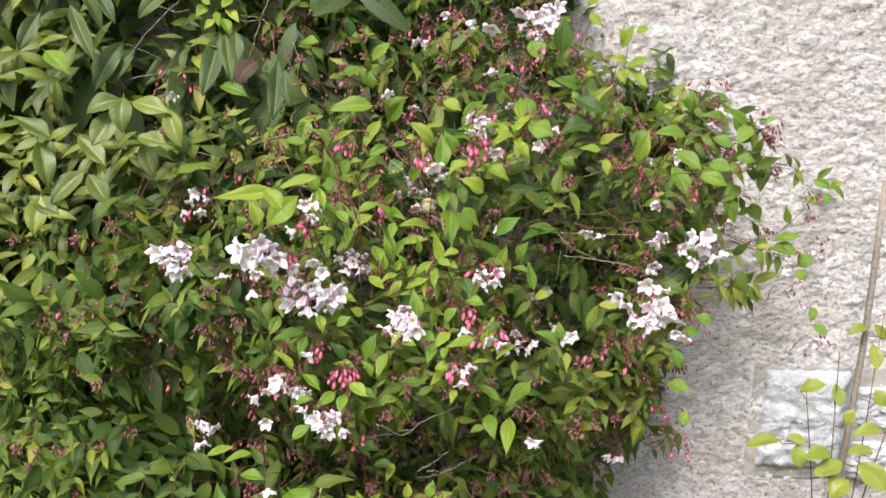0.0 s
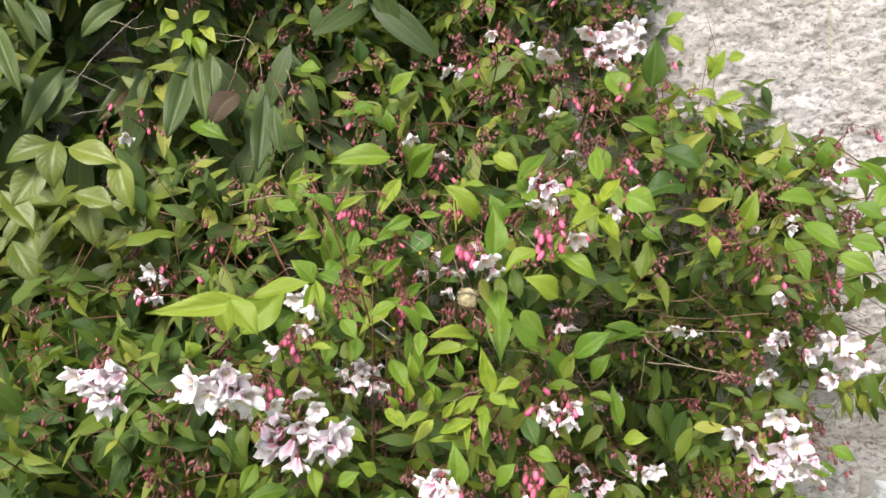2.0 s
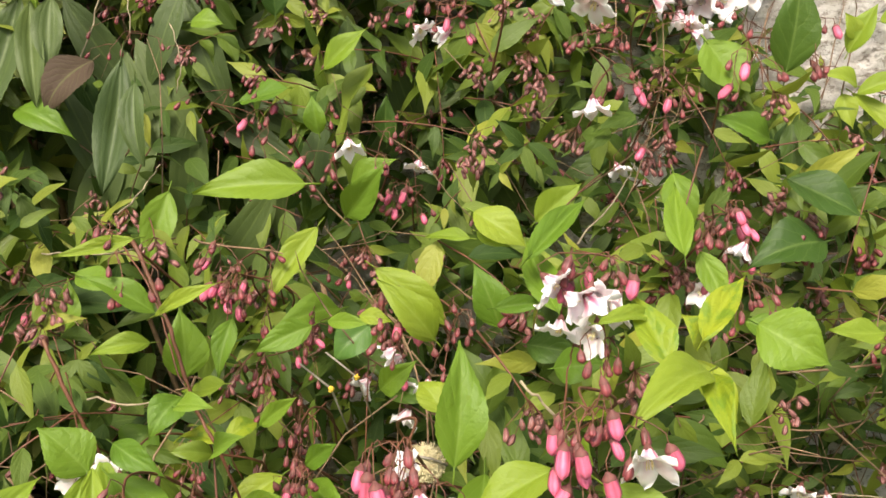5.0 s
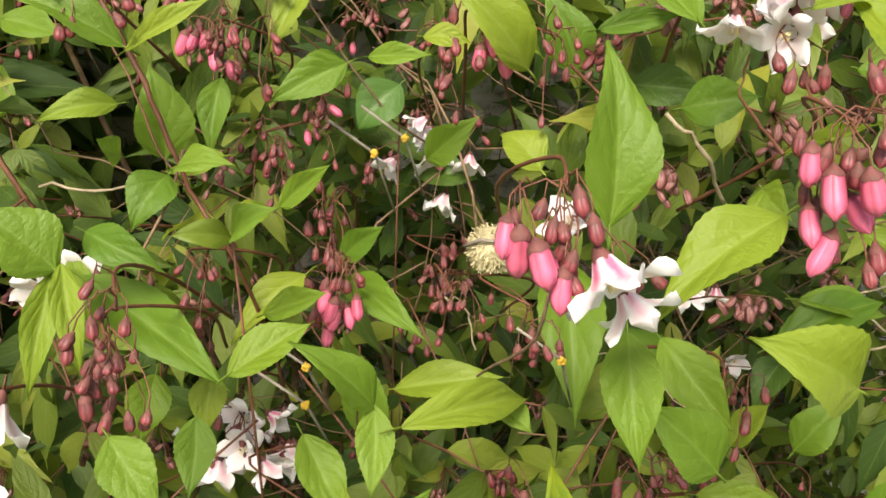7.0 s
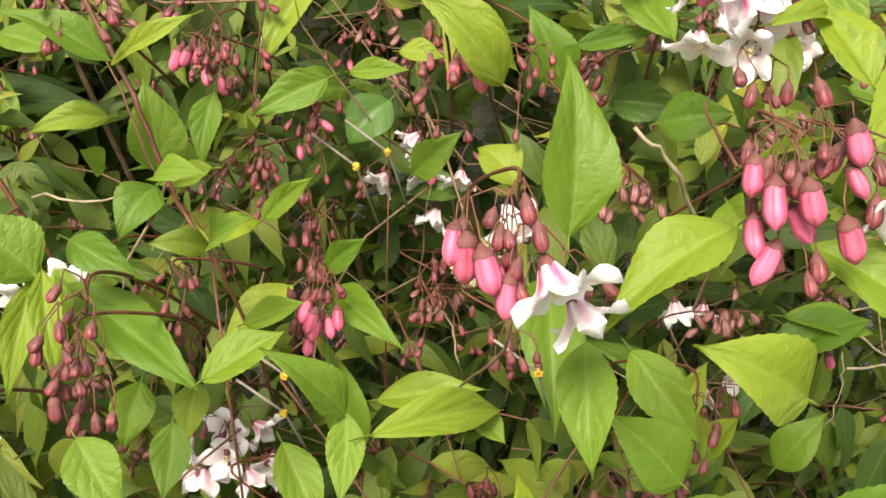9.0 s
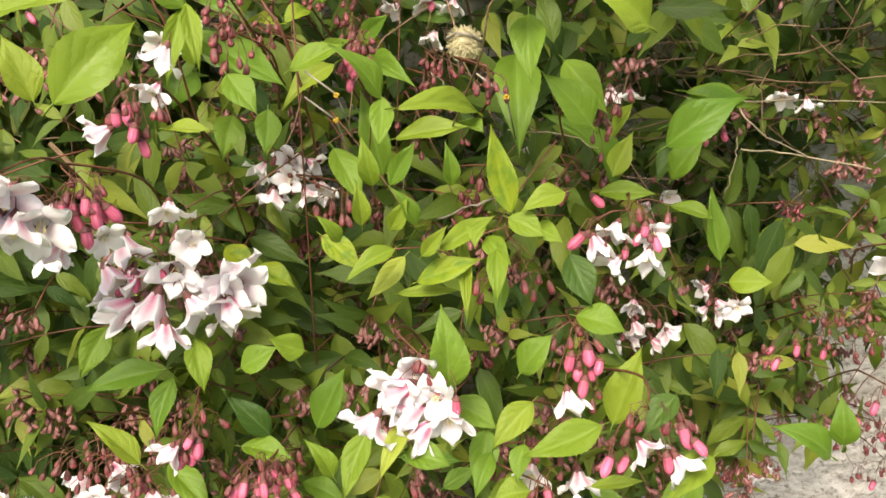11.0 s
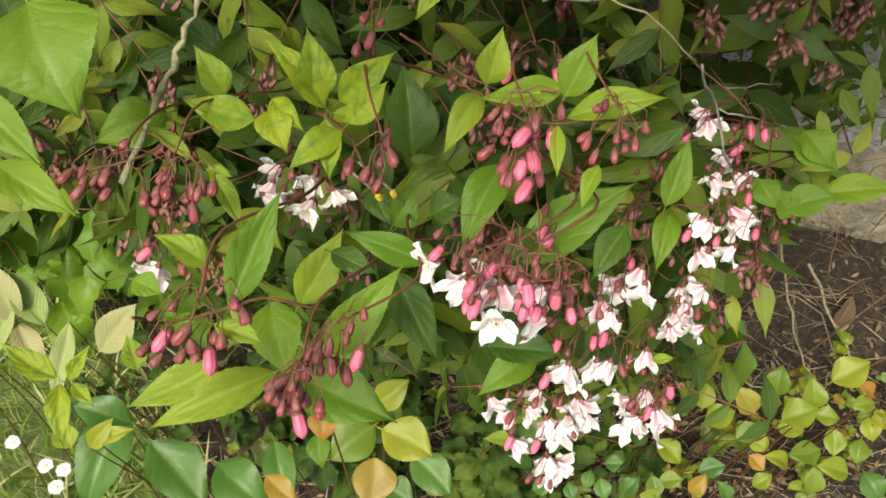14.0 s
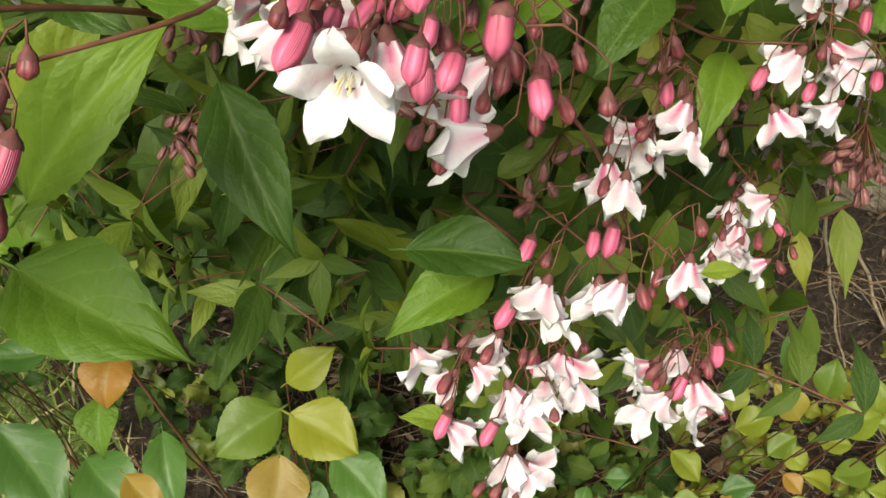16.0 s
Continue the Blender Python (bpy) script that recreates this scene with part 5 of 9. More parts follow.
leaf_at((0.255, 1.475, 0.388), (0.231, 1.481, 0.402), 0.020, 'b', (-0.148, -0.321, 0.936))
leaf_at((0.265, 1.443, 0.365), (0.256, 1.46, 0.385), 0.020, 'b', (-0.157, -0.301, 0.941))
leaf_at((0.298, 1.433, 0.354), (0.297, 1.455, 0.379), 0.025, 'r', (-0.177, -0.292, 0.94))
leaf_at((0.311, 1.416, 0.34), (0.341, 1.43, 0.358), 0.031, 'r', (-0.191, -0.275, 0.942))
leaf_at((0.34, 1.431, 0.349), (0.328, 1.452, 0.373), 0.025, 'r', (-0.197, -0.287, 0.938))
leaf_at((0.352, 1.458, 0.365), (0.381, 1.477, 0.388), 0.033, 'r', (-0.215, -0.301, 0.929))
leaf_at((0.341, 1.427, 0.347), (0.365, 1.426, 0.351), 0.020, 'r', (-0.206, -0.275, 0.939))
leaf_at((0.397, 1.449, 0.358), (0.374, 1.438, 0.358), 0.018, 'r', (-0.223, -0.283, 0.933))
leaf_at((0.236, 1.397, 0.334), (0.261, 1.409, 0.349), 0.025, 'r', (-0.148, -0.268, 0.952))
leaf_at((0.283, 1.415, 0.342), (0.255, 1.428, 0.363), 0.026, 'r', (-0.16, -0.279, 0.947))
leaf_at((0.316, 1.462, 0.187), (0.335, 1.479, 0.207), 0.026, 'r', (-0.165, -0.261, 0.951))
leaf_at((0.329, 1.471, 0.193), (0.353, 1.457, 0.189), 0.024, 'r', (-0.172, -0.257, 0.951))
leaf_at((0.414, 1.476, 0.187), (0.377, 1.458, 0.189), 0.029, 'r', (-0.197, -0.254, 0.947))
leaf_at((0.423, 1.498, 0.203), (0.428, 1.468, 0.191), 0.026, 'r', (-0.211, -0.261, 0.942))
leaf_at((0.453, 1.46, 0.173), (0.412, 1.456, 0.185), 0.029, 'r', (-0.212, -0.246, 0.946))
leaf_at((0.381, 1.45, 0.173), (0.349, 1.451, 0.186), 0.024, 'r', (-0.182, -0.247, 0.952))
leaf_at((0.359, 1.484, 0.199), (0.389, 1.485, 0.206), 0.026, 'r', (-0.188, -0.266, 0.946))
leaf_at((0.46, 1.517, 0.214), (0.469, 1.492, 0.204), 0.024, 'r', (-0.229, -0.27, 0.935))
leaf_at((0.458, 1.495, 0.198), (0.456, 1.467, 0.187), 0.023, 'r', (-0.224, -0.257, 0.94))
leaf_at((0.346, 1.423, 0.158), (0.363, 1.436, 0.173), 0.020, 'r', (-0.176, -0.236, 0.956))
leaf_at((0.416, 1.432, 0.158), (0.409, 1.454, 0.182), 0.024, 'r', (-0.203, -0.239, 0.949))
leaf_at((0.47, 1.466, 0.175), (0.494, 1.44, 0.166), 0.031, 'b', (-0.233, -0.24, 0.942))
leaf_at((0.23, 1.406, 0.342), (0.23, 1.426, 0.364), 0.022, 'r', (-0.138, -0.279, 0.95))
leaf_at((0.334, 1.451, 0.179), (0.353, 1.437, 0.175), 0.020, 'o', (-0.172, -0.245, 0.954))
leaf_at((0.395, 1.454, 0.361), (0.373, 1.458, 0.373), 0.018, 'o', (-0.223, -0.291, 0.93))
leaf_at((0.213, 1.415, 0.233), (0.242, 1.396, 0.228), 0.028, 'r', (-0.122, -0.244, 0.962))
leaf_at((0.161, 1.381, 0.216), (0.184, 1.384, 0.223), 0.019, 'b', (-0.092, -0.232, 0.968))
leaf_at((0.188, 1.359, 0.197), (0.2, 1.375, 0.215), 0.020, 'b', (-0.103, -0.221, 0.97))
leaf_at((0.16, 1.367, 0.206), (0.17, 1.347, 0.198), 0.020, 'b', (-0.087, -0.216, 0.972))
leaf_at((0.215, 1.382, 0.211), (0.225, 1.36, 0.202), 0.020, 'r', (-0.117, -0.223, 0.968))
leaf_at((0.224, 1.378, 0.207), (0.249, 1.384, 0.217), 0.020, 'r', (-0.126, -0.228, 0.966))
leaf_at((0.26, 1.377, 0.203), (0.272, 1.394, 0.222), 0.020, 'o', (-0.141, -0.229, 0.963))
leaf_at((0.147, 1.371, 0.21), (0.146, 1.352, 0.203), 0.016, 'b', (-0.078, -0.22, 0.972))
leaf_at((0.265, 1.397, 0.216), (0.291, 1.406, 0.23), 0.023, 'b', (-0.148, -0.238, 0.96))
leaf_at((0.231, 1.363, 0.196), (0.205, 1.36, 0.204), 0.019, 'r', (-0.115, -0.217, 0.969))
leaf_at((0.304, 1.378, 0.2), (0.287, 1.391, 0.218), 0.019, 'b', (-0.156, -0.227, 0.961))
leaf_at((0.126, 1.355, 0.201), (0.136, 1.339, 0.195), 0.016, 'b', (-0.069, -0.211, 0.975))
leaf_at((0.089, 1.34, 0.193), (0.109, 1.35, 0.205), 0.019, 'b', (-0.051, -0.211, 0.976))
leaf_at((-0.177, 1.105, 0.773), (-0.166, 1.081, 0.763), 0.011, 's', (0.234, -0.172, 0.957))
leaf_at((-0.179, 1.107, 0.774), (-0.203, 1.111, 0.788), 0.012, 's', (0.262, -0.194, 0.945))
leaf_at((-0.173, 1.107, 0.775), (-0.165, 1.12, 0.789), 0.007, 's', (0.236, -0.204, 0.95))
leaf_at((-0.171, 1.106, 0.774), (-0.158, 1.099, 0.772), 0.007, 's', (0.229, -0.187, 0.956))
leaf_at((0.346, 1.748, 1.516), (0.365, 1.748, 1.562), 0.023, 'y', (-0.216, -0.731, 0.648))
leaf_at((0.351, 1.748, 1.528), (0.338, 1.747, 1.551), 0.018, 'y', (-0.21, -0.732, 0.648))
leaf_at((0.371, 1.753, 1.545), (0.394, 1.75, 1.552), 0.018, 'y', (-0.233, -0.729, 0.644))
leaf_at((0.357, 1.739, 1.481), (0.397, 1.734, 1.5), 0.020, 'y', (-0.226, -0.71, 0.667))
leaf_at((0.354, 1.74, 1.481), (0.397, 1.718, 1.446), 0.022, 'y', (-0.224, -0.701, 0.677))
leaf_at((0.356, 1.739, 1.488), (0.319, 1.731, 1.498), 0.020, 'y', (-0.203, -0.717, 0.666))
leaf_at((0.343, 1.736, 1.481), (0.352, 1.721, 1.452), 0.020, 'y', (-0.208, -0.707, 0.677))
leaf_at((0.28, 1.762, 1.589), (0.308, 1.759, 1.608), 0.019, 'y', (-0.181, -0.76, 0.624))
leaf_at((0.284, 1.758, 1.576), (0.307, 1.745, 1.553), 0.018, 'y', (-0.181, -0.749, 0.638))
leaf_at((0.406, 1.457, 1.438), (0.406, 1.458, 1.471), 0.023, 'g', (-0.188, -0.715, 0.674))
leaf_at((0.36, 1.453, 1.429), (0.356, 1.454, 1.455), 0.016, 'g', (-0.164, -0.716, 0.678))
leaf_at((0.466, 1.455, 1.422), (0.414, 1.445, 1.432), 0.019, 'g', (-0.203, -0.703, 0.682))
leaf_at((0.53, 1.563, 1.403), (0.485, 1.558, 1.434), 0.019, 'g', (-0.219, -0.7, 0.68))
leaf_at((0.537, 1.561, 1.401), (0.51, 1.542, 1.372), 0.026, 'g', (-0.224, -0.689, 0.689))
leaf_at((0.541, 1.563, 1.405), (0.581, 1.555, 1.414), 0.013, 'g', (-0.241, -0.69, 0.682))
leaf_at((0.513, 1.545, 1.35), (0.545, 1.536, 1.347), 0.022, 'g', (-0.225, -0.678, 0.7))
leaf_at((0.385, 1.442, 1.376), (0.426, 1.422, 1.351), 0.029, 'g', (-0.184, -0.688, 0.702))
leaf_at((0.398, 1.448, 1.4), (0.348, 1.437, 1.406), 0.026, 'g', (-0.17, -0.703, 0.69))
leaf_at((0.442, 1.447, 1.398), (0.474, 1.434, 1.385), 0.022, 'g', (-0.21, -0.69, 0.693))
leaf_at((0.437, 1.436, 1.359), (0.473, 1.425, 1.353), 0.024, 'g', (-0.207, -0.68, 0.704))
leaf_at((0.424, 1.432, 1.342), (0.465, 1.416, 1.328), 0.024, 'g', (-0.201, -0.675, 0.71))
leaf_at((0.666, 1.682, 1.206), (0.659, 1.683, 1.24), 0.015, 'g', (-0.249, -0.645, 0.722))
leaf_at((0.641, 1.675, 1.175), (0.69, 1.665, 1.185), 0.021, 'g', (-0.248, -0.634, 0.732))
leaf_at((0.635, 1.671, 1.16), (0.685, 1.656, 1.153), 0.031, 'g', (-0.244, -0.629, 0.738))
leaf_at((0.685, 1.661, 1.131), (0.713, 1.658, 1.15), 0.031, 'g', (-0.257, -0.621, 0.741))
leaf_at((0.619, 1.674, 1.181), (0.61, 1.657, 1.151), 0.021, 'g', (-0.229, -0.636, 0.737))
leaf_at((0.683, 1.657, 1.122), (0.698, 1.647, 1.106), 0.021, 'g', (-0.253, -0.615, 0.747))
leaf_at((0.749, 1.711, 1.031), (0.738, 1.696, 1.005), 0.017, 'g', (-0.256, -0.595, 0.762))
leaf_at((0.748, 1.703, 0.999), (0.774, 1.689, 0.983), 0.020, 'g', (-0.26, -0.586, 0.767))
leaf_at((0.758, 1.814, 1.263), (0.789, 1.802, 1.25), 0.020, 'g', (-0.275, -0.651, 0.708))
leaf_at((0.79, 1.809, 1.248), (0.811, 1.807, 1.265), 0.018, 'g', (-0.283, -0.648, 0.707))
leaf_at((0.785, 1.806, 1.24), (0.778, 1.794, 1.219), 0.016, 'g', (-0.276, -0.644, 0.714))
leaf_at((0.735, 1.805, 1.23), (0.769, 1.793, 1.222), 0.016, 'g', (-0.266, -0.646, 0.715))
leaf_at((0.56, 1.656, 1.28), (0.527, 1.637, 1.252), 0.026, 'g', (-0.212, -0.665, 0.716))
leaf_at((0.581, 1.647, 1.251), (0.594, 1.629, 1.219), 0.026, 'g', (-0.228, -0.653, 0.723))
leaf_at((0.541, 1.651, 1.26), (0.548, 1.625, 1.214), 0.026, 'g', (-0.211, -0.658, 0.723))
leaf_at((0.423, 1.383, 1.127), (0.452, 1.372, 1.117), 0.017, 'g', (-0.185, -0.611, 0.77))
leaf_at((0.406, 1.375, 1.101), (0.431, 1.37, 1.108), 0.019, 'g', (-0.176, -0.607, 0.775))
leaf_at((0.382, 1.354, 1.024), (0.419, 1.343, 1.02), 0.023, 'g', (-0.163, -0.582, 0.796))
leaf_at((0.4, 1.338, 0.974), (0.421, 1.332, 0.973), 0.023, 'g', (-0.165, -0.566, 0.808))
leaf_at((0.389, 1.368, 1.075), (0.401, 1.352, 1.049), 0.023, 'g', (-0.163, -0.596, 0.786))
leaf_at((0.735, 1.692, 0.864), (0.781, 1.685, 0.883), 0.029, 'q', (-0.249, -0.562, 0.789))
leaf_at((0.804, 1.696, 0.878), (0.81, 1.674, 0.84), 0.024, 'q', (-0.263, -0.554, 0.79))
leaf_at((0.698, 1.666, 0.77), (0.625, 1.647, 0.763), 0.031, 'q', (-0.213, -0.544, 0.812))
leaf_at((0.713, 1.666, 0.78), (0.746, 1.654, 0.77), 0.020, 'q', (-0.234, -0.541, 0.808))
leaf_at((0.731, 1.662, 0.763), (0.734, 1.639, 0.722), 0.029, 'q', (-0.233, -0.533, 0.814))
leaf_at((0.798, 1.66, 0.749), (0.743, 1.644, 0.741), 0.033, 'q', (-0.245, -0.53, 0.812))
leaf_at((0.865, 1.727, 0.987), (0.821, 1.713, 0.977), 0.022, 'q', (-0.282, -0.579, 0.765))
leaf_at((0.877, 1.719, 0.955), (0.88, 1.694, 0.911), 0.026, 'q', (-0.289, -0.564, 0.774))
leaf_at((0.898, 1.674, 0.793), (0.836, 1.658, 0.788), 0.029, 'q', (-0.276, -0.532, 0.801))
leaf_at((0.824, 1.673, 0.804), (0.838, 1.674, 0.835), 0.024, 'q', (-0.267, -0.542, 0.797))
leaf_at((0.821, 1.657, 0.732), (0.76, 1.635, 0.712), 0.037, 'q', (-0.249, -0.523, 0.815))
leaf_at((0.856, 1.657, 0.727), (0.902, 1.626, 0.684), 0.048, 'q', (-0.273, -0.511, 0.815))
leaf_at((0.833, 1.645, 0.696), (0.795, 1.624, 0.667), 0.044, 'q', (-0.253, -0.511, 0.821))
leaf_at((0.884, 1.693, 0.869), (0.9, 1.676, 0.841), 0.033, 'q', (-0.287, -0.544, 0.788))
leaf_at((0.882, 1.661, 0.75), (0.826, 1.649, 0.755), 0.026, 'q', (-0.269, -0.524, 0.808))
leaf_at((0.902, 1.721, 0.966), (0.875, 1.72, 0.996), 0.022, 'q', (-0.295, -0.574, 0.764))
leaf_at((-0.314, 1.261, 0.461), (-0.287, 1.293, 0.499), 0.031, 'k', (0.205, -0.236, 0.95))
leaf_at((-0.363, 1.269, 0.471), (-0.393, 1.292, 0.506), 0.027, 'k', (0.252, -0.234, 0.939))
leaf_at((-0.388, 1.265, 0.47), (-0.349, 1.232, 0.457), 0.023, 'k', (0.243, -0.21, 0.947))
leaf_at((-0.345, 1.276, 0.473), (-0.339, 1.218, 0.447), 0.020, 'k', (0.227, -0.21, 0.951))
leaf_at((-0.403, 1.237, 0.449), (-0.387, 1.275, 0.493), 0.020, 'k', (0.26, -0.214, 0.942))
leaf_at((-0.346, 1.659, 1.536), (-0.338, 1.63, 1.481), 0.026, 'v', (0.258, -0.703, 0.662))
leaf_at((-0.397, 1.669, 1.577), (-0.411, 1.645, 1.558), 0.019, 'y', (0.3, -0.71, 0.637))
leaf_at((-0.379, 1.65, 1.554), (-0.401, 1.654, 1.537), 0.015, 'p', (0.29, -0.706, 0.646))
leaf_at((-0.371, 1.661, 1.559), (-0.351, 1.644, 1.525), 0.020, 'y', (0.272, -0.712, 0.648))
leaf_at((-0.364, 1.673, 1.572), (-0.334, 1.644, 1.55), 0.018, 'p', (0.265, -0.721, 0.64))
leaf_at((-0.366, 1.652, 1.576), (-0.35, 1.676, 1.595), 0.017, 'y', (0.273, -0.728, 0.629))
leaf_at((-0.39, 1.664, 1.581), (-0.407, 1.661, 1.596), 0.016, 'p', (0.298, -0.719, 0.628))
leaf_at((-0.38, 1.667, 1.569), (-0.37, 1.644, 1.543), 0.014, 'y', (0.282, -0.713, 0.642))
leaf_at((-0.591, 1.75, 1.38), (-0.542, 1.748, 1.41), 0.036, 'y', (0.338, -0.633, 0.696))
leaf_at((-0.544, 1.76, 1.409), (-0.566, 1.738, 1.374), 0.029, 'y', (0.332, -0.635, 0.698))
leaf_at((-0.533, 1.76, 1.407), (-0.486, 1.745, 1.385), 0.026, 'y', (0.311, -0.646, 0.697))
leaf_at((-0.371, 1.633, 1.444), (-0.314, 1.617, 1.425), 0.029, 'g', (0.252, -0.675, 0.693))
leaf_at((-0.541, 1.773, 1.468), (-0.561, 1.769, 1.478), 0.025, 'd', (0.337, -0.662, 0.669))
leaf_at((-0.578, 1.772, 1.47), (-0.596, 1.759, 1.453), 0.029, 'g', (0.354, -0.65, 0.673))
leaf_at((-0.29, 1.172, 0.477), (-0.304, 1.185, 0.494), 0.020, 'p', (0.252, -0.148, 0.956))
leaf_at((-0.277, 1.175, 0.477), (-0.262, 1.195, 0.497), 0.016, 'r', (0.232, -0.156, 0.96))
leaf_at((-0.272, 1.18, 0.48), (-0.244, 1.192, 0.494), 0.013, 'r', (0.224, -0.157, 0.962))

leaf_at((-0.13, 1.341, 1.341), (-0.141, 1.319, 1.326), 0.020, 'g', (0.224, -0.703, 0.674))
leaf_at((0.057, 1.357, 1.379), (0.087, 1.344, 1.381), 0.018, 'd', (-0.179, -0.768, 0.614))
leaf_at((0.136, 1.301, 1.236), (0.153, 1.303, 1.265), 0.018, 'g', (-0.29, -0.528, 0.798))
leaf_at((-0.055, 1.33, 1.393), (-0.083, 1.318, 1.381), 0.015, 'g', (0.108, -0.821, 0.561))
leaf_at((-0.048, 1.335, 1.394), (-0.023, 1.323, 1.399), 0.009, 'g', (-0.475, -0.714, 0.515))
leaf_at((-0.102, 1.26, 1.379), (-0.08, 1.248, 1.386), 0.010, 'g', (-0.508, -0.594, 0.624))
leaf_at((-0.089, 1.27, 1.35), (-0.105, 1.258, 1.357), 0.010, 'r', (0.634, -0.498, 0.591))
leaf_at((-0.089, 1.27, 1.35), (-0.07, 1.258, 1.368), 0.012, 'g', (-0.695, -0.664, 0.276))
leaf_at((-0.061, 1.34, 1.304), (-0.042, 1.328, 1.326), 0.013, 'g', (-0.692, -0.679, 0.242))
leaf_at((-0.085, 1.335, 1.33), (-0.062, 1.323, 1.355), 0.011, 'g', (-0.603, -0.776, 0.186))
leaf_at((-0.085, 1.29, 1.307), (-0.059, 1.278, 1.325), 0.012, 'g', (-0.618, -0.602, 0.505))
leaf_at((-0.142, 1.28, 1.346), (-0.112, 1.268, 1.337), 0.014, 'g', (0.016, -0.59, 0.807))
leaf_at((-0.039, 1.43, 1.353), (-0.059, 1.418, 1.334), 0.024, 'b', (-0.006, -0.846, 0.534))
leaf_at((-0.133, 1.3, 1.366), (-0.135, 1.288, 1.377), 0.011, 'g', (0.993, -0.119, 0.016))
leaf_at((-0.025, 1.38, 1.334), (-0.003, 1.368, 1.36), 0.017, 'g', (-0.612, -0.772, 0.173))
leaf_at((0.056, 1.258, 1.322), (0.078, 1.233, 1.302), 0.018, 'g', (-0.199, -0.618, 0.761))
leaf_at((0.084, 1.248, 1.284), (0.093, 1.246, 1.305), 0.012, 'y', (-0.245, -0.542, 0.804))
leaf_at((-0.101, 1.246, 1.294), (-0.1, 1.224, 1.278), 0.014, 'g', (0.183, -0.565, 0.804))
leaf_at((-0.04, 1.24, 1.305), (-0.04, 1.216, 1.287), 0.013, 'g', (0.041, -0.588, 0.808))
leaf_at((0.003, 1.271, 1.281), (0.016, 1.257, 1.28), 0.013, 'g', (-0.061, -0.588, 0.806))
leaf_at((-0.21, 1.392, 1.39), (-0.179, 1.376, 1.388), 0.017, 'g', (0.359, -0.739, 0.57))
leaf_at((0.038, 1.338, 1.406), (0.067, 1.329, 1.415), 0.010, 'g', (-0.151, -0.801, 0.58))
leaf_at((0.03, 1.205, 1.359), (0.031, 1.178, 1.335), 0.016, 'g', (-0.172, -0.625, 0.761))
leaf_at((0.07, 1.324, 1.381), (0.095, 1.314, 1.39), 0.019, 'g', (-0.223, -0.747, 0.626))
leaf_at((0.078, 1.255, 1.38), (0.082, 1.239, 1.377), 0.012, 'y', (-0.285, -0.688, 0.667))
leaf_at((-0.151, 1.354, 1.366), (-0.18, 1.34, 1.363), 0.013, 'y', (0.268, -0.73, 0.629))
leaf_at((0.099, 1.191, 1.302), (0.131, 1.191, 1.328), 0.020, 'g', (-0.2, -0.728, 0.656))
leaf_at((0.067, 1.214, 1.302), (0.041, 1.215, 1.328), 0.021, 'g', (-0.137, -0.749, 0.648))
leaf_at((0.157, 1.228, 1.206), (0.178, 1.218, 1.213), 0.016, 'y', (-0.247, -0.639, 0.728))
leaf_at((-0.043, 1.217, 1.264), (-0.049, 1.218, 1.292), 0.011, 'y', (0.058, -0.719, 0.693))
leaf_at((-0.034, 1.217, 1.265), (-0.021, 1.217, 1.29), 0.011, 'g', (0.043, -0.721, 0.692))
leaf_at((-0.048, 1.207, 1.246), (-0.051, 1.207, 1.272), 0.010, 'y', (0.066, -0.695, 0.716))
leaf_at((-0.033, 1.197, 1.249), (-0.024, 1.194, 1.269), 0.010, 'y', (0.042, -0.694, 0.719))
leaf_at((-0.019, 1.198, 1.252), (-0.033, 1.197, 1.274), 0.009, 'g', (0.017, -0.698, 0.716))
leaf_at((-0.002, 1.208, 1.27), (-0.006, 1.208, 1.294), 0.009, 'g', (-0.012, -0.722, 0.691))
leaf_at((-0.007, 1.175, 1.251), (0.019, 1.173, 1.272), 0.011, 'y', (-0.004, -0.684, 0.73))
leaf_at((0.015, 1.178, 1.257), (0.027, 1.161, 1.251), 0.011, 'y', (-0.044, -0.691, 0.721))
leaf_at((-0.029, 1.175, 1.251), (-0.052, 1.157, 1.242), 0.010, 'y', (0.036, -0.683, 0.729))
leaf_at((-0.016, 1.173, 1.248), (-0.004, 1.17, 1.267), 0.008, 'y', (0.013, -0.679, 0.734))
leaf_at((0.012, 1.181, 1.262), (0.009, 1.165, 1.258), 0.010, 'y', (-0.038, -0.699, 0.714))
leaf_at((0.02, 1.167, 1.257), (0.02, 1.144, 1.24), 0.010, 'y', (-0.054, -0.684, 0.727))
leaf_at((0.036, 1.172, 1.267), (0.05, 1.158, 1.266), 0.011, 'y', (-0.084, -0.697, 0.713))
leaf_at((-0.057, 1.185, 1.248), (-0.068, 1.181, 1.265), 0.008, 'y', (0.085, -0.683, 0.725))
leaf_at((-0.073, 1.159, 1.2), (-0.088, 1.152, 1.212), 0.014, 'y', (0.109, -0.612, 0.783))
leaf_at((-0.084, 1.206, 0.879), (-0.091, 1.22, 0.904), 0.016, 's', (0.179, -0.486, 0.855))
leaf_at((-0.08, 1.205, 0.878), (-0.106, 1.213, 0.901), 0.014, 's', (0.172, -0.485, 0.858))
leaf_at((-0.075, 1.208, 0.88), (-0.055, 1.221, 0.901), 0.014, 's', (0.162, -0.492, 0.855))
leaf_at((-0.076, 1.204, 0.877), (-0.062, 1.197, 0.885), 0.010, 'y', (0.164, -0.483, 0.86))
leaf_at((-0.018, 1.227, 0.888), (-0.016, 1.237, 0.91), 0.014, 'y', (0.048, -0.534, 0.844))
leaf_at((0.014, 1.23, 0.887), (0.021, 1.244, 0.911), 0.016, 'g', (-0.017, -0.537, 0.844))
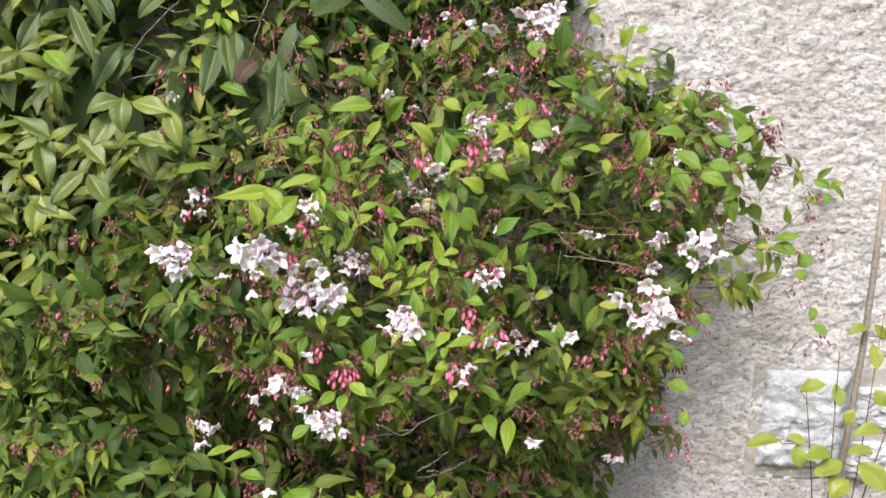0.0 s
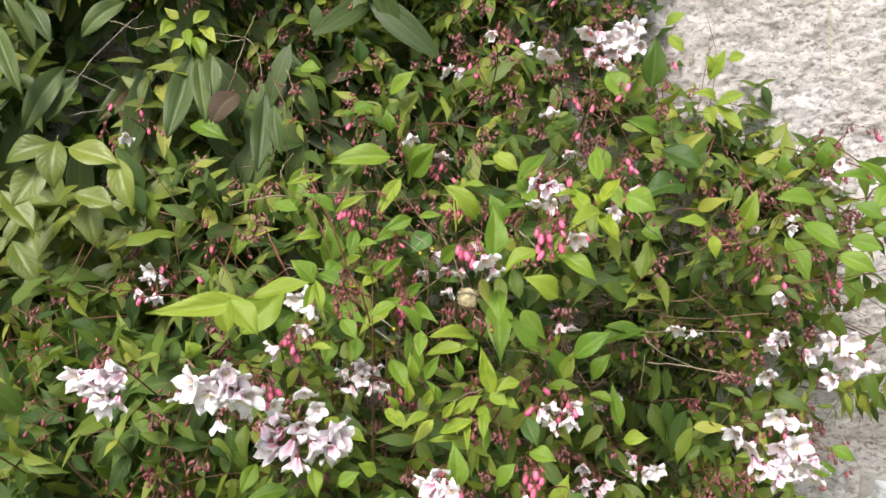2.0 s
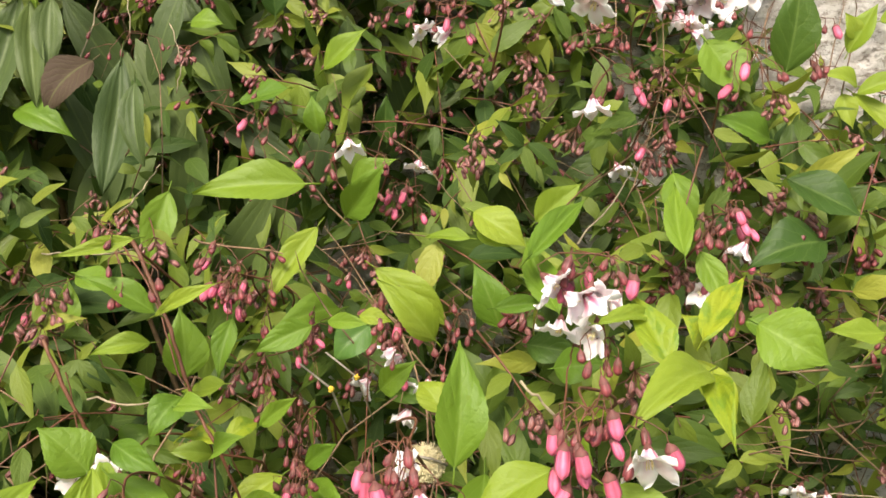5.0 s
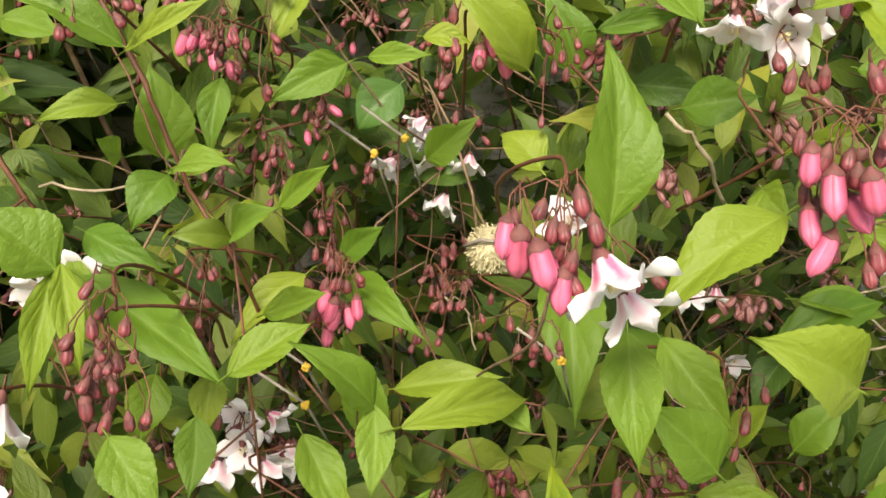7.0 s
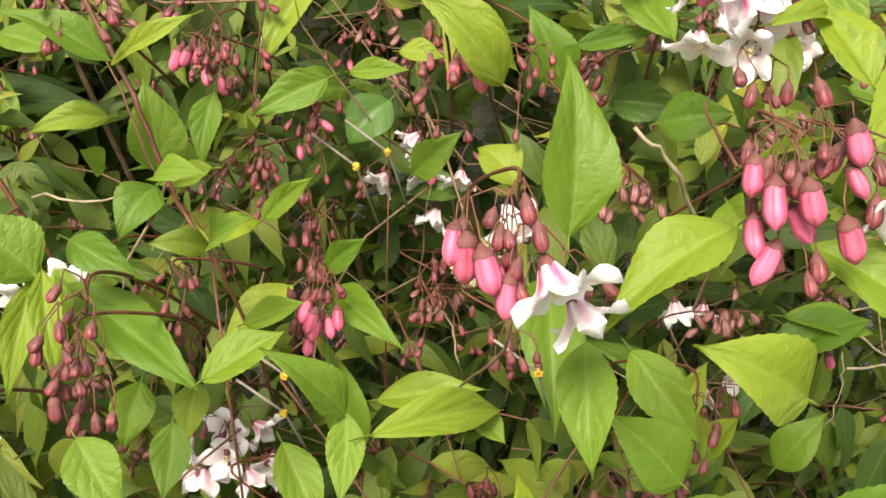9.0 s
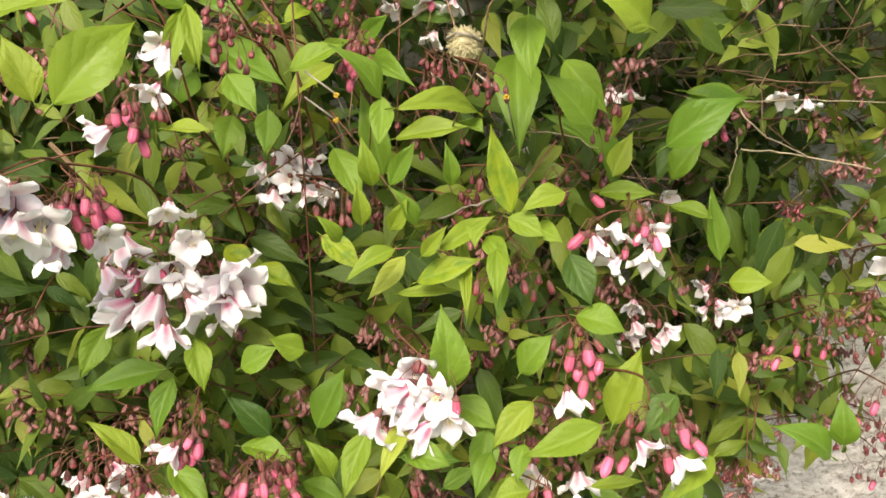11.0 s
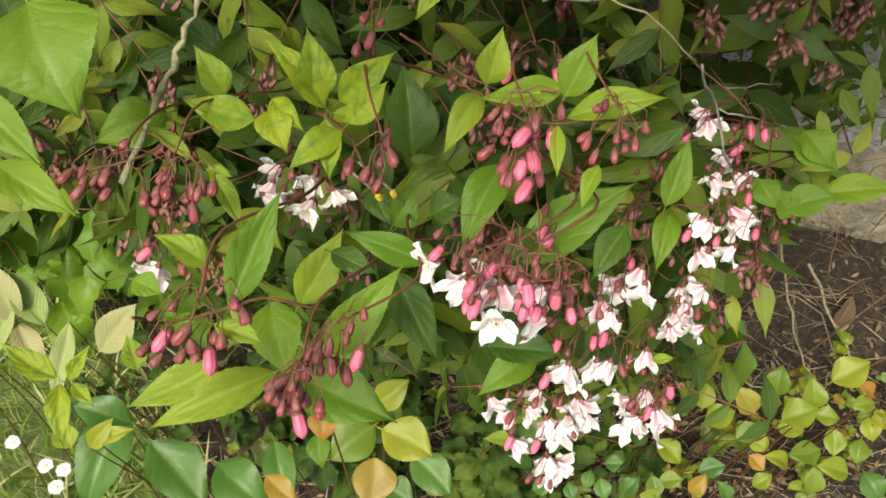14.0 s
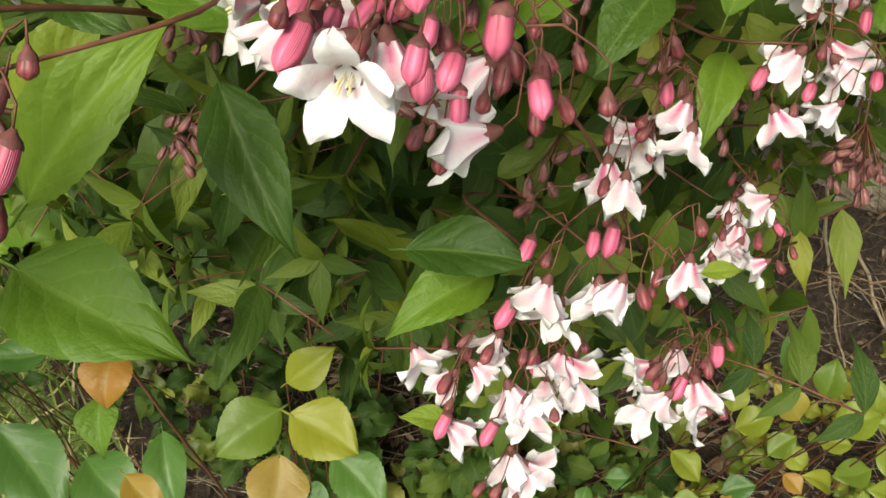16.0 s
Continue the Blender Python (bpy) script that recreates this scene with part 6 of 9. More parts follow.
leaf_at((-0.124, 1.206, 0.871), (-0.137, 1.212, 0.89), 0.013, 'y', (0.248, -0.466, 0.849))
leaf_at((0.147, 1.262, 1.436), (0.174, 1.247, 1.426), 0.028, 'g', (-0.182, -0.815, 0.55))
leaf_at((0.08, 1.178, 1.362), (0.049, 1.171, 1.381), 0.021, 'y', (-0.112, -0.764, 0.636))
flowers(facing=[((0.0165, 1.174, 1.393), (0.38, -0.62, -0.6), 0.95), ((0.0244, 1.184, 1.380), (0.5, -0.35, -0.75), 0.75), ((0.0086, 1.190, 1.399), (-0.2, -0.1, 0.3), 0.55)], buds=[(-0.0074, 1.178, 1.399), (-0.0038, 1.178, 1.3954), (0.0016, 1.172, 1.395), (0.005, 1.172, 1.389), (0.0035, 1.176, 1.391)], dark_buds=[(0.0062, 1.178, 1.3994), (0.0076, 1.178, 1.392), (0.0126, 1.178, 1.4015), (0.0261, 1.186, 1.3825)])
flowers(facing=[((0.093, 1.184, 1.412), (0.05, -0.72, -0.5), 0.82)], buds=[(0.06, 1.187, 1.413), (0.063, 1.18, 1.41), (0.061, 1.183, 1.401), (0.063, 1.179, 1.396), (0.07, 1.176, 1.412), (0.071, 1.182, 1.405), (0.081, 1.185, 1.422), (0.082, 1.184, 1.415), (0.081, 1.177, 1.403), (0.104, 1.188, 1.41)], dark_buds=[(0.074, 1.186, 1.418), (0.073, 1.173, 1.398), (0.067, 1.186, 1.415), (0.067, 1.181, 1.394)])
flowers(open_at=[(0.062, 1.269, 1.445), (0.071, 1.265, 1.44), (0.079, 1.267, 1.438), (0.089, 1.276, 1.435), (0.066, 1.271, 1.424), (0.08, 1.266, 1.424)], buds=[(0.067, 1.276, 1.438), (0.078, 1.278, 1.444), (0.095, 1.27, 1.443)], dark_buds=[(0.075, 1.253, 1.417), (0.086, 1.263, 1.416), (0.091, 1.259, 1.411)])
flowers(open_at=[(0.11, 1.393, 1.259), (0.123, 1.391, 1.259)], buds=[], dark_buds=[])
flowers(open_at=[(-0.168, 1.293, 1.313), (-0.154, 1.297, 1.319)], buds=[], dark_buds=[(-0.146, 1.293, 1.317), (-0.135, 1.293, 1.315)])
flowers(open_at=[], buds=[(-0.008, 1.301, 1.402), (0.002, 1.308, 1.4), (-0.003, 1.305, 1.406)], dark_buds=[(-0.019, 1.298, 1.403), (-0.016, 1.3, 1.407), (-0.006, 1.306, 1.413)])
flowers(open_at=[], buds=[(-0.064, 1.301, 1.305), (-0.06, 1.298, 1.299), (-0.051, 1.304, 1.3), (-0.061, 1.298, 1.302)], dark_buds=[(-0.055, 1.307, 1.307), (-0.058, 1.306, 1.309)])
flowers(open_at=[], buds=[(-0.136, 1.415, 1.373), (-0.13, 1.416, 1.374), (-0.117, 1.417, 1.377), (-0.125, 1.412, 1.366), (-0.116, 1.406, 1.364)], dark_buds=[(-0.125, 1.414, 1.371), (-0.114, 1.405, 1.362)])
flowers(open_at=[(-0.046, 1.459, 1.297), (-0.029, 1.465, 1.32), (-0.023, 1.459, 1.301), (-0.002, 1.454, 1.302)], buds=[(-0.018, 1.455, 1.299)], dark_buds=[(-0.06, 1.46, 1.285), (0, 1.464, 1.319)])
flowers(open_at=[(-0.016, 1.454, 1.278)], buds=[], dark_buds=[])
flowers(open_at=[], buds=[], dark_buds=[(-0.17, 1.323, 1.43), (-0.164, 1.324, 1.431), (-0.157, 1.32, 1.431), (-0.163, 1.324, 1.436), (-0.151, 1.309, 1.421), (-0.149, 1.303, 1.406), (-0.146, 1.306, 1.408), (-0.126, 1.309, 1.415), (-0.128, 1.306, 1.41)])
flowers(open_at=[], buds=[(-0.073, 1.551, 1.334)], dark_buds=[(-0.075, 1.549, 1.352), (-0.068, 1.556, 1.353), (-0.059, 1.549, 1.349), (-0.052, 1.56, 1.344), (-0.062, 1.559, 1.354), (-0.081, 1.549, 1.336)])
flowers(open_at=[], buds=[(-0.071, 1.434, 1.336), (-0.087, 1.438, 1.319)], dark_buds=[(-0.094, 1.441, 1.332), (-0.08, 1.441, 1.334), (-0.081, 1.433, 1.327), (-0.078, 1.446, 1.341), (-0.072, 1.43, 1.307)])
flowers(open_at=[], buds=[], dark_buds=[(-0.125, 1.423, 1.311), (-0.12, 1.43, 1.315), (-0.112, 1.424, 1.314), (-0.107, 1.424, 1.324), (-0.111, 1.428, 1.327), (-0.101, 1.417, 1.315), (-0.105, 1.414, 1.308), (-0.116, 1.422, 1.306), (-0.13, 1.421, 1.301), (-0.099, 1.43, 1.313), (-0.094, 1.43, 1.317)])
flowers(open_at=[], buds=[], dark_buds=[(-0.111, 1.203, 1.343), (-0.105, 1.195, 1.342), (-0.112, 1.2, 1.338), (-0.112, 1.204, 1.329), (-0.117, 1.206, 1.34), (-0.106, 1.203, 1.344), (-0.11, 1.196, 1.33), (-0.113, 1.195, 1.336), (-0.115, 1.196, 1.341)])
flowers(open_at=[], buds=[], dark_buds=[(-0.067, 1.333, 1.321), (-0.064, 1.342, 1.31), (-0.071, 1.336, 1.306), (-0.065, 1.336, 1.325), (-0.061, 1.333, 1.306)])
flowers(open_at=[], buds=[], dark_buds=[(0.003, 1.448, 1.249), (0.009, 1.431, 1.202), (-0.03, 1.436, 1.196), (-0.032, 1.432, 1.19), (-0.038, 1.435, 1.204)])
flowers(open_at=[], buds=[(0.176, 1.394, 1.44), (0.173, 1.396, 1.445), (0.177, 1.407, 1.434), (0.183, 1.4, 1.435)], dark_buds=[(0.163, 1.396, 1.437), (0.157, 1.399, 1.43), (0.172, 1.41, 1.443), (0.162, 1.395, 1.429), (0.149, 1.389, 1.43)])
flowers(open_at=[], buds=[(-0.043, 1.537, 1.408), (-0.031, 1.528, 1.412), (-0.036, 1.524, 1.4), (-0.014, 1.53, 1.396)], dark_buds=[(-0.024, 1.538, 1.407), (-0.033, 1.527, 1.405), (-0.041, 1.521, 1.402), (-0.029, 1.541, 1.415)])
flowers(open_at=[(0.261, 1.99, 1.371)], buds=[], dark_buds=[])
flowers(open_at=[], buds=[(0.161, 1.406, 1.4), (0.17, 1.398, 1.403)], dark_buds=[(0.177, 1.401, 1.389), (0.189, 1.405, 1.39), (0.194, 1.404, 1.392), (0.197, 1.395, 1.387), (0.203, 1.405, 1.395), (0.18, 1.391, 1.387)])
flowers(open_at=[(-0.136, 1.191, 1.338), (-0.14, 1.185, 1.323), (-0.166, 1.182, 1.303)], buds=[(-0.155, 1.174, 1.312), (-0.154, 1.186, 1.31), (-0.15, 1.181, 1.304), (-0.146, 1.18, 1.296), (-0.149, 1.174, 1.304)], dark_buds=[(-0.135, 1.176, 1.314), (-0.146, 1.177, 1.316), (-0.142, 1.184, 1.309)])
flowers(open_at=[(-0.173, 1.206, 1.229), (-0.178, 1.194, 1.217), (-0.172, 1.184, 1.205), (-0.154, 1.182, 1.209), (-0.137, 1.196, 1.215), (-0.115, 1.199, 1.22), (-0.147, 1.173, 1.198), (-0.131, 1.181, 1.209), (-0.12, 1.193, 1.21), (-0.116, 1.189, 1.203), (-0.143, 1.191, 1.225)], buds=[(-0.149, 1.189, 1.222), (-0.164, 1.189, 1.217), (-0.174, 1.189, 1.211)], dark_buds=[], size=1.3)
flowers(open_at=[(-0.201, 1.157, 1.27), (-0.188, 1.161, 1.253), (-0.163, 1.159, 1.26)], buds=[(-0.19, 1.166, 1.264), (-0.181, 1.159, 1.271), (-0.181, 1.171, 1.267), (-0.174, 1.169, 1.27), (-0.166, 1.162, 1.272), (-0.166, 1.17, 1.267), (-0.159, 1.166, 1.268), (-0.188, 1.164, 1.259), (-0.187, 1.152, 1.264), (-0.168, 1.151, 1.262), (-0.177, 1.165, 1.263), (-0.165, 1.159, 1.267), (-0.21, 1.168, 1.277)], dark_buds=[(-0.19, 1.156, 1.266), (-0.184, 1.173, 1.271)])
flowers(open_at=[(0.075, 1.204, 1.24), (0.085, 1.204, 1.229), (0.1, 1.195, 1.238), (0.104, 1.207, 1.246)], buds=[(0.062, 1.198, 1.244), (0.091, 1.207, 1.232), (0.095, 1.204, 1.242), (0.105, 1.198, 1.244), (0.098, 1.201, 1.249)], dark_buds=[(0.094, 1.208, 1.247)])
flowers(open_at=[(-0.036, 1.103, 1.201), (-0.025, 1.112, 1.214), (-0.015, 1.119, 1.218), (-0.018, 1.111, 1.202), (-0.013, 1.108, 1.193), (-0.001, 1.111, 1.198), (-0.007, 1.113, 1.209)], buds=[(-0.006, 1.118, 1.21), (0.002, 1.108, 1.207), (-0.02, 1.113, 1.213), (-0.014, 1.119, 1.206)], dark_buds=[(-0.01, 1.113, 1.217)], size=1.15)
flowers(open_at=[(0.059, 1.144, 1.186)], buds=[(0.058, 1.152, 1.201), (0.063, 1.152, 1.194), (0.067, 1.15, 1.205), (0.072, 1.148, 1.201), (0.07, 1.152, 1.194), (0.065, 1.145, 1.191)], dark_buds=[(0.075, 1.15, 1.182), (0.072, 1.16, 1.198), (0.05, 1.16, 1.204)])
flowers(open_at=[(0.089, 1.107, 1.188), (0.105, 1.1, 1.185)], buds=[(0.069, 1.095, 1.186), (0.078, 1.1, 1.183), (0.099, 1.1, 1.184), (0.107, 1.108, 1.193), (0.112, 1.101, 1.194)], dark_buds=[(0.084, 1.106, 1.2), (0.099, 1.114, 1.196), (0.08, 1.107, 1.201)])
flowers(open_at=[(0.208, 1.41, 1.092), (0.211, 1.409, 1.072), (0.222, 1.4, 1.077), (0.235, 1.4, 1.081)], buds=[], dark_buds=[])
flowers(open_at=[(0.144, 1.374, 1.097), (0.147, 1.364, 1.083), (0.162, 1.359, 1.073), (0.169, 1.355, 1.085), (0.129, 1.356, 1.074)], buds=[], dark_buds=[(0.155, 1.358, 1.091), (0.162, 1.36, 1.086), (0.153, 1.364, 1.078)])
flowers(open_at=[(-0.121, 1.309, 1.231), (-0.103, 1.309, 1.224), (-0.09, 1.324, 1.229), (-0.084, 1.316, 1.215), (-0.092, 1.307, 1.215), (-0.115, 1.311, 1.212)], buds=[], dark_buds=[(-0.111, 1.315, 1.224), (-0.101, 1.308, 1.216), (-0.112, 1.311, 1.208)])
flowers(open_at=[(-0.14, 1.138, 1.15)], buds=[(-0.142, 1.145, 1.141), (-0.131, 1.138, 1.154), (-0.132, 1.144, 1.138), (-0.137, 1.141, 1.139), (-0.127, 1.141, 1.148)], dark_buds=[(-0.123, 1.148, 1.152), (-0.139, 1.146, 1.155)])
flowers(open_at=[], buds=[(-0.103, 1.166, 1.104), (-0.095, 1.159, 1.115), (-0.093, 1.16, 1.103), (-0.086, 1.166, 1.102)], dark_buds=[(-0.09, 1.17, 1.107)])
flowers(open_at=[], buds=[], dark_buds=[(-0.228, 1.187, 1.086), (-0.219, 1.181, 1.087), (-0.199, 1.159, 1.109), (-0.191, 1.154, 1.12), (-0.185, 1.149, 1.117), (-0.184, 1.159, 1.114), (-0.212, 1.175, 1.084), (-0.242, 1.202, 1.057), (-0.17, 1.165, 1.1), (-0.175, 1.163, 1.098), (-0.163, 1.161, 1.106)])
flowers(open_at=[(-0.127, 1.172, 1.252), (-0.141, 1.187, 1.261)], buds=[], dark_buds=[])
flowers(open_at=[(0.258, 1.46, 1.237), (0.278, 1.46, 1.233)], buds=[], dark_buds=[])
flowers(open_at=[], buds=[(0.185, 1.402, 1.222), (0.196, 1.394, 1.228)], dark_buds=[(0.166, 1.393, 1.205), (0.149, 1.386, 1.195)])
flowers(open_at=[], buds=[(0.086, 1.263, 1.236)], dark_buds=[(0.052, 1.266, 1.239), (0.059, 1.26, 1.244), (0.066, 1.269, 1.238), (0.066, 1.264, 1.248)])
flowers(open_at=[], buds=[], dark_buds=[(0.011, 1.278, 1.24), (0.015, 1.257, 1.246), (0.011, 1.171, 1.23), (0.014, 1.176, 1.221), (0.03, 1.179, 1.228), (0.037, 1.18, 1.226), (0.044, 1.185, 1.226), (0.057, 1.225, 1.199), (0.045, 1.206, 1.205)])
flowers(open_at=[], buds=[], dark_buds=[(-0.074, 1.255, 1.224), (-0.069, 1.257, 1.227), (-0.062, 1.238, 1.231), (-0.069, 1.241, 1.226), (-0.08, 1.261, 1.223), (-0.056, 1.226, 1.236)])
flowers(open_at=[], buds=[(-0.064, 1.304, 1.301), (-0.054, 1.303, 1.297), (-0.063, 1.301, 1.288)], dark_buds=[(-0.068, 1.297, 1.3)])
flowers(open_at=[], buds=[], dark_buds=[(-0.024, 1.432, 1.246), (-0.017, 1.423, 1.241), (-0.014, 1.432, 1.257), (-0.009, 1.428, 1.255), (-0.021, 1.422, 1.237)])
flowers(open_at=[], buds=[], dark_buds=[(0.012, 1.32, 1.283), (0.017, 1.294, 1.294), (0.023, 1.28, 1.297), (0.029, 1.295, 1.29), (0.019, 1.294, 1.287)])
flowers(open_at=[], buds=[(0.265, 1.392, 1.044), (0.262, 1.384, 1.035), (0.283, 1.382, 1.052)], dark_buds=[(0.301, 1.404, 1.067), (0.307, 1.395, 1.068), (0.319, 1.402, 1.069), (0.313, 1.394, 1.061), (0.327, 1.398, 1.067), (0.338, 1.395, 1.072)])
flowers(open_at=[(-0.128, 1.089, 1.083), (-0.124, 1.1, 1.084), (-0.117, 1.076, 1.079), (-0.11, 1.081, 1.078), (-0.11, 1.082, 1.068), (-0.098, 1.089, 1.09), (-0.092, 1.086, 1.069), (-0.124, 1.086, 1.078)], buds=[], dark_buds=[])
flowers(open_at=[], buds=[(-0.116, 1.136, 1.112), (-0.111, 1.139, 1.118), (-0.109, 1.137, 1.107), (-0.106, 1.139, 1.122), (-0.099, 1.141, 1.118), (-0.094, 1.137, 1.125), (-0.097, 1.135, 1.111), (-0.093, 1.136, 1.115), (-0.091, 1.154, 1.12), (-0.084, 1.151, 1.117), (-0.077, 1.138, 1.12), (-0.1, 1.13, 1.119), (-0.095, 1.126, 1.112), (-0.087, 1.135, 1.118)], dark_buds=[])
flowers(open_at=[(-0.203, 1.167, 1.084), (-0.191, 1.166, 1.086), (-0.178, 1.17, 1.087), (-0.167, 1.169, 1.086), (-0.16, 1.159, 1.085), (-0.153, 1.165, 1.081)], buds=[(-0.175, 1.178, 1.084)], dark_buds=[(-0.237, 1.175, 1.096), (-0.222, 1.174, 1.098), (-0.21, 1.174, 1.104), (-0.209, 1.19, 1.104), (-0.203, 1.179, 1.104), (-0.208, 1.175, 1.096), (-0.194, 1.179, 1.107), (-0.187, 1.18, 1.104), (-0.183, 1.176, 1.099), (-0.198, 1.172, 1.096), (-0.189, 1.171, 1.102), (-0.213, 1.165, 1.085), (-0.145, 1.158, 1.077)])
flowers(open_at=[(-0.332, 1.256, 0.95), (-0.322, 1.26, 0.952), (-0.34, 1.281, 0.975), (-0.311, 1.272, 0.97)], buds=[], dark_buds=[(-0.328, 1.266, 0.966), (-0.349, 1.283, 0.977), (-0.352, 1.28, 0.983), (-0.341, 1.28, 0.987), (-0.34, 1.292, 0.982), (-0.344, 1.265, 0.975)])
flowers(open_at=[(-0.202, 1.139, 0.948)], buds=[], dark_buds=[(-0.231, 1.126, 0.954), (-0.229, 1.135, 0.96), (-0.228, 1.142, 0.954), (-0.225, 1.125, 0.949), (-0.222, 1.134, 0.951), (-0.214, 1.131, 0.953), (-0.221, 1.128, 0.939), (-0.214, 1.13, 0.945)])
flowers(open_at=[(0.058, 1.116, 1.139), (0.057, 1.1, 1.132)], buds=[(0.05, 1.118, 1.145), (0.062, 1.109, 1.131), (0.045, 1.105, 1.135), (0.039, 1.111, 1.136), (0.043, 1.107, 1.139)], dark_buds=[])
flowers(open_at=[], buds=[(-0.083, 1.243, 0.974), (-0.082, 1.237, 0.967), (-0.097, 1.233, 0.962)], dark_buds=[(-0.104, 1.246, 0.976)])
flowers(open_at=[], buds=[], dark_buds=[(-0.017, 1.178, 1.086), (-0.012, 1.171, 1.087), (-0.015, 1.183, 1.088), (-0.042, 1.263, 0.938), (-0.034, 1.26, 0.938), (-0.072, 1.229, 0.904), (-0.068, 1.226, 0.897), (-0.072, 1.221, 0.894), (-0.065, 1.23, 0.903)])
flowers(open_at=[(-0.207, 1.115, 0.919)], buds=[], dark_buds=[(-0.238, 1.185, 0.989), (-0.23, 1.186, 0.987), (-0.222, 1.185, 0.988), (-0.213, 1.183, 0.989), (-0.255, 1.178, 0.988), (-0.258, 1.172, 0.991)])
flowers(open_at=[], buds=[], dark_buds=[(-0.17, 1.149, 0.866), (-0.163, 1.145, 0.864), (-0.161, 1.154, 0.861), (-0.137, 1.163, 0.86), (-0.136, 1.149, 0.864), (-0.151, 1.146, 0.866)])
flowers(open_at=[(0.16, 1.21, 0.994), (0.169, 1.216, 0.991)], buds=[], dark_buds=[])
flowers(open_at=[(-0.113, 1.221, 0.81), (-0.109, 1.204, 0.808), (-0.092, 1.206, 0.805), (-0.095, 1.222, 0.806), (-0.081, 1.218, 0.804)], buds=[], dark_buds=[(-0.113, 1.221, 0.804), (-0.105, 1.214, 0.796), (-0.1, 1.204, 0.801), (-0.094, 1.203, 0.795), (-0.09, 1.21, 0.803), (-0.085, 1.219, 0.807), (-0.098, 1.196, 0.795), (-0.1, 1.211, 0.794), (-0.108, 1.214, 0.803)], size=0.88)
flowers(open_at=[], buds=[(0, 1.184, 0.905), (0.005, 1.194, 0.901), (0.012, 1.195, 0.896), (0.003, 1.182, 0.889), (0.008, 1.182, 0.895), (0.006, 1.167, 0.896)], dark_buds=[(-0.012, 1.196, 0.901), (-0.009, 1.194, 0.897), (-0.005, 1.191, 0.899), (-0.004, 1.177, 0.895), (0, 1.173, 0.893)])
flowers(open_at=[], buds=[(-0.015, 1.291, 0.834), (0.011, 1.288, 0.842)], dark_buds=[])
flowers(open_at=[], buds=[], dark_buds=[(0.025, 1.195, 0.898), (0.028, 1.188, 0.899), (0.035, 1.19, 0.907), (0.04, 1.196, 0.897), (0.036, 1.189, 0.9), (0.039, 1.193, 0.908), (0.042, 1.191, 0.906), (0.046, 1.204, 0.901), (0.025, 1.199, 0.912), (0.028, 1.207, 0.906), (0.023, 1.197, 0.899)])
flowers(open_at=[(-0.01, 1.147, 0.859), (0.022, 1.149, 0.843), (-0.001, 1.157, 0.855), (0.007, 1.152, 0.853), (0.021, 1.159, 0.849), (-0.002, 1.143, 0.861)], buds=[(-0.022, 1.158, 0.86), (-0.006, 1.142, 0.864), (-0.005, 1.136, 0.863), (0.013, 1.152, 0.86), (0.02, 1.151, 0.847), (0.014, 1.146, 0.854), (0.0, 1.157, 0.857), (0.004, 1.162, 0.856), (0.017, 1.186, 0.851), (-0.003, 1.148, 0.861)], dark_buds=[(-0.008, 1.155, 0.858), (-0.014, 1.156, 0.856), (0.018, 1.164, 0.856), (0.026, 1.157, 0.85), (0.03, 1.162, 0.858), (0.033, 1.154, 0.855), (0.039, 1.152, 0.851), (0.034, 1.151, 0.848), (0.039, 1.163, 0.853), (0.021, 1.181, 0.849), (0.019, 1.143, 0.841), (0.014, 1.14, 0.847), (0.028, 1.16, 0.852), (0.035, 1.159, 0.853)], size=0.85, facing=[((0.007, 1.127, 0.871), (0.05, -0.8, 0.12), 0.68), ((-0.024, 1.158, 0.853), (-0.7, -0.5, -0.1), 0.75)])
flowers(open_at=[(0.057, 1.21, 0.795), (0.067, 1.212, 0.803), (0.07, 1.205, 0.8), (0.054, 1.199, 0.789), (0.058, 1.193, 0.791)], buds=[(0.063, 1.215, 0.805)], dark_buds=[(0.063, 1.203, 0.795), (0.058, 1.199, 0.804)], size=0.88)
flowers(open_at=[(0.114, 1.288, 0.693), (0.122, 1.284, 0.705), (0.112, 1.271, 0.688), (0.119, 1.282, 0.687), (0.112, 1.264, 0.683), (0.127, 1.267, 0.688)], buds=[(0.135, 1.284, 0.691)], dark_buds=[(0.14, 1.273, 0.68), (0.117, 1.292, 0.7), (0.111, 1.275, 0.7)], size=0.88)
flowers(open_at=[(0.108, 1.305, 0.795), (0.103, 1.283, 0.798), (0.116, 1.296, 0.793), (0.119, 1.283, 0.779), (0.102, 1.267, 0.785), (0.118, 1.262, 0.773), (0.105, 1.259, 0.768)], buds=[(0.109, 1.301, 0.807), (0.121, 1.283, 0.792), (0.093, 1.258, 0.781), (0.109, 1.26, 0.779), (0.128, 1.267, 0.783)], dark_buds=[(0.139, 1.27, 0.781), (0.145, 1.282, 0.78), (0.133, 1.285, 0.784), (0.098, 1.297, 0.793)], size=0.88)
flowers(open_at=[(0.016, 1.171, 0.719), (0.025, 1.169, 0.715), (0.035, 1.169, 0.726), (0.046, 1.168, 0.717), (0.054, 1.167, 0.726), (0.061, 1.179, 0.724), (0.032, 1.158, 0.706), (0.064, 1.174, 0.721), (0.051, 1.163, 0.718)], buds=[(0.027, 1.153, 0.714), (0.041, 1.156, 0.712), (0.05, 1.18, 0.718)], dark_buds=[(0.029, 1.178, 0.717), (0.039, 1.179, 0.721)], size=0.88)
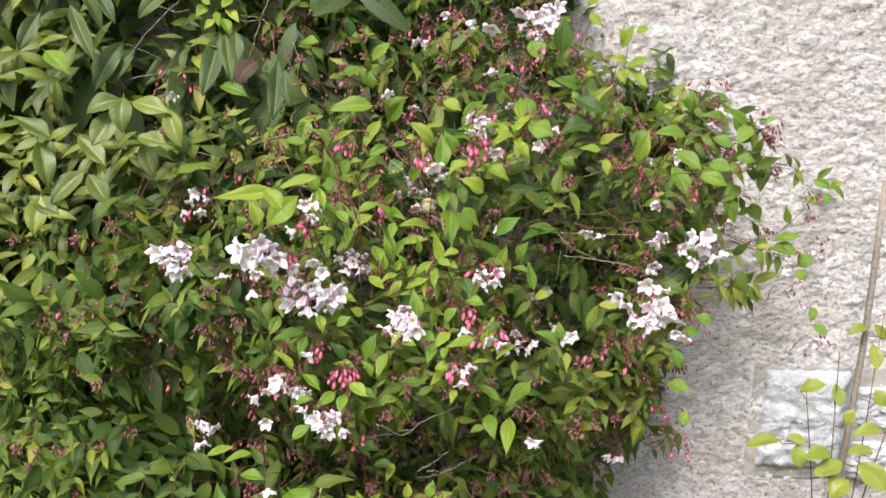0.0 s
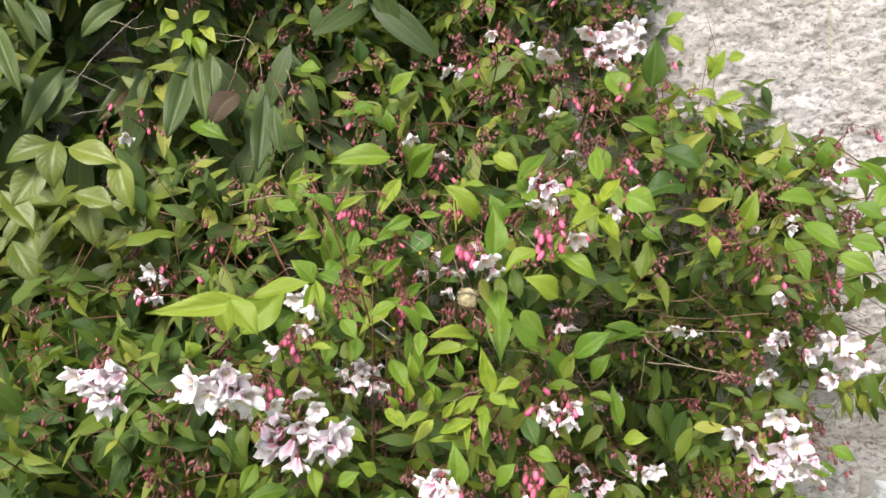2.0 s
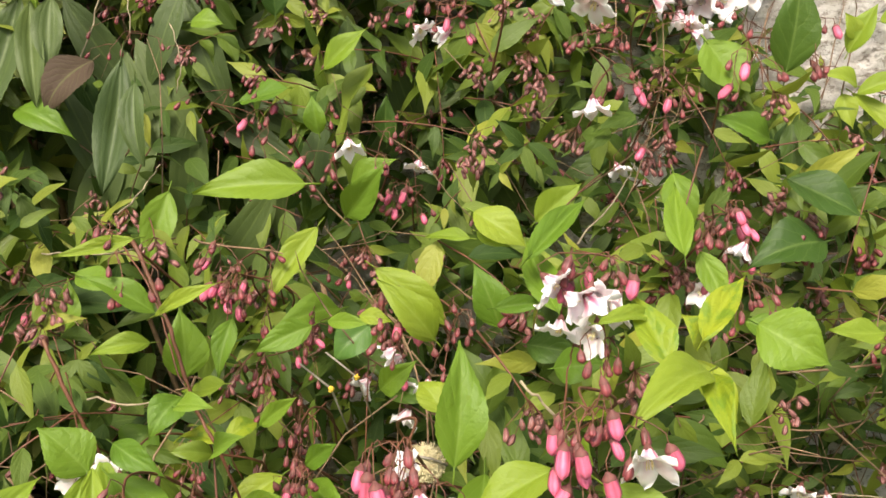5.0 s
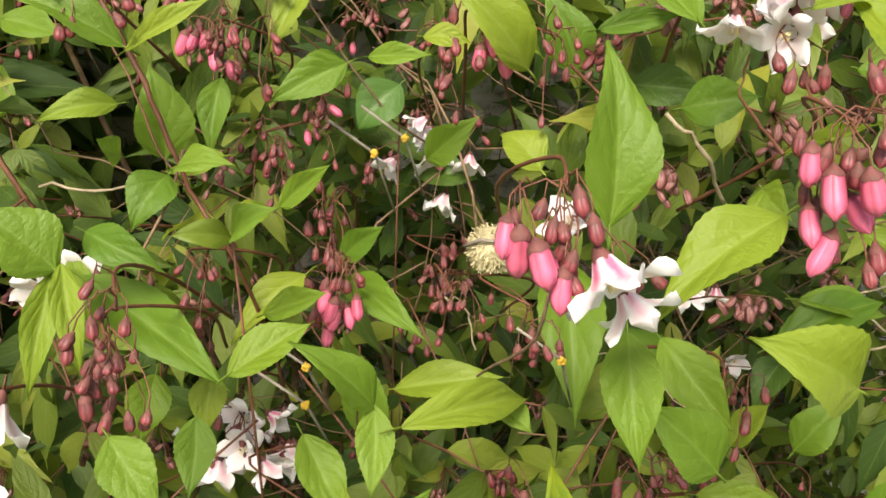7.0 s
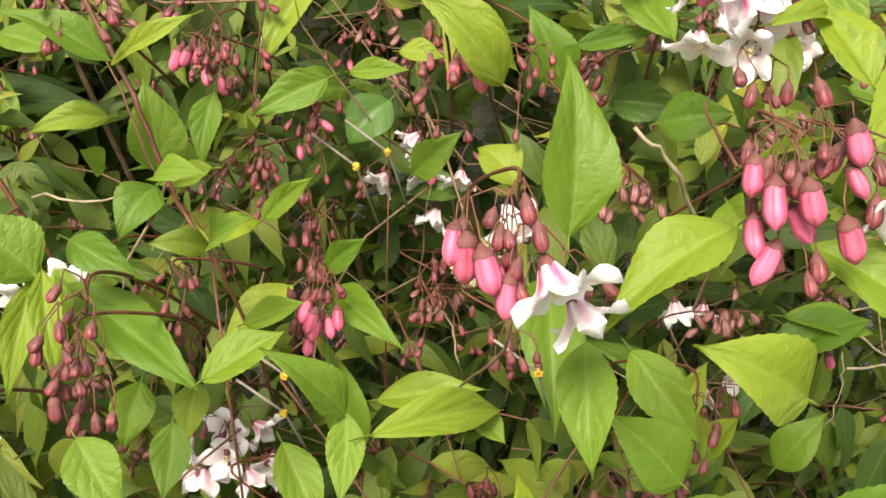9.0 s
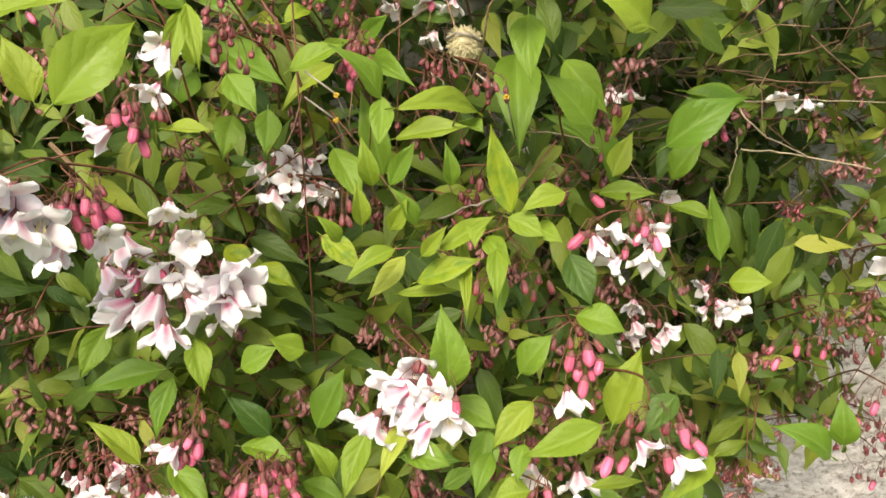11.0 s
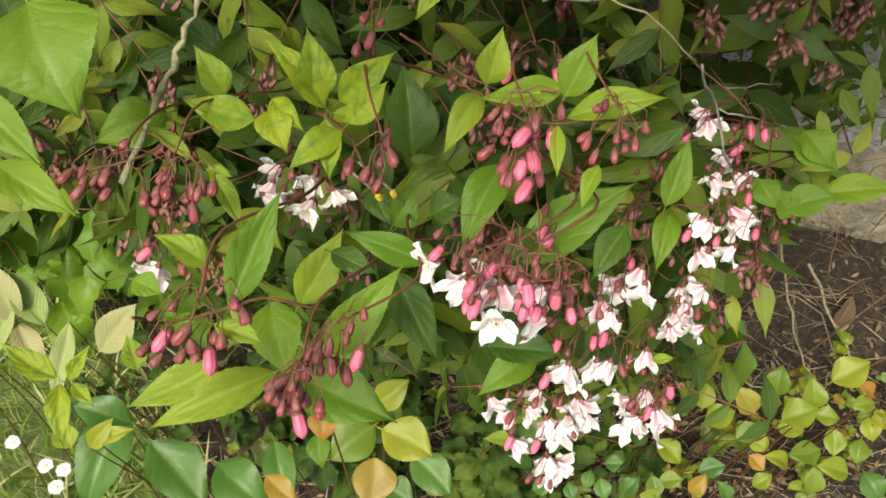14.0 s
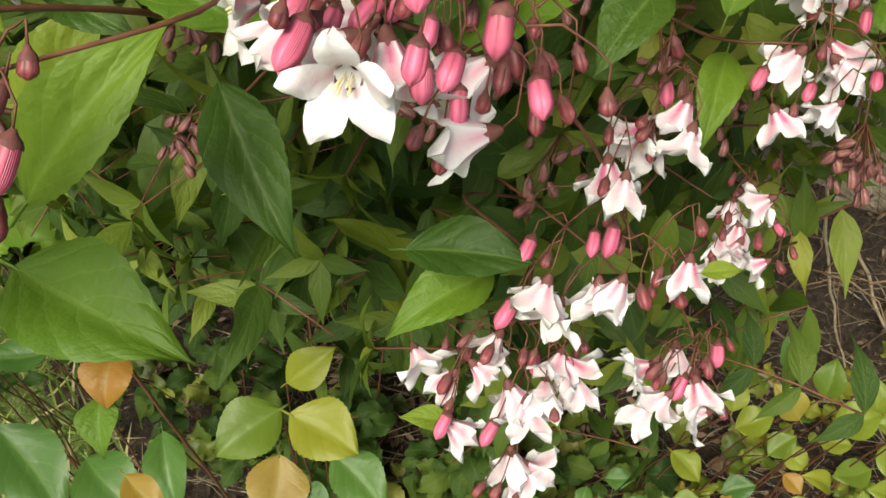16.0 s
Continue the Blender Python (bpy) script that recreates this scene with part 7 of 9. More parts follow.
flowers(open_at=[(0.086, 1.203, 0.696), (0.097, 1.206, 0.701), (0.106, 1.195, 0.703), (0.094, 1.191, 0.698), (0.107, 1.193, 0.693), (0.09, 1.189, 0.692)], buds=[(0.11, 1.209, 0.704), (0.099, 1.196, 0.7)], dark_buds=[(0.088, 1.195, 0.707), (0.105, 1.198, 0.692)], size=0.88)
flowers(open_at=[(0.045, 1.176, 0.763), (0.061, 1.186, 0.754), (0.081, 1.188, 0.771), (0.05, 1.178, 0.75)], buds=[(0.038, 1.184, 0.767), (0.037, 1.173, 0.751), (0.055, 1.187, 0.774), (0.06, 1.193, 0.769)], dark_buds=[(0.074, 1.186, 0.767), (0.075, 1.186, 0.759), (0.08, 1.188, 0.761)], size=0.88)
flowers(open_at=[(0.052, 1.163, 0.682), (0.059, 1.164, 0.678), (0.056, 1.161, 0.67)], buds=[], dark_buds=[(0.048, 1.15, 0.681), (0.056, 1.153, 0.673)], size=0.88)
flowers(open_at=[], buds=[(-0.05, 1.077, 0.859)], dark_buds=[(-0.064, 1.083, 0.866), (-0.061, 1.085, 0.868), (-0.061, 1.078, 0.871), (-0.059, 1.084, 0.863), (-0.054, 1.082, 0.873), (-0.057, 1.082, 0.862), (-0.052, 1.082, 0.869), (-0.05, 1.077, 0.872), (-0.05, 1.083, 0.863), (-0.043, 1.077, 0.872), (-0.044, 1.081, 0.861), (-0.057, 1.078, 0.864), (-0.061, 1.082, 0.861)])
flowers(open_at=[], buds=[(-0.039, 1.107, 0.856)], dark_buds=[(-0.056, 1.1, 0.85), (-0.053, 1.103, 0.856), (-0.051, 1.1, 0.852), (-0.046, 1.101, 0.857), (-0.042, 1.104, 0.846), (-0.044, 1.11, 0.861), (-0.054, 1.106, 0.857)])
flowers(open_at=[], buds=[(-0.096, 1.081, 0.889), (-0.078, 1.078, 0.889)], dark_buds=[(-0.1, 1.084, 0.897), (-0.097, 1.074, 0.885), (-0.1, 1.074, 0.89), (-0.088, 1.076, 0.889), (-0.087, 1.079, 0.899), (-0.082, 1.078, 0.893), (-0.074, 1.08, 0.896), (-0.084, 1.078, 0.886), (-0.071, 1.089, 0.906), (-0.07, 1.091, 0.895)])
flowers(open_at=[(-0.157, 1.167, 0.781)], buds=[(-0.166, 1.174, 0.782)], dark_buds=[(-0.145, 1.172, 0.779)], size=0.88)
flowers(open_at=[], buds=[], dark_buds=[(-0.049, 1.151, 0.904), (-0.044, 1.149, 0.903), (-0.046, 1.163, 0.898), (-0.045, 1.155, 0.896)])
flowers(open_at=[], buds=[], dark_buds=[(-0.153, 1.167, 0.871), (-0.132, 1.16, 0.868), (-0.135, 1.146, 0.866), (-0.129, 1.156, 0.861), (-0.12, 1.151, 0.866), (-0.115, 1.151, 0.871), (-0.116, 1.159, 0.866), (-0.13, 1.146, 0.867)])
flowers(open_at=[(0.09, 1.321, 0.809), (0.095, 1.316, 0.807)], buds=[(0.082, 1.302, 0.807), (0.116, 1.314, 0.809), (0.125, 1.317, 0.805)], dark_buds=[], size=0.88)
raceme((0.14, 1.58, 1.578), 4, 4, 1, 1)
raceme((0.164, 1.573, 1.548), 3, 0, 0, 1)
raceme((-0.016, 1.593, 1.543), 2, 5, 2, 1)
raceme((0.025, 1.459, 1.559), 2, 4, 1, 1)
raceme((0.102, 1.511, 1.507), 1, 4, 1, 1)
raceme((0.2, 1.446, 1.526), 0, 6, 2, 1)
raceme((0.138, 1.523, 1.474), 0, 4, 3, 1)
raceme((0.159, 1.631, 1.426), 1, 0, 2, 1)
raceme((-0.026, 1.653, 1.428), 1, 0, 2, 1)
raceme((-0.111, 1.534, 1.449), 0, 5, 6, 1)
raceme((-0.074, 1.52, 1.445), 1, 3, 4, 1)
raceme((-0.202, 1.655, 1.438), 0, 1, 6, 1)
raceme((-0.288, 1.65, 1.497), 0, 1, 6, 1)
raceme((-0.431, 1.578, 1.446), 1, 6, 2, 1)
raceme((0.188, 1.485, 1.376), 3, 3, 1, 1)
raceme((-0.117, 1.401, 1.375), 0, 4, 3, 1)
raceme((-0.299, 1.503, 1.316), 0, 3, 4, 1)
raceme((-0.427, 1.512, 1.248), 2, 2, 0, 1)
raceme((-0.344, 1.437, 1.274), 3, 6, 1, 1)
raceme((0.396, 1.556, 1.357), 3, 0, 0, 1)
raceme((0.323, 1.38, 1.337), 0, 4, 1, 1)
raceme((0.367, 1.434, 1.215), 5, 2, 1, 1)
raceme((0.208, 1.535, 1.109), 2, 0, 2, 1)
raceme((0.42, 1.373, 1.107), 2, 4, 1, 1)
raceme((0.375, 1.379, 1.312), 1, 4, 1, 1)
raceme((-0.265, 1.27, 1.201), 3, 0, 3, 1)
raceme((-0.243, 1.241, 1.026), 2, 3, 2, 1)
raceme((-0.158, 1.157, 1.091), 3, 2, 2, 1)
raceme((-0.448, 1.437, 1.05), 1, 1, 2, 1)
raceme((0.057, 1.135, 1.129), 2, 3, 1, 1)
raceme((0.286, 1.345, 1.09), 0, 4, 4, 1)
raceme((-0.447, 1.144, 1.187), 0, 2, 8, 1)
raceme((0.531, 1.661, 1.401), 3, 0, 2, 1)
raceme((0.426, 1.459, 1.457), 0, 2, 6, 1)
raceme((0.568, 1.556, 1.398), 2, 2, 3, 1)
raceme((0.656, 1.658, 1.136), 3, 1, 1, 1)
raceme((0.741, 1.687, 0.962), 2, 1, 3, 1)
raceme((0.749, 1.777, 1.139), 2, 2, 2, 1)
raceme((0.66, 1.895, 1.377), 1, 0, 4, 1)
raceme((0.348, 1.713, 1.405), 2, 0, 3, 1)
raceme((0.51, 1.634, 1.224), 3, 0, 1, 1)
raceme((0.338, 1.277, 1.07), 0, 2, 7, 1)
raceme((-0.281, 1.187, 1.165), 0, 0, 8, 1)
raceme((0.72, 1.72, 1.06), 3, 0, 0, 1)
raceme((0.41, 1.42, 0.92), 0, 5, 3, 1)
raceme((0.42, 1.45, 0.86), 0, 6, 3, 1)
raceme((0.35, 1.5, 0.8), 2, 1, 0, 1)
raceme((-0.436, 1.317, 1.161), 0, 1, 6, 1)
raceme((-0.5, 1.35, 1.2), 0, 1, 7, 1)
raceme((-0.42, 1.4, 1), 0, 2, 6, 1)
raceme((0.72, 1.67, 1.235), 0, 3, 1, 1)
flowers(open_at=[(0.284, 1.288, 1.188), (0.297, 1.282, 1.175), (0.322, 1.286, 1.207), (0.34, 1.286, 1.201), (0.305, 1.28, 1.16), (0.327, 1.281, 1.176), (0.351, 1.281, 1.16), (0.363, 1.28, 1.16), (0.327, 1.27, 1.146), (0.314, 1.269, 1.156), (0.345, 1.284, 1.175)], buds=[(0.331, 1.282, 1.187)], dark_buds=[(0.317, 1.286, 1.187), (0.307, 1.279, 1.188), (0.333, 1.273, 1.166)], size=1.3)
flowers(open_at=[(-0.342, 1.177, 1.273), (-0.331, 1.178, 1.263), (-0.318, 1.168, 1.26), (-0.315, 1.185, 1.281), (-0.308, 1.184, 1.272), (-0.318, 1.174, 1.249), (-0.308, 1.176, 1.25), (-0.324, 1.175, 1.277), (-0.332, 1.171, 1.27)], buds=[(-0.326, 1.17, 1.253), (-0.332, 1.167, 1.256)], dark_buds=[(-0.325, 1.18, 1.283), (-0.29, 1.183, 1.274)], size=1.25)
flowers(open_at=[(-0.223, 1.123, 1.293), (-0.216, 1.13, 1.283), (-0.205, 1.127, 1.294), (-0.194, 1.125, 1.304), (-0.196, 1.128, 1.286), (-0.185, 1.123, 1.282), (-0.208, 1.122, 1.285), (-0.189, 1.127, 1.293), (-0.178, 1.132, 1.28)], buds=[], dark_buds=[(-0.194, 1.127, 1.278), (-0.203, 1.127, 1.302)], size=1.25)
flowers(open_at=[(0.181, 1.61, 1.557), (0.2, 1.604, 1.581), (0.216, 1.604, 1.565), (0.196, 1.602, 1.559), (0.211, 1.619, 1.587), (0.186, 1.599, 1.573), (0.165, 1.602, 1.545)], buds=[], dark_buds=[], size=1.2)
flowers(open_at=[(0.411, 1.386, 1.252), (0.431, 1.383, 1.26), (0.414, 1.378, 1.214), (0.442, 1.383, 1.222), (0.456, 1.385, 1.228), (0.423, 1.376, 1.24)], buds=[], dark_buds=[(0.437, 1.388, 1.239), (0.447, 1.382, 1.246)], size=1.2)
for c, n in (((-0.072, 1.382, 1.298), 11), ((-0.107, 1.281, 1.307), 12), ((-0.108, 1.198, 1.347), 14), ((-0.012, 1.306, 1.298), 9), ((-0.086, 1.463, 1.328), 9), ((-0.021, 1.344, 1.386), 10), ((0.02, 1.309, 1.397), 9), ((-0.118, 1.391, 1.379), 9), ((0.081, 1.246, 1.291), 9), ((-0.085, 1.36, 1.325), 12)):
    flowers(dark_buds=[np.array(c) + rh.normal(0, 1, 3) * (0.006, 0.005, 0.011) for k in range(n)], size=0.8)
flowers(buds=[(0.0158, 1.13, 0.8872), (0.0202, 1.134, 0.8699), (0.0155, 1.132, 0.8716), (-0.0019, 1.129, 0.8723), (-0.0058, 1.138, 0.8708), (0.0189, 1.165, 0.8731), (0.0263, 1.138, 0.8745), (0.0343, 1.143, 0.8606)], size=0.82)

stick('red', 1.6, [(-0.237, 1.475, 1.401), (-0.194, 1.427, 1.395), (-0.162, 1.393, 1.373), (-0.143, 1.374, 1.337), (-0.111, 1.352, 1.308), (-0.101, 1.358, 1.279)])
stick('red', 3.4, [(-0.165, 1.372, 1.420), (-0.142, 1.355, 1.382), (-0.129, 1.345, 1.352), (-0.121, 1.342, 1.330), (-0.108, 1.335, 1.312), (-0.098, 1.345, 1.270), (-0.092, 1.37, 1.20)])
stick('red', 3.0, [(-0.205, 1.34, 1.37), (-0.186, 1.331, 1.334), (-0.176, 1.335, 1.305), (-0.170, 1.36, 1.23)])
stick('red', 1.4, [(-0.304, 1.516, 1.323), (-0.251, 1.447, 1.297), (-0.17, 1.305, 1.321), (-0.16, 1.291, 1.315)])
stick('red', 1.2, [(-0.06, 1.355, 1.28), (-0.064, 1.377, 1.298), (-0.072, 1.41, 1.302)])
stick('red', 1.2, [(-0.125, 1.404, 1.329), (-0.128, 1.419, 1.353), (-0.126, 1.423, 1.372)])
stick('red', 1.4, [(0.066, 1.218, 1.406), (0.071, 1.269, 1.404), (0.073, 1.274, 1.416)])
stick('red', 1.2, [(0.074, 1.208, 1.409), (0.085, 1.253, 1.411), (0.089, 1.271, 1.416)])
stick('pale', 1.8, [(0.051, 1.276, 1.396), (0.065, 1.275, 1.384), (0.079, 1.287, 1.358)])
stick('pale', 1.5, [(-0.287, 1.497, 1.364), (-0.207, 1.411, 1.396), (-0.204, 1.52, 1.369)])
stick('pale', 1.5, [(-0.192, 1.356, 1.327), (-0.159, 1.352, 1.329), (-0.138, 1.366, 1.325)])
stick('pale', 1.5, [(-0.218, 1.474, 1.404), (-0.232, 1.552, 1.403), (-0.215, 1.549, 1.423)])
stick('pale', 1.3, [(0.081, 1.364, 1.435), (0.131, 1.559, 1.425), (0.143, 1.6, 1.434)])
stick('brown', 1.6, [(-0.003, 1.333, 1.247), (0.011, 1.243, 1.331), (0.016, 1.237, 1.366)])
stick('pale', 1.2, [(0.166, 1.304, 1.415), (0.176, 1.303, 1.399), (0.224, 1.387, 1.355)])
stick('pale', 1.6, [(0.206, 1.419, 1.246), (0.227, 1.413, 1.228), (0.281, 1.432, 1.198)])
stick('pale', 1.3, [(0.209, 1.413, 1.249), (0.284, 1.465, 1.235), (0.339, 1.461, 1.236)])
stick('pale', 1.8, [(0.216, 1.415, 1.212), (0.262, 1.431, 1.202), (0.32, 1.419, 1.197)])
stick('pale', 1, [(0.206, 1.401, 1.178), (0.209, 1.399, 1.207), (0.213, 1.417, 1.222)])
stick('grey', 1.5, [(-0.008, 1.257, 1.225), (0.009, 1.239, 1.244), (0.027, 1.258, 1.24)])
stick('pale', 1.2, [(-0.016, 1.335, 1.288), (-0.007, 1.349, 1.277), (-0.001, 1.331, 1.264)])
stick('red', 1.4, [(-0.062, 1.221, 1.217), (-0.03, 1.199, 1.237), (-0.001, 1.215, 1.233), (0.029, 1.218, 1.243)])
stick('red', 1.4, [(-0.052, 1.306, 1.223), (-0.05, 1.29, 1.27), (-0.047, 1.271, 1.307)])
stick('pale', 1, [(0.037, 1.353, 1.245), (0.077, 1.367, 1.237), (0.089, 1.306, 1.254)])
stick('grey', 1.4, [(-0.075, 1.249, 0.975), (-0.041, 1.233, 0.99), (-0.014, 1.217, 1.005), (0.008, 1.319, 0.945)])
stick('grey', 2, [(-0.005, 1.265, 0.91), (0.02, 1.26, 0.93), (0.042, 1.241, 0.961)])
stick('pale', 1.2, [(0.011, 1.251, 0.921), (0.038, 1.262, 0.911), (0.066, 1.274, 0.882)])
stick('red', 1.6, [(-0.059, 1.243, 0.891), (-0.039, 1.248, 0.875), (-0.013, 1.238, 0.876), (0.01, 1.228, 0.891)])
stick('red', 1.4, [(-0.154, 1.134, 0.981), (-0.212, 1.182, 0.911), (-0.243, 1.193, 0.894)])
stick('pale', 1.2, [(0.164, 1.43, 0.844), (0.19, 1.393, 0.874), (0.193, 1.356, 0.906)])
stick('grey', 1.6, [(0.069, 1.27, 0.884), (0.091, 1.301, 0.832), (0.111, 1.299, 0.795), (0.262, 1.588, 0.407), (0.397, 1.714, 0.183), (0.517, 1.705, 0.077)])
stick('red', 1.92, [(-0.189, 1.189, 0.821), (-0.169, 1.194, 0.83), (-0.139, 1.196, 0.853), (-0.116, 1.21, 0.859)])
stick('red', 1.92, [(-0.085, 1.209, 0.87), (-0.067, 1.193, 0.878), (-0.054, 1.174, 0.882)])
stick('red', 2.4, [(-0.16, 1.145, 0.773), (-0.179, 1.188, 0.69), (-0.134, 1.168, 0.751), (-0.092, 1.146, 0.817), (-0.064, 1.141, 0.828)])
stick('red', 1.92, [(-0.047, 1.24, 0.877), (-0.029, 1.248, 0.864), (-0.015, 1.233, 0.873), (0.003, 1.218, 0.882), (0.026, 1.222, 0.885), (0.051, 1.245, 0.87)])
stick('red', 1.8, [(0.049, 1.242, 0.813), (0.08, 1.283, 0.775), (0.109, 1.286, 0.778)])
stick('red', 1.92, [(-0.01, 1.168, 0.847), (0.008, 1.162, 0.854), (0.023, 1.173, 0.839), (0.043, 1.198, 0.805), (0.069, 1.201, 0.761)])
stick('pale', 1, [(0.106, 1.37, 0.786), (0.153, 1.421, 0.756)])
stick('grey', 1.2, [(0.092, 1.302, 0.831), (0.109, 1.309, 0.824), (0.157, 1.392, 0.747)])
stick('red', 1, [(0.608, 1.767, 1.304), (0.676, 1.786, 1.293), (0.75, 1.803, 1.276), (0.798, 1.819, 1.257), (0.863, 1.823, 1.233), (0.849, 1.806, 1.174)])
stick('red', 1.4, [(0.423, 1.555, 1.298), (0.494, 1.617, 1.327), (0.579, 1.684, 1.379), (0.616, 1.712, 1.402)])
stick('red', 1.2, [(0.431, 1.577, 1.372), (0.458, 1.588, 1.41), (0.467, 1.598, 1.447)])
stick('red', 1.3, [(0.486, 1.587, 1.222), (0.61, 1.706, 1.161), (0.717, 1.772, 1.098), (0.781, 1.783, 0.988), (0.787, 1.771, 0.944)])
stick('red', 1.2, [(0.552, 1.631, 1.191), (0.65, 1.726, 1.156), (0.72, 1.763, 1.136), (0.761, 1.786, 1.142)])
stick('red', 1.3, [(0.352, 1.416, 0.995), (0.419, 1.484, 1.049), (0.48, 1.543, 1.069)])
stick('red', 1.3, [(0.315, 1.36, 0.98), (0.392, 1.46, 0.965), (0.449, 1.493, 1.004)])
stick('red', 1.3, [(0.259, 1.759, 1.479), (0.289, 1.801, 1.554), (0.309, 1.815, 1.603)])
stick('red', 1.3, [(0.329, 1.774, 1.444), (0.361, 1.812, 1.502), (0.375, 1.821, 1.535)])
stick('red', 1.2, [(0.34, 1.783, 1.436), (0.384, 1.807, 1.478), (0.413, 1.811, 1.49)])
stick('pale', 1.8, [(-0.347, 1.657, 1.441), (-0.323, 1.674, 1.503), (-0.305, 1.68, 1.559), (-0.292, 1.689, 1.591)])
stick('pale', 1.2, [(-0.305, 1.68, 1.559), (-0.335, 1.689, 1.562), (-0.366, 1.699, 1.565)])
stick('pale', 1.2, [(-0.305, 1.679, 1.557), (-0.335, 1.687, 1.553), (-0.359, 1.698, 1.56)])
stick('pale', 1.4, [(-0.304, 1.68, 1.559), (-0.288, 1.675, 1.54), (-0.278, 1.657, 1.509)])
stick('grey', 1.6, [(-0.529, 1.616, 1.479), (-0.502, 1.628, 1.52), (-0.481, 1.658, 1.551), (-0.446, 1.691, 1.59)])
stick('grey', 1.2, [(-0.53, 1.625, 1.513), (-0.491, 1.623, 1.499), (-0.465, 1.622, 1.487)])
stick('grey', 1.2, [(-0.528, 1.61, 1.454), (-0.477, 1.615, 1.464)])
stick('pale', 1.4, [(-0.492, 1.686, 1.577), (-0.455, 1.685, 1.567), (-0.432, 1.687, 1.571)])
stick('pale', 1.2, [(-0.245, 1.662, 1.519), (-0.235, 1.654, 1.488), (-0.238, 1.647, 1.463)])
stick('grey', 1.9, [(-0.062, 1.212, 1.016), (-0.049, 1.208, 1.013), (-0.023, 1.220, 0.995), (0.005, 1.215, 1.020), (0.034, 1.235, 1.024), (0.06, 1.29, 1.01)])
stick('grey', 1.6, [(-0.005, 1.29, 0.885), (0.02, 1.30, 0.885), (0.053, 1.312, 0.893), (0.09, 1.34, 0.90)])
stick('lichen', 1.9, [(-0.166, 1.176, 0.833), (-0.161, 1.199, 0.849), (-0.154, 1.219, 0.868), (-0.15, 1.231, 0.878), (-0.145, 1.244, 0.892)])


# ---- the leafy mass of the shrub ----
def shrub_front(x, z):
    """How far away the leafy front of the shrub stands; hollows open onto its inside."""
    side = 1.3 if x > 0 else 0.6 + 0.7 * min(1.0, max(0.0, (z - 1.15) / 0.2))
    y = 1.19 + side * (x + 0.03) ** 2 + 4.5 * max(0, z - 1.22) ** 2 + 0.5 * max(0, 0.85 - z) ** 2
    for hx, hz, wx, wz, deep in ((-0.31, 0.92, 0.18, 0.11, 0.28), (0.20, 1.20, 0.15, 0.07, 0.24), (0.08, 0.90, 0.15, 0.09, 0.22), (-0.08, 1.17, 0.08, 0.05, 0.14), (0.02, 1.29, 0.06, 0.05, 0.12)):
        y += deep * math.exp(-((x - hx) / wx) ** 2 - ((z - hz) / wz) ** 2)
    low = min(1.0, max(0.0, (x - 0.12) / 0.16)) * min(1.0, max(0.0, (0.96 - z) / 0.14))
    return min(y + 0.24 * low, 1.70)


def shrub_edge(z):
    """How far to +x the shrub reaches at a height."""
    return float(np.interp(z, [0.5, 0.6, 0.72, 0.80, 0.89, 0.97, 1.15, 1.25, 1.42, 1.52, 1.6, 1.8, 2.1], [0.20, 0.35, 0.45, 0.47, 0.48, 0.49, 0.52, 0.56, 0.56, 0.37, 0.28, 0.23, 0.16]))


def hollow(x, z):
    """How open and leafless the shrub is at a place of its front, 0 to 1."""
    return max(math.exp(-((x - hx) / wx) ** 2 - ((z - hz) / wz) ** 2) for hx, hz, wx, wz in ((0.10, 0.95, 0.13, 0.08), (0.24, 1.24, 0.15, 0.09), (-0.32, 0.91, 0.17, 0.09), (0.02, 1.29, 0.06, 0.05)))


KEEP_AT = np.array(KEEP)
# early and late directions from the shrub to the camera
CAMERAWARD = [unit((0.0, -0.96, 0.28)), unit((0.0, -0.72, 0.69))]
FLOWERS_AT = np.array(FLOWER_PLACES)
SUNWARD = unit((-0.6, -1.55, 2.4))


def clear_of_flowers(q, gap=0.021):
    """False where a leaf at q would hide a flower or single leaf from the camera."""
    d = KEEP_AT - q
    for out in CAMERAWARD:
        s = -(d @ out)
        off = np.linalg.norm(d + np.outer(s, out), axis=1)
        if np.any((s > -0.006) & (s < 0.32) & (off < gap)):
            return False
    # leaves between a flower and the sun are left out, to brighten it
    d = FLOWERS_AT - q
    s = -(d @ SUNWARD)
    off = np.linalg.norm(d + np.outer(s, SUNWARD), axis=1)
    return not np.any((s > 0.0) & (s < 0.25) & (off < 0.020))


rs = np.random.RandomState(7)
LEAVES = [leaf_template(0.061, 0.0205, rows=8, droop=0.1 + 0.9 * rs.rand(), fold=0.06 + 0.3 * rs.rand(), wave=0.8 * rs.rand(), teeth=0.035, seed=k, peak=0.33, point=1.6) for k in range(14)]
DEEP_LEAVES = [leaf_template(0.061, 0.0205, rows=7, cols=2, droop=0.1 + 0.9 * rs.rand(), fold=0.06 + 0.24 * rs.rand(), teeth=0.03, seed=k, peak=0.33, point=1.5) for k in range(14)]
TINY_BUD = []
for k in range(4):
    v, f = tube([(0, 0, 0), (0, 0.0016, 0), (0.0003, 0.0040 + 0.0005 * k, 0), (0, 0.0066 + 0.0005 * k, 0), (0, 0.0076 + 0.0005 * k, 0)], [0.0005, 0.0018, 0.0024 + 0.0002 * (k % 2), 0.0021, 0.0012], 4)
    quads = [q for q in f if len(q) == 4]
    TINY_BUD.append((np.array(v), np.array(quads), np.array([(i % 4 / 4, i // 4 / 4) for i in range(len(v))])))


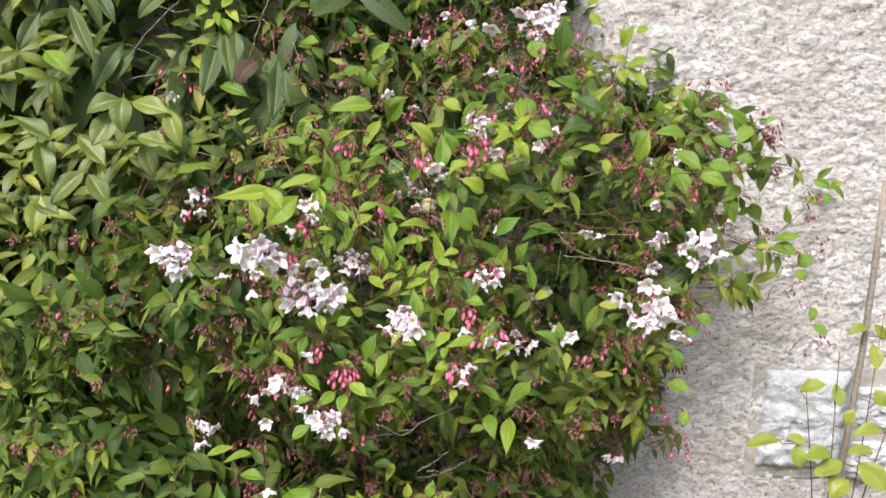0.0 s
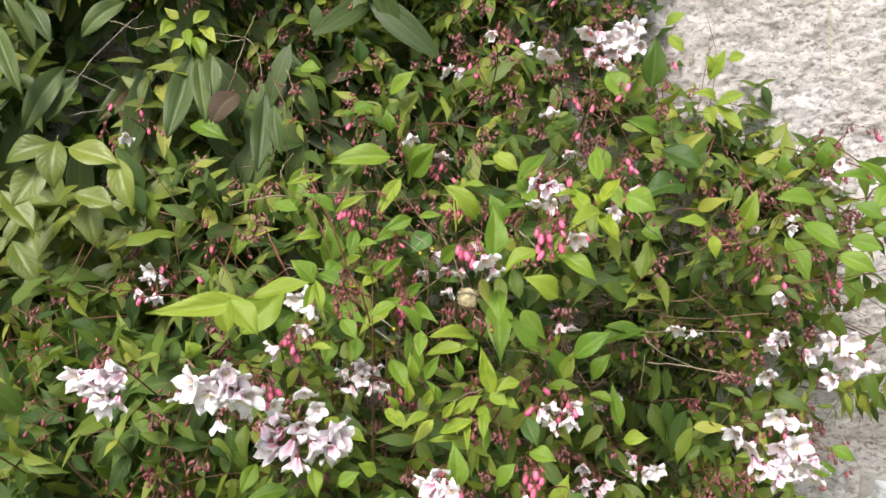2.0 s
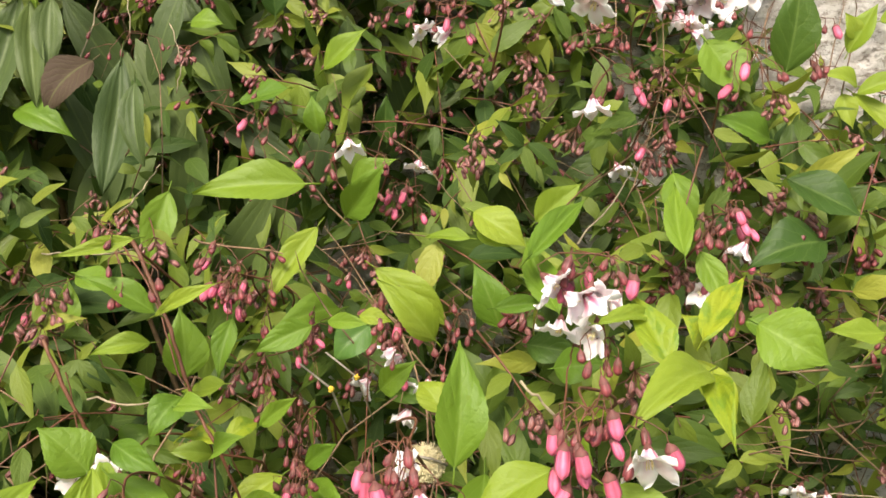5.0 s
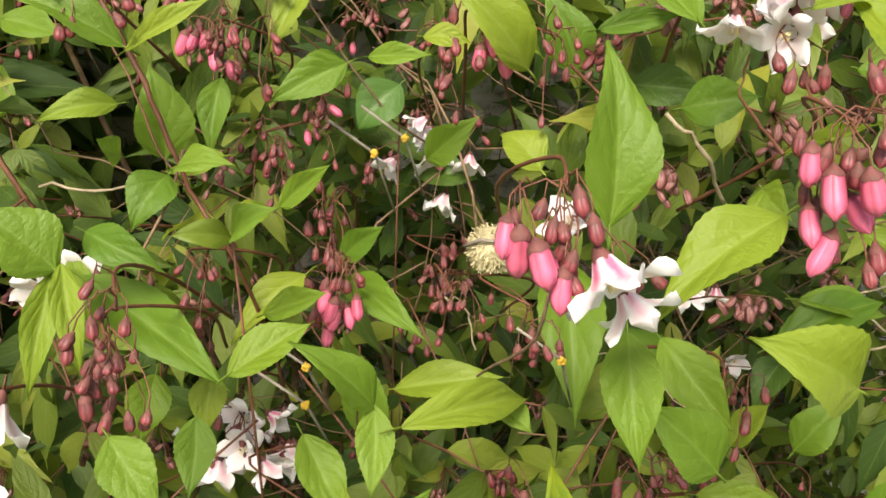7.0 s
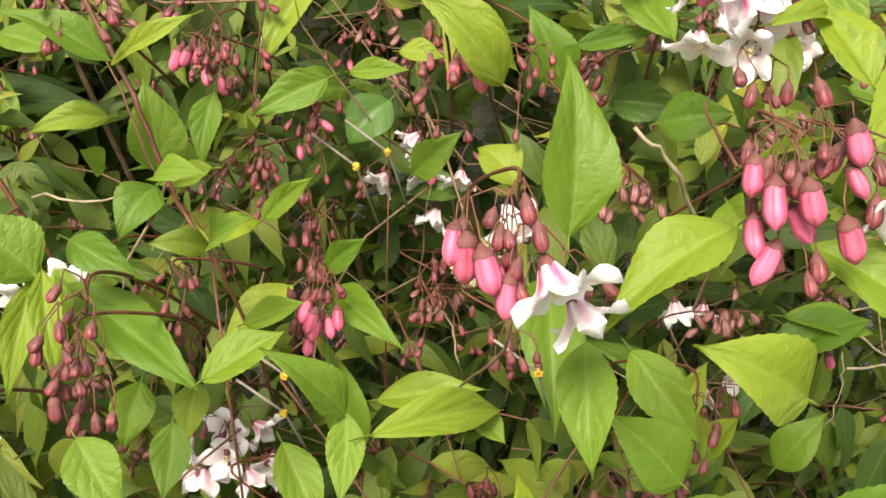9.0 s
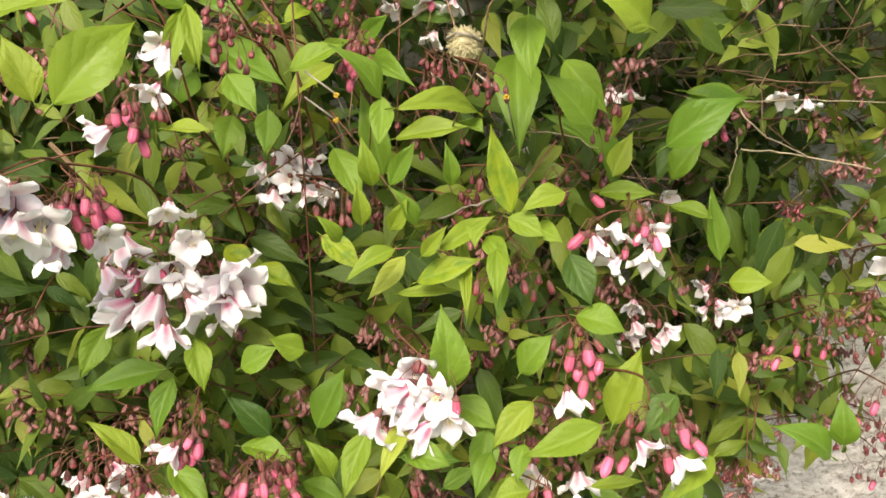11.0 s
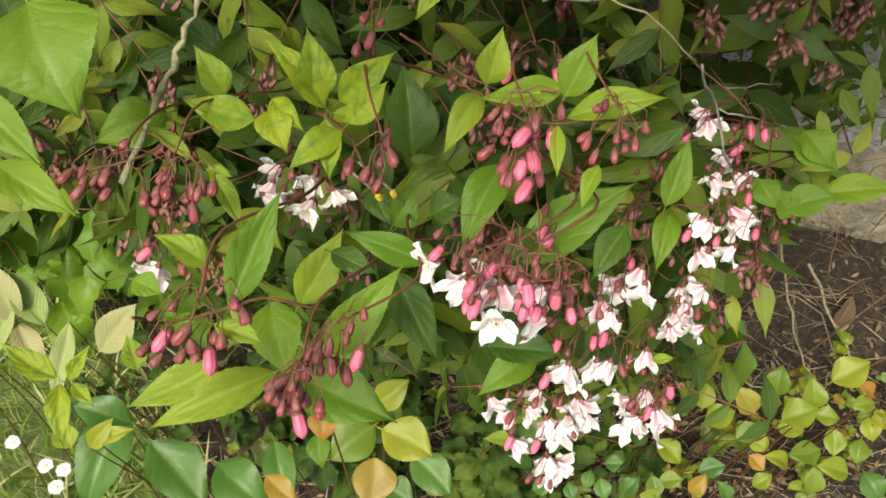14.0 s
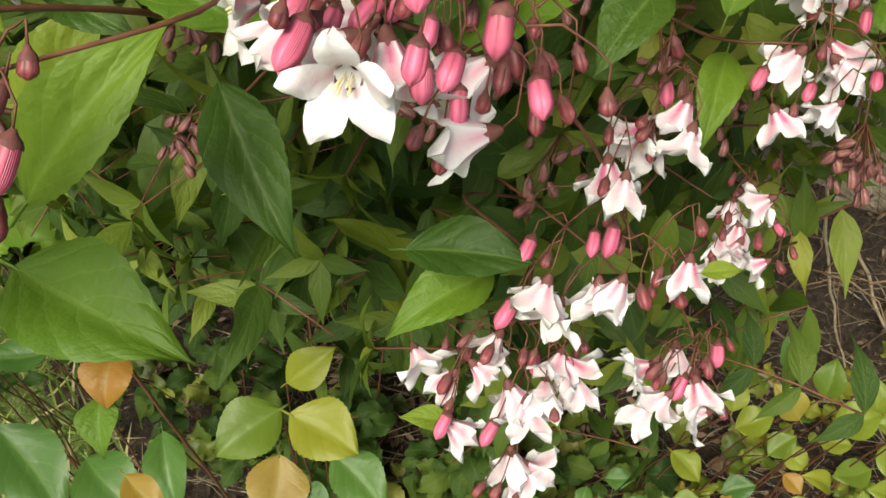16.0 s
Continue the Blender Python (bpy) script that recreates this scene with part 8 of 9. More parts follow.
def bud_panicle(heap, stems, tip, a, count, rng, spread=0.0055):
    """A hanging spray of small buds on thin stalks round the end of a twig."""
    for k in range(count):
        q = tip + rng.normal(0, spread, 3) * (1.0, 0.8, 0.9) + a * 0.011 + np.array((0, -0.003, 0))
        d = unit((rng.normal(0, 0.6), rng.normal(-0.35, 0.45), -0.8))
        size = rng.uniform(0.55, 0.95)
        heap.add(TINY_BUD[rng.randint(4)], q, d, (0.3, 1, 0), size)
        stems.add([q - d * 0.0005, tip + np.array((0, 0, 0.0015))], [0.00022, 0.0003], 3)


def filler_twigs(leaves, shaded, buds, rosy, stems, count, rng, near, box=(-1.0, 0.64, 0.5, 2.0)):
    made = 0
    shapes = LEAVES if near == 1 else DEEP_LEAVES
    while made < count:
        x, z = rng.uniform(box[0], box[1]), rng.uniform(box[2], box[3])
        if z > 1.5 and rng.rand() < (0.2 if x < -0.1 else 0.5):
            made += 1
            continue
        if x > shrub_edge(z) - rng.rand() * 0.05 or (x < -0.36 and z > 1.3 and rng.rand() < 0.6) or (near < 3 and x < -0.5 and z > 1.2 and rng.rand() < 0.75):
            continue
        if near < 3 and rng.rand() < 0.9 * hollow(x, z):
            made += 1
            continue
        if near < 3 and x < -0.3 and rng.rand() < 0.3:
            made += 1
            continue
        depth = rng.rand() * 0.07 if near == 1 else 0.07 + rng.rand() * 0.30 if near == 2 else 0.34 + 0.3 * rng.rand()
        y = min(shrub_front(x, z) + depth, WALL_Y - 0.06)
        a = unit((rng.normal(0.4 * x, 0.75), -0.8 + rng.normal(0, 0.35), rng.normal(0.2, 0.55)))
        n = rng.randint(2, 5)
        p = np.array((x, y, z)) - a * 0.026 * n
        up = unit((rng.normal(0, 0.3), -0.6 + rng.normal(0, 0.25), 0.85))
        side = unit(np.cross(a, up))
        line = [p.copy()]
        grow = rng.uniform(0.45, 0.95) * (1.3 if x < -0.3 else 1.0)
        for k in range(n):
            for s in (-1, 1):
                if rng.rand() < 0.1:
                    continue
                d = unit(0.38 * a + s * side * rng.uniform(0.55, 1.0) + np.array((0, 0, rng.normal(-0.15, 0.45))))
                size = grow * rng.uniform(0.75, 1.2) * (1.12 - 0.16 * k)
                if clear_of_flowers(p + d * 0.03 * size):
                    # left side is darker green; inner and low leaves are darkened as shade
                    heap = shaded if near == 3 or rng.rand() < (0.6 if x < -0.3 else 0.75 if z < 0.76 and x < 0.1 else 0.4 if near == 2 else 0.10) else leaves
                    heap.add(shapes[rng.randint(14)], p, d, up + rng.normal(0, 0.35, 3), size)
            p = p + a * rng.uniform(0.018, 0.032)
            a = unit(a + (0, 0, -0.12))
            line.append(p.copy())
        if near < 3 and rng.rand() < 0.75:
            turn = rng.uniform(0, 6.28)
            for k in range(rng.randint(3, 6)):
                w = turn + 1.5 * k
                d = unit(a * rng.uniform(0.3, 0.7) + side * math.cos(w) + np.cross(side, a) * math.sin(w))
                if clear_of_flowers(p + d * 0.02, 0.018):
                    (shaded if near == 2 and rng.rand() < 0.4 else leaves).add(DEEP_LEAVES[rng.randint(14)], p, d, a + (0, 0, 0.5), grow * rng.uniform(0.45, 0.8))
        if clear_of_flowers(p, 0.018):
            stems.add(line, [0.0007 - 0.00008 * i for i in range(len(line))])
            if near < 3 and rng.rand() < ((0.8 if near == 1 else 0.45) if z > 0.72 and x > -0.32 else 0.3 if z > 0.72 else 0.0):
                bud_panicle(rosy if rng.rand() < 0.16 else buds, stems, p, a, rng.randint(8, 20), rng)
        made += 1


leaves, shaded, buds, rosy, stems = Heap(), Heap(), Heap(), Heap(), Lines()
filler_twigs(leaves, shaded, buds, rosy, stems, 1500, rs, 1)
filler_twigs(leaves, shaded, buds, rosy, stems, 1600, rs, 2)
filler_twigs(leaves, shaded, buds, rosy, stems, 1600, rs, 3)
filler_twigs(leaves, shaded, buds, rosy, stems, 420, rs, 2, (-0.45, 0.16, 0.14, 0.70))
filler_twigs(leaves, shaded, buds, rosy, stems, 150, rs, 2, (-0.20, 0.24, 1.58, 1.95))
for made in range(30):
    low = made % 6 == 0
    x, z = (rs.uniform(0.52, 0.63), rs.uniform(1.08, 1.2)) if low else (rs.uniform(0.46, 0.57), rs.uniform(1.2, 1.42))
    a = unit((0.6, -0.5, rs.normal(0.1, 0.4)))
    p = np.array((x, rs.uniform(1.56, 1.70), z))
    stems.add([p - a * 0.07 + np.array((0, 0.02, 0)), p - a * 0.03, p, p + a * 0.05], [0.0009, 0.0008, 0.0007, 0.0004])
    for k in range(3):
        for s in (-1, 1):
            d = unit(a * 0.6 + np.array((rs.normal(0, 0.3), -0.3, s * 0.7 - 0.2)))
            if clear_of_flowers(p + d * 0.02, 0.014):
                leaves.add(LEAVES[rs.randint(14)], p, d, (0.1, -0.8, 0.6), rs.uniform(0.5, 0.95))
        p = p + a * 0.02
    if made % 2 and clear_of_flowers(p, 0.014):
        bud_panicle(rosy if made % 3 == 0 else buds, stems, p, a, 14, rs)
arch = curve_points([(0.50, 1.64, 1.31), (0.57, 1.64, 1.328), (0.627, 1.64, 1.324), (0.667, 1.645, 1.31), (0.738, 1.65, 1.281)], 5)
stems.add(arch, [0.0010 - 0.00003 * i for i in range(len(arch))])
for i, lift in ((12, 0.5), (13, -0.6), (14, 0.4), (14, -0.9), (17, 0.5), (19, -0.3)):
    i = min(i, len(arch) - 1)
    leaves.add(LEAVES[i % 14], arch[i], (0.4 * (1 if i % 2 else -0.6), -0.3, lift), (0.1, -0.8, 0.6), 0.62)
bud_panicle(rosy, stems, np.array(arch[min(15, len(arch) - 1)]) + np.array((0.01, 0, -0.03)), np.array((0, 0, -1.0)), 7, rs)
foliage = held(leaves.make("foliage", MAT["leaf"]), shrub, SHRUB_BASE)
tagged(foliage, "dense small pointed green leaves", kind="stuff")
tagged(held(shaded.make("foliage", MAT["leaf_dark"]), shrub, SHRUB_BASE), "deep green leaves, the inner and low ones darkened for shade", kind="stuff")
tagged(held(buds.make("bud_spray", MAT["brown_bud"]), shrub, SHRUB_BASE), "small dusky brown-red hanging buds", kind="stuff")
tagged(held(rosy.make("bud_spray", MAT["dark_bud"]), shrub, SHRUB_BASE), "small rose-red hanging buds", kind="stuff")
tagged(held(mesh_object("twig_spray", stems.v, stems.f, MAT["red"]), shrub, SHRUB_BASE), "thin red-brown leafy twigs", kind="stuff")

# main stems from the ground and the tangle of dead twigs inside
for k in range(16):
    x0, x1 = rs.uniform(-0.25, 0.2), rs.uniform(-0.7, 0.45)
    top = rs.uniform(1.1, 1.75)
    p0, p3 = np.array((x0, 1.62 + rs.uniform(-0.08, 0.08), 0.0)), np.array((x1, max(shrub_front(x1, top) + 0.22, 1.55), top - 0.12))
    mid = p0 * 0.55 + p3 * 0.45 + np.array((0, 0.05, 0.12))
    pts = curve_points([p0, mid, p3], 8)
    v, f = tube(pts, [0.007 - 0.005 * i / len(pts) for i in range(len(pts))], 6)
    held(mesh_object("branch", v, f, MAT["brown"]), shrub, SHRUB_BASE)
dead = Lines()
for k in range(2600):
    x, z = rs.uniform(-0.5, 0.42), rs.uniform(0.55, 1.6)
    if x > shrub_edge(z) - 0.05 or rs.rand() > 0.3 + hollow(x, z):
        continue
    p = np.array((x, min(shrub_front(x, z) + rs.uniform(0.13 - 0.11 * hollow(x, z), 0.32), WALL_Y - 0.05), z))
    d = unit(rs.normal(0, 1, 3) * (1, 0.5, 0.7))
    line = [p]
    for i in range(4):
        d = unit(d + rs.normal(0, 0.28, 3))
        line.append(line[-1] + d * rs.uniform(0.015, 0.045))
    if k % 5 < 2:
        continue
    r0 = rs.uniform(0.0003, 0.0009)
    dead.add(line, [r0, r0, r0 * 0.85, r0 * 0.7, r0 * 0.4])
tagged(held(mesh_object("dead_twig_tangle", dead.v, dead.f, MAT["brown"]), shrub, SHRUB_BASE), "tangle of dry brown twigs inside", kind="stuff")


# ---- evergreen shrub beside it ----
EVER = [leaf_template(0.064, 0.019, rows=7, droop=0.4 + 0.7 * rs.rand(), fold=0.12 + 0.15 * rs.rand(), seed=40 + k, peak=0.5, point=1.0) for k in range(8)]


def leafy_shoot(place, rng):
    h = Heap()
    p = np.array(place)
    a = unit((rng.normal(0, 0.4), -0.75, 0.6 + rng.normal(0, 0.25)))
    s1 = unit(np.cross(a, (0.1, 0, 1)))
    s2 = np.cross(s1, a)
    for k in range(rng.randint(7, 12)):
        w = 2.4 * k + rng.uniform(-0.3, 0.3)
        d = unit(a * rng.uniform(0.25, 0.7) + (s1 * math.cos(w) + s2 * math.sin(w)) * 0.95 + np.array((0, 0, -0.25)))
        h.add(EVER[rng.randint(8)], p - a * 0.010 * k, d, a + np.array((0, 0, 0.5)), rng.uniform(0.65, 1.15))
    ob = h.make("leafy_shoot", MAT["e"])
    return held(ob, evergreen, EVERGREEN_BASE)


made = 0
while made < 300:
    x, z = rs.uniform(-1.2, -0.36), rs.uniform(1.1, 2.05)
    q = np.array((x, 1.56 + rs.uniform(0, 0.17) + 0.12 * max(0, z - 1.45), z))
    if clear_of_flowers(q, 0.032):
        leafy_shoot(q, rs)
        made += 1
for k in range(7):
    x = rs.uniform(-1.0, -0.5)
    pts = curve_points([(x * 0.8 - 0.1, 1.66, 0), (x, 1.7, 0.7), (x + rs.uniform(-0.1, 0.1), 1.70, 1.25)], 6)
    v, f = tube(pts, [0.008 - 0.005 * i / len(pts) for i in range(len(pts))], 6)
    held(mesh_object("branch", v, f, MAT["brown"]), evergreen, EVERGREEN_BASE)

# ---- dark shrub with long ribbed leaves ----
RIBBED = [leaf_template(0.13, 0.036, rows=8, droop=0.3 + 0.4 * rs.rand(), fold=0.1, seed=60 + k, peak=0.45, point=0.8) for k in range(5)]
h = Heap()
for k in range(340):
    q = np.array((rs.uniform(-1.1, -0.1), rs.uniform(1.66, 1.78), rs.uniform(1.38, 2.1)))
    d = unit((rs.normal(0, 0.5), -0.35, -0.8 + rs.normal(0, 0.4)))
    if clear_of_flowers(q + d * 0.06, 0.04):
        h.add(RIBBED[rs.randint(5)], q, d, (rs.normal(0, 0.3), -0.9, 0.5), rs.uniform(0.7, 1.1))
for k in range(330):
    q = np.array((rs.uniform(-1.15, 0.05), rs.uniform(1.775, 1.80), rs.uniform(1.35, 2.1)))
    w = rs.uniform(0, 6.28)
    h.add(RIBBED[rs.randint(5)], q, (math.cos(w), -0.1, math.sin(w) - 0.5), (rs.normal(0, 0.2), -1, 0.3), rs.uniform(0.7, 1.0))
tagged(held(h.make("foliage", MAT["v"]), ribbed, RIBBED_BASE), "long dark ribbed leaves", kind="stuff")
for k in range(5):
    x = rs.uniform(-0.75, -0.2)
    pts = curve_points([(x, 1.77, 0), (x + 0.05, 1.79, 0.8), (x, 1.79, 1.5)], 6)
    v, f = tube(pts, [0.007 - 0.004 * i / len(pts) for i in range(len(pts))], 6)
    held(mesh_object("branch", v, f, MAT["brown"]), ribbed, RIBBED_BASE)


# ---- stalks of the low plants ----
CANES = []
for tip in ((0.74, 1.675, 0.87), (0.80, 1.69, 0.95), (0.89, 1.72, 1.02), (0.93, 1.69, 0.86)):
    pts = curve_points([(0.84, 1.70, 0.0), (0.84 + (tip[0] - 0.84) * 0.15, 1.69, 0.35), (0.84 + (tip[0] - 0.84) * 0.55, 1.685, 0.64), tip], 8)
    v, f = tube(pts, [0.0022 - 0.0014 * i / len(pts) for i in range(len(pts))], 6)
    held(mesh_object("branch", v, f, MAT["red"]), shoot, (0.85, 1.7, 0.0))
    CANES += [np.array(p) for p in pts]
for k, (b, parent, place) in enumerate(STALKED):
    if parent == shoot:
        foot = min(CANES, key=lambda q: np.linalg.norm(q - b) + (0.2 if q[2] > b[2] - 0.01 else 0))
    else:
        foot = np.array((b[0] + rs.normal(0, 0.02), b[1] + rs.uniform(0.0, 0.05), 0.0))
    mid = foot * 0.4 + b * 0.6 + np.array((rs.normal(0, 0.01), 0.02 if parent != shoot else 0.0, -0.03 if parent != shoot else -0.008))
    pts = curve_points([foot, mid, b], 5)
    v, f = tube(pts, [0.0011 - 0.0006 * i / len(pts) for i in range(len(pts))], 4)
    held(mesh_object("stalk", v, f, MAT["red"]), parent, place)

# ---- leafy rest of the low plants ----
ROUND = [leaf_template(0.038, 0.021 + 0.002 * k, rows=11, droop=0.2 + 1.2 * rs.rand(), fold=0.05 + 0.4 * rs.rand(), seed=80 + k, peak=0.36 + 0.03 * k, point=0.85, teeth=0.09, wave=0.9) for k in range(6)]


def low_plant(name, label, tone, foot, spread, height, shoots, rng, grow=1.0):
    """A low plant of many upright stalks, with rounded leaves along each."""
    base = (foot[0], foot[1], 0.0)
    plant = thing(name, base, label, "plant")
    h, s = Heap(), Lines()
    for k in range(shoots):
        x, y = foot[0] + rng.normal(0, spread[0]), foot[1] + rng.normal(0, spread[1])
        top = height * rng.uniform(0.45, 1.0)
        p0, p1 = np.array((x, min(y, 1.78), 0.0)), np.array((x + rng.normal(0, 0.05), min(y - rng.uniform(0, 0.06), 1.78), top))
        pts = curve_points([p0, (p0 + p1) / 2 + rng.normal(0, 0.015, 3), p1], 4)
        s.add(pts, [0.0014 - 0.0001 * i for i in range(len(pts))])
        for q in pts[2:]:
            for m in range(rng.randint(1, 4)):
                w = rng.uniform(0, 6.28)
                d = unit((math.cos(w), math.sin(w) - 0.3, rng.normal(0.05, 0.3)))
                if clear_of_flowers(q + d * 0.02, 0.02):
                    h.add(ROUND[rng.randint(6)], q + d * 0.006, d, (rng.normal(0, 0.5), -0.3 + rng.normal(0, 0.4), 1), grow * rng.uniform(0.35, 1.2))
    tagged(held(h.make("foliage", MAT[tone]), plant, base), kind="stuff")
    tagged(held(mesh_object("stalk_tangle", s.v, s.f, MAT["red"]), plant, base), kind="stuff")
    return plant


# both plants take the dark leaf, painting in the deep shade under the shrub
low_plant("ground_cover_plant", "low dark green leafy plant under the shrub, darkened for shade", "leaf_dark", (-0.20, 1.46), (0.10, 0.07), 0.26, 14, rs)
low_plant("ground_cover_plant", "leafy plant growing in the shade of the shrub, its colour darkened for it", "leaf_dark", (0.02, 1.42), (0.09, 0.06), 0.24, 22, rs)
low_plant("ground_cover_plant", "low yellow-green leafy plant on the soil", "r", (0.38, 1.46), (0.13, 0.09), 0.13, 13, rs, 0.62)
low_plant("ground_cover_plant", "low yellow-green leafy plant at the foot of the wall", "r", (0.50, 1.57), (0.09, 0.06), 0.22, 10, rs, 0.72)
low_plant("ground_cover_plant", "small green seedlings under the shrub", "e", (0.04, 1.42), (0.12, 0.09), 0.09, 22, rs)
low_plant("ground_cover_plant", "leafy green plant beside the wall", "g", (-0.72, 1.6), (0.2, 0.06), 0.55, 62, rs, 1.7)

# ---- grass and daisies ----
BLADE = [leaf_template(0.09, 0.0042, rows=3, cols=2, droop=0.5 + 1.1 * rs.rand(), fold=0.2, seed=90 + k, peak=0.15, point=0.8) for k in range(6)]
h = Heap()
for k in range(16000):
    x, y = rs.uniform(-1.5, 0.1), rs.uniform(0.2, 1.62)
    if x > -0.28 + 0.35 * (1.2 - y) + rs.normal(0, 0.04):
        continue
    d = unit((rs.normal(0, 0.5), rs.normal(0, 0.5), 1))
    w = rs.uniform(0, 6.28)
    h.add(BLADE[rs.randint(6)], (x, y, -0.005), d, (math.cos(w), math.sin(w), 0.2), rs.uniform(0.4, 1.1))
tagged(h.make("grass", MAT["grass"]), "short mixed lawn grass with dry blades", "grass", kind="stuff")


def daisy(place, rng):
    base = (place[0], place[1], 0.0)
    d = thing("daisy", base, "small white lawn daisy with a yellow centre", "flower", "daisies in the lawn")
    top = np.array(place)
    v, f = tube([np.array(base), (np.array(base) + top) / 2 + rng.normal(0, 0.003, 3), top], [0.0008, 0.0008, 0.001], 5)
    held(mesh_object("stalk", v, f, MAT["grass"], [(0.5, 0.5)] * len(v)), d, base)
    h = Heap()
    petal = leaf_template(0.0075, 0.0018, rows=3, cols=2, droop=0.1, fold=0.1, peak=0.6, point=0.5)
    for k in range(26):
        w = 2 * math.pi * k / 26
        h.add(petal, top + np.array((math.cos(w), math.sin(w), 0)) * 0.002, (math.cos(w), math.sin(w), 0.12 + rng.normal(0, 0.08)), (0, 0, 1), rng.uniform(0.9, 1.1))
    held(h.make("petals", MAT["daisy"]), d, base)
    v, f = tube([top + np.array((0, 0, z)) for z in (-0.001, 0.0005, 0.0018, 0.0024)], [0.0020, 0.0030, 0.0022, 0.0008], 8)
    held(mesh_object("centre", v, f, MAT["stamen"]), d, base)


for p in ((-0.463, 1.268, 0.080), (-0.462, 1.246, 0.080), (-0.533, 1.282, 0.090), (-0.472, 1.220, 0.080), (-0.484, 1.266, 0.085)):
    daisy(p, rs)

# ---- litter on the soil ----
chip = [leaf_template(0.013, 0.0048, rows=3, cols=2, droop=0.8, fold=0.3, seed=k, peak=0.5, point=0.5) for k in range(5)]
h = Heap()
for k in range(9000):
    x, y = rs.uniform(-0.35, 1.1), rs.uniform(1.0, 1.80)
    w = rs.uniform(0, 6.28)
    h.add(chip[rs.randint(5)], (x, y, 0.012 + 0.24 * min(1.0, max(0.0, (y - 1.66) / 0.16)) ** 1.4 + 0.02 * noise.fractal(Vector((x, y, 0)) * 6, 1.0, 2.0, 3) + rs.uniform(0, 0.012)), (math.cos(w), math.sin(w), rs.normal(0, 0.25)), (rs.normal(0, 0.4), rs.normal(0, 0.4), 1), rs.uniform(0.3, 1.5))
tagged(h.make("leaf_litter", MAT["litter"]), "dry brown leaf litter and bark chips", "litter", kind="stuff")
lines = Lines()
for k in range(3400):
    x, y = rs.uniform(-0.3, 1.0), rs.uniform(1.1, 1.78)
    w = rs.uniform(0, 3.14)
    p = np.array((x, y, 0.020 + rs.uniform(0, 0.02) + 0.24 * min(1.0, max(0.0, (y - 1.66) / 0.16)) ** 1.4))
    d = np.array((math.cos(w), 0.5 * math.sin(w), rs.normal(0, 0.15)))
    ln = rs.uniform(0.02, 0.09)
    r0 = 0.0002 + 0.0008 * rs.rand() ** 3
    lines.add([p, p + d * ln * 0.5 + rs.normal(0, 0.004, 3), p + d * ln], [r0, r0, r0 * 0.6])
tagged(mesh_object("fallen_twig_scatter", lines.v, lines.f, MAT["pale"]), "thin dry twigs lying on the soil", "twig", kind="stuff")
for b, t, w in (((0.32, 1.775, 0.10), (0.335, 1.75, 0.03), 0.028), ((0.46, 1.75, 0.035), (0.44, 1.73, 0.012), 0.024), ((0.24, 1.60, 0.03), (0.27, 1.57, 0.02), 0.022), ((0.485, 1.745, 0.14), (0.475, 1.715, 0.10), 0.026), ((0.40, 1.66, 0.045), (0.43, 1.64, 0.035), 0.02), ((0.56, 1.66, 0.05), (0.53, 1.64, 0.035), 0.024), ((0.18, 1.50, 0.04), (0.20, 1.47, 0.03), 0.018), ((0.33, 1.53, 0.04), (0.30, 1.51, 0.035), 0.02)):
    ob = new("fallen_leaf", LEAF_MESH["n"][1])
    y = unit(np.array(t) - np.array(b))
    z = unit(np.array((0.1, -0.8, 0.7)) - y * np.dot((0.1, -0.8, 0.7), y))
    x = np.cross(y, z)
    ln = np.linalg.norm(np.array(t) - np.array(b))
    m = Matrix.Identity(4)
    for i in range(3):
        m[i][0], m[i][1], m[i][2], m[i][3] = x[i] * w, y[i] * ln, z[i] * ln, b[i]
    ob.matrix_basis = m
    tagged(ob, "dry curled beige leaf on the soil", "leaf", "fallen leaves")

for line in ([(0.30, 1.72, 0.36), (0.36, 1.70, 0.22), (0.43, 1.66, 0.10), (0.50, 1.60, 0.045)], [(0.40, 1.74, 0.20), (0.47, 1.70, 0.12), (0.55, 1.63, 0.05), (0.60, 1.58, 0.04)], [(0.33, 1.64, 0.06), (0.40, 1.62, 0.05), (0.47, 1.64, 0.055)]):
    pts = [p + rs.normal(0, 0.0015, 3) for p in curve_points(line, 6)]
    v, f = tube(pts, [0.0022 - 0.0014 * i / len(pts) for i in range(len(pts))], 6)
    tagged(mesh_object("fallen_twig", v, f, MAT["pale"]), "long pale dry twig lying on the soil", "twig", "fallen twigs")

# ---- dry stems standing between the shrub and the wall ----
lines = Lines()
for k in range(130):
    x, y, z = rs.uniform(-0.1, 0.62), rs.uniform(1.56, 1.76), rs.uniform(0.05, 0.55)
    d = unit((rs.normal(0, 0.8), rs.normal(0, 0.35), 0.7 + rs.normal(0, 0.5)))
    line = [np.array((x, y, z))]
    for i in range(4):
        d = unit(d + rs.normal(0, 0.25, 3))
        q = line[-1] + d * rs.uniform(0.012, 0.04)
        line.append(np.array((q[0], min(q[1], 1.78), max(q[2], 0.03))))
    r0 = rs.uniform(0.0004, 0.0012)
    lines.add(line, [r0, r0, r0 * 0.8, r0 * 0.7, r0 * 0.4])
for k in range(9):
    x = rs.uniform(-0.1, 0.6)
    lines.add(curve_points([(x, 1.7, 0.0), (x + rs.normal(0, 0.03), 1.68, 0.25), (x + rs.normal(0, 0.08), 1.66, rs.uniform(0.35, 0.6))], 4), [0.0014 - 0.0001 * i for i in range(9)])
tagged(mesh_object("dry_stem_thicket", lines.v, lines.f, MAT["brown"]), "thicket of thin dry brown stems by the wall", "stems", kind="stuff")

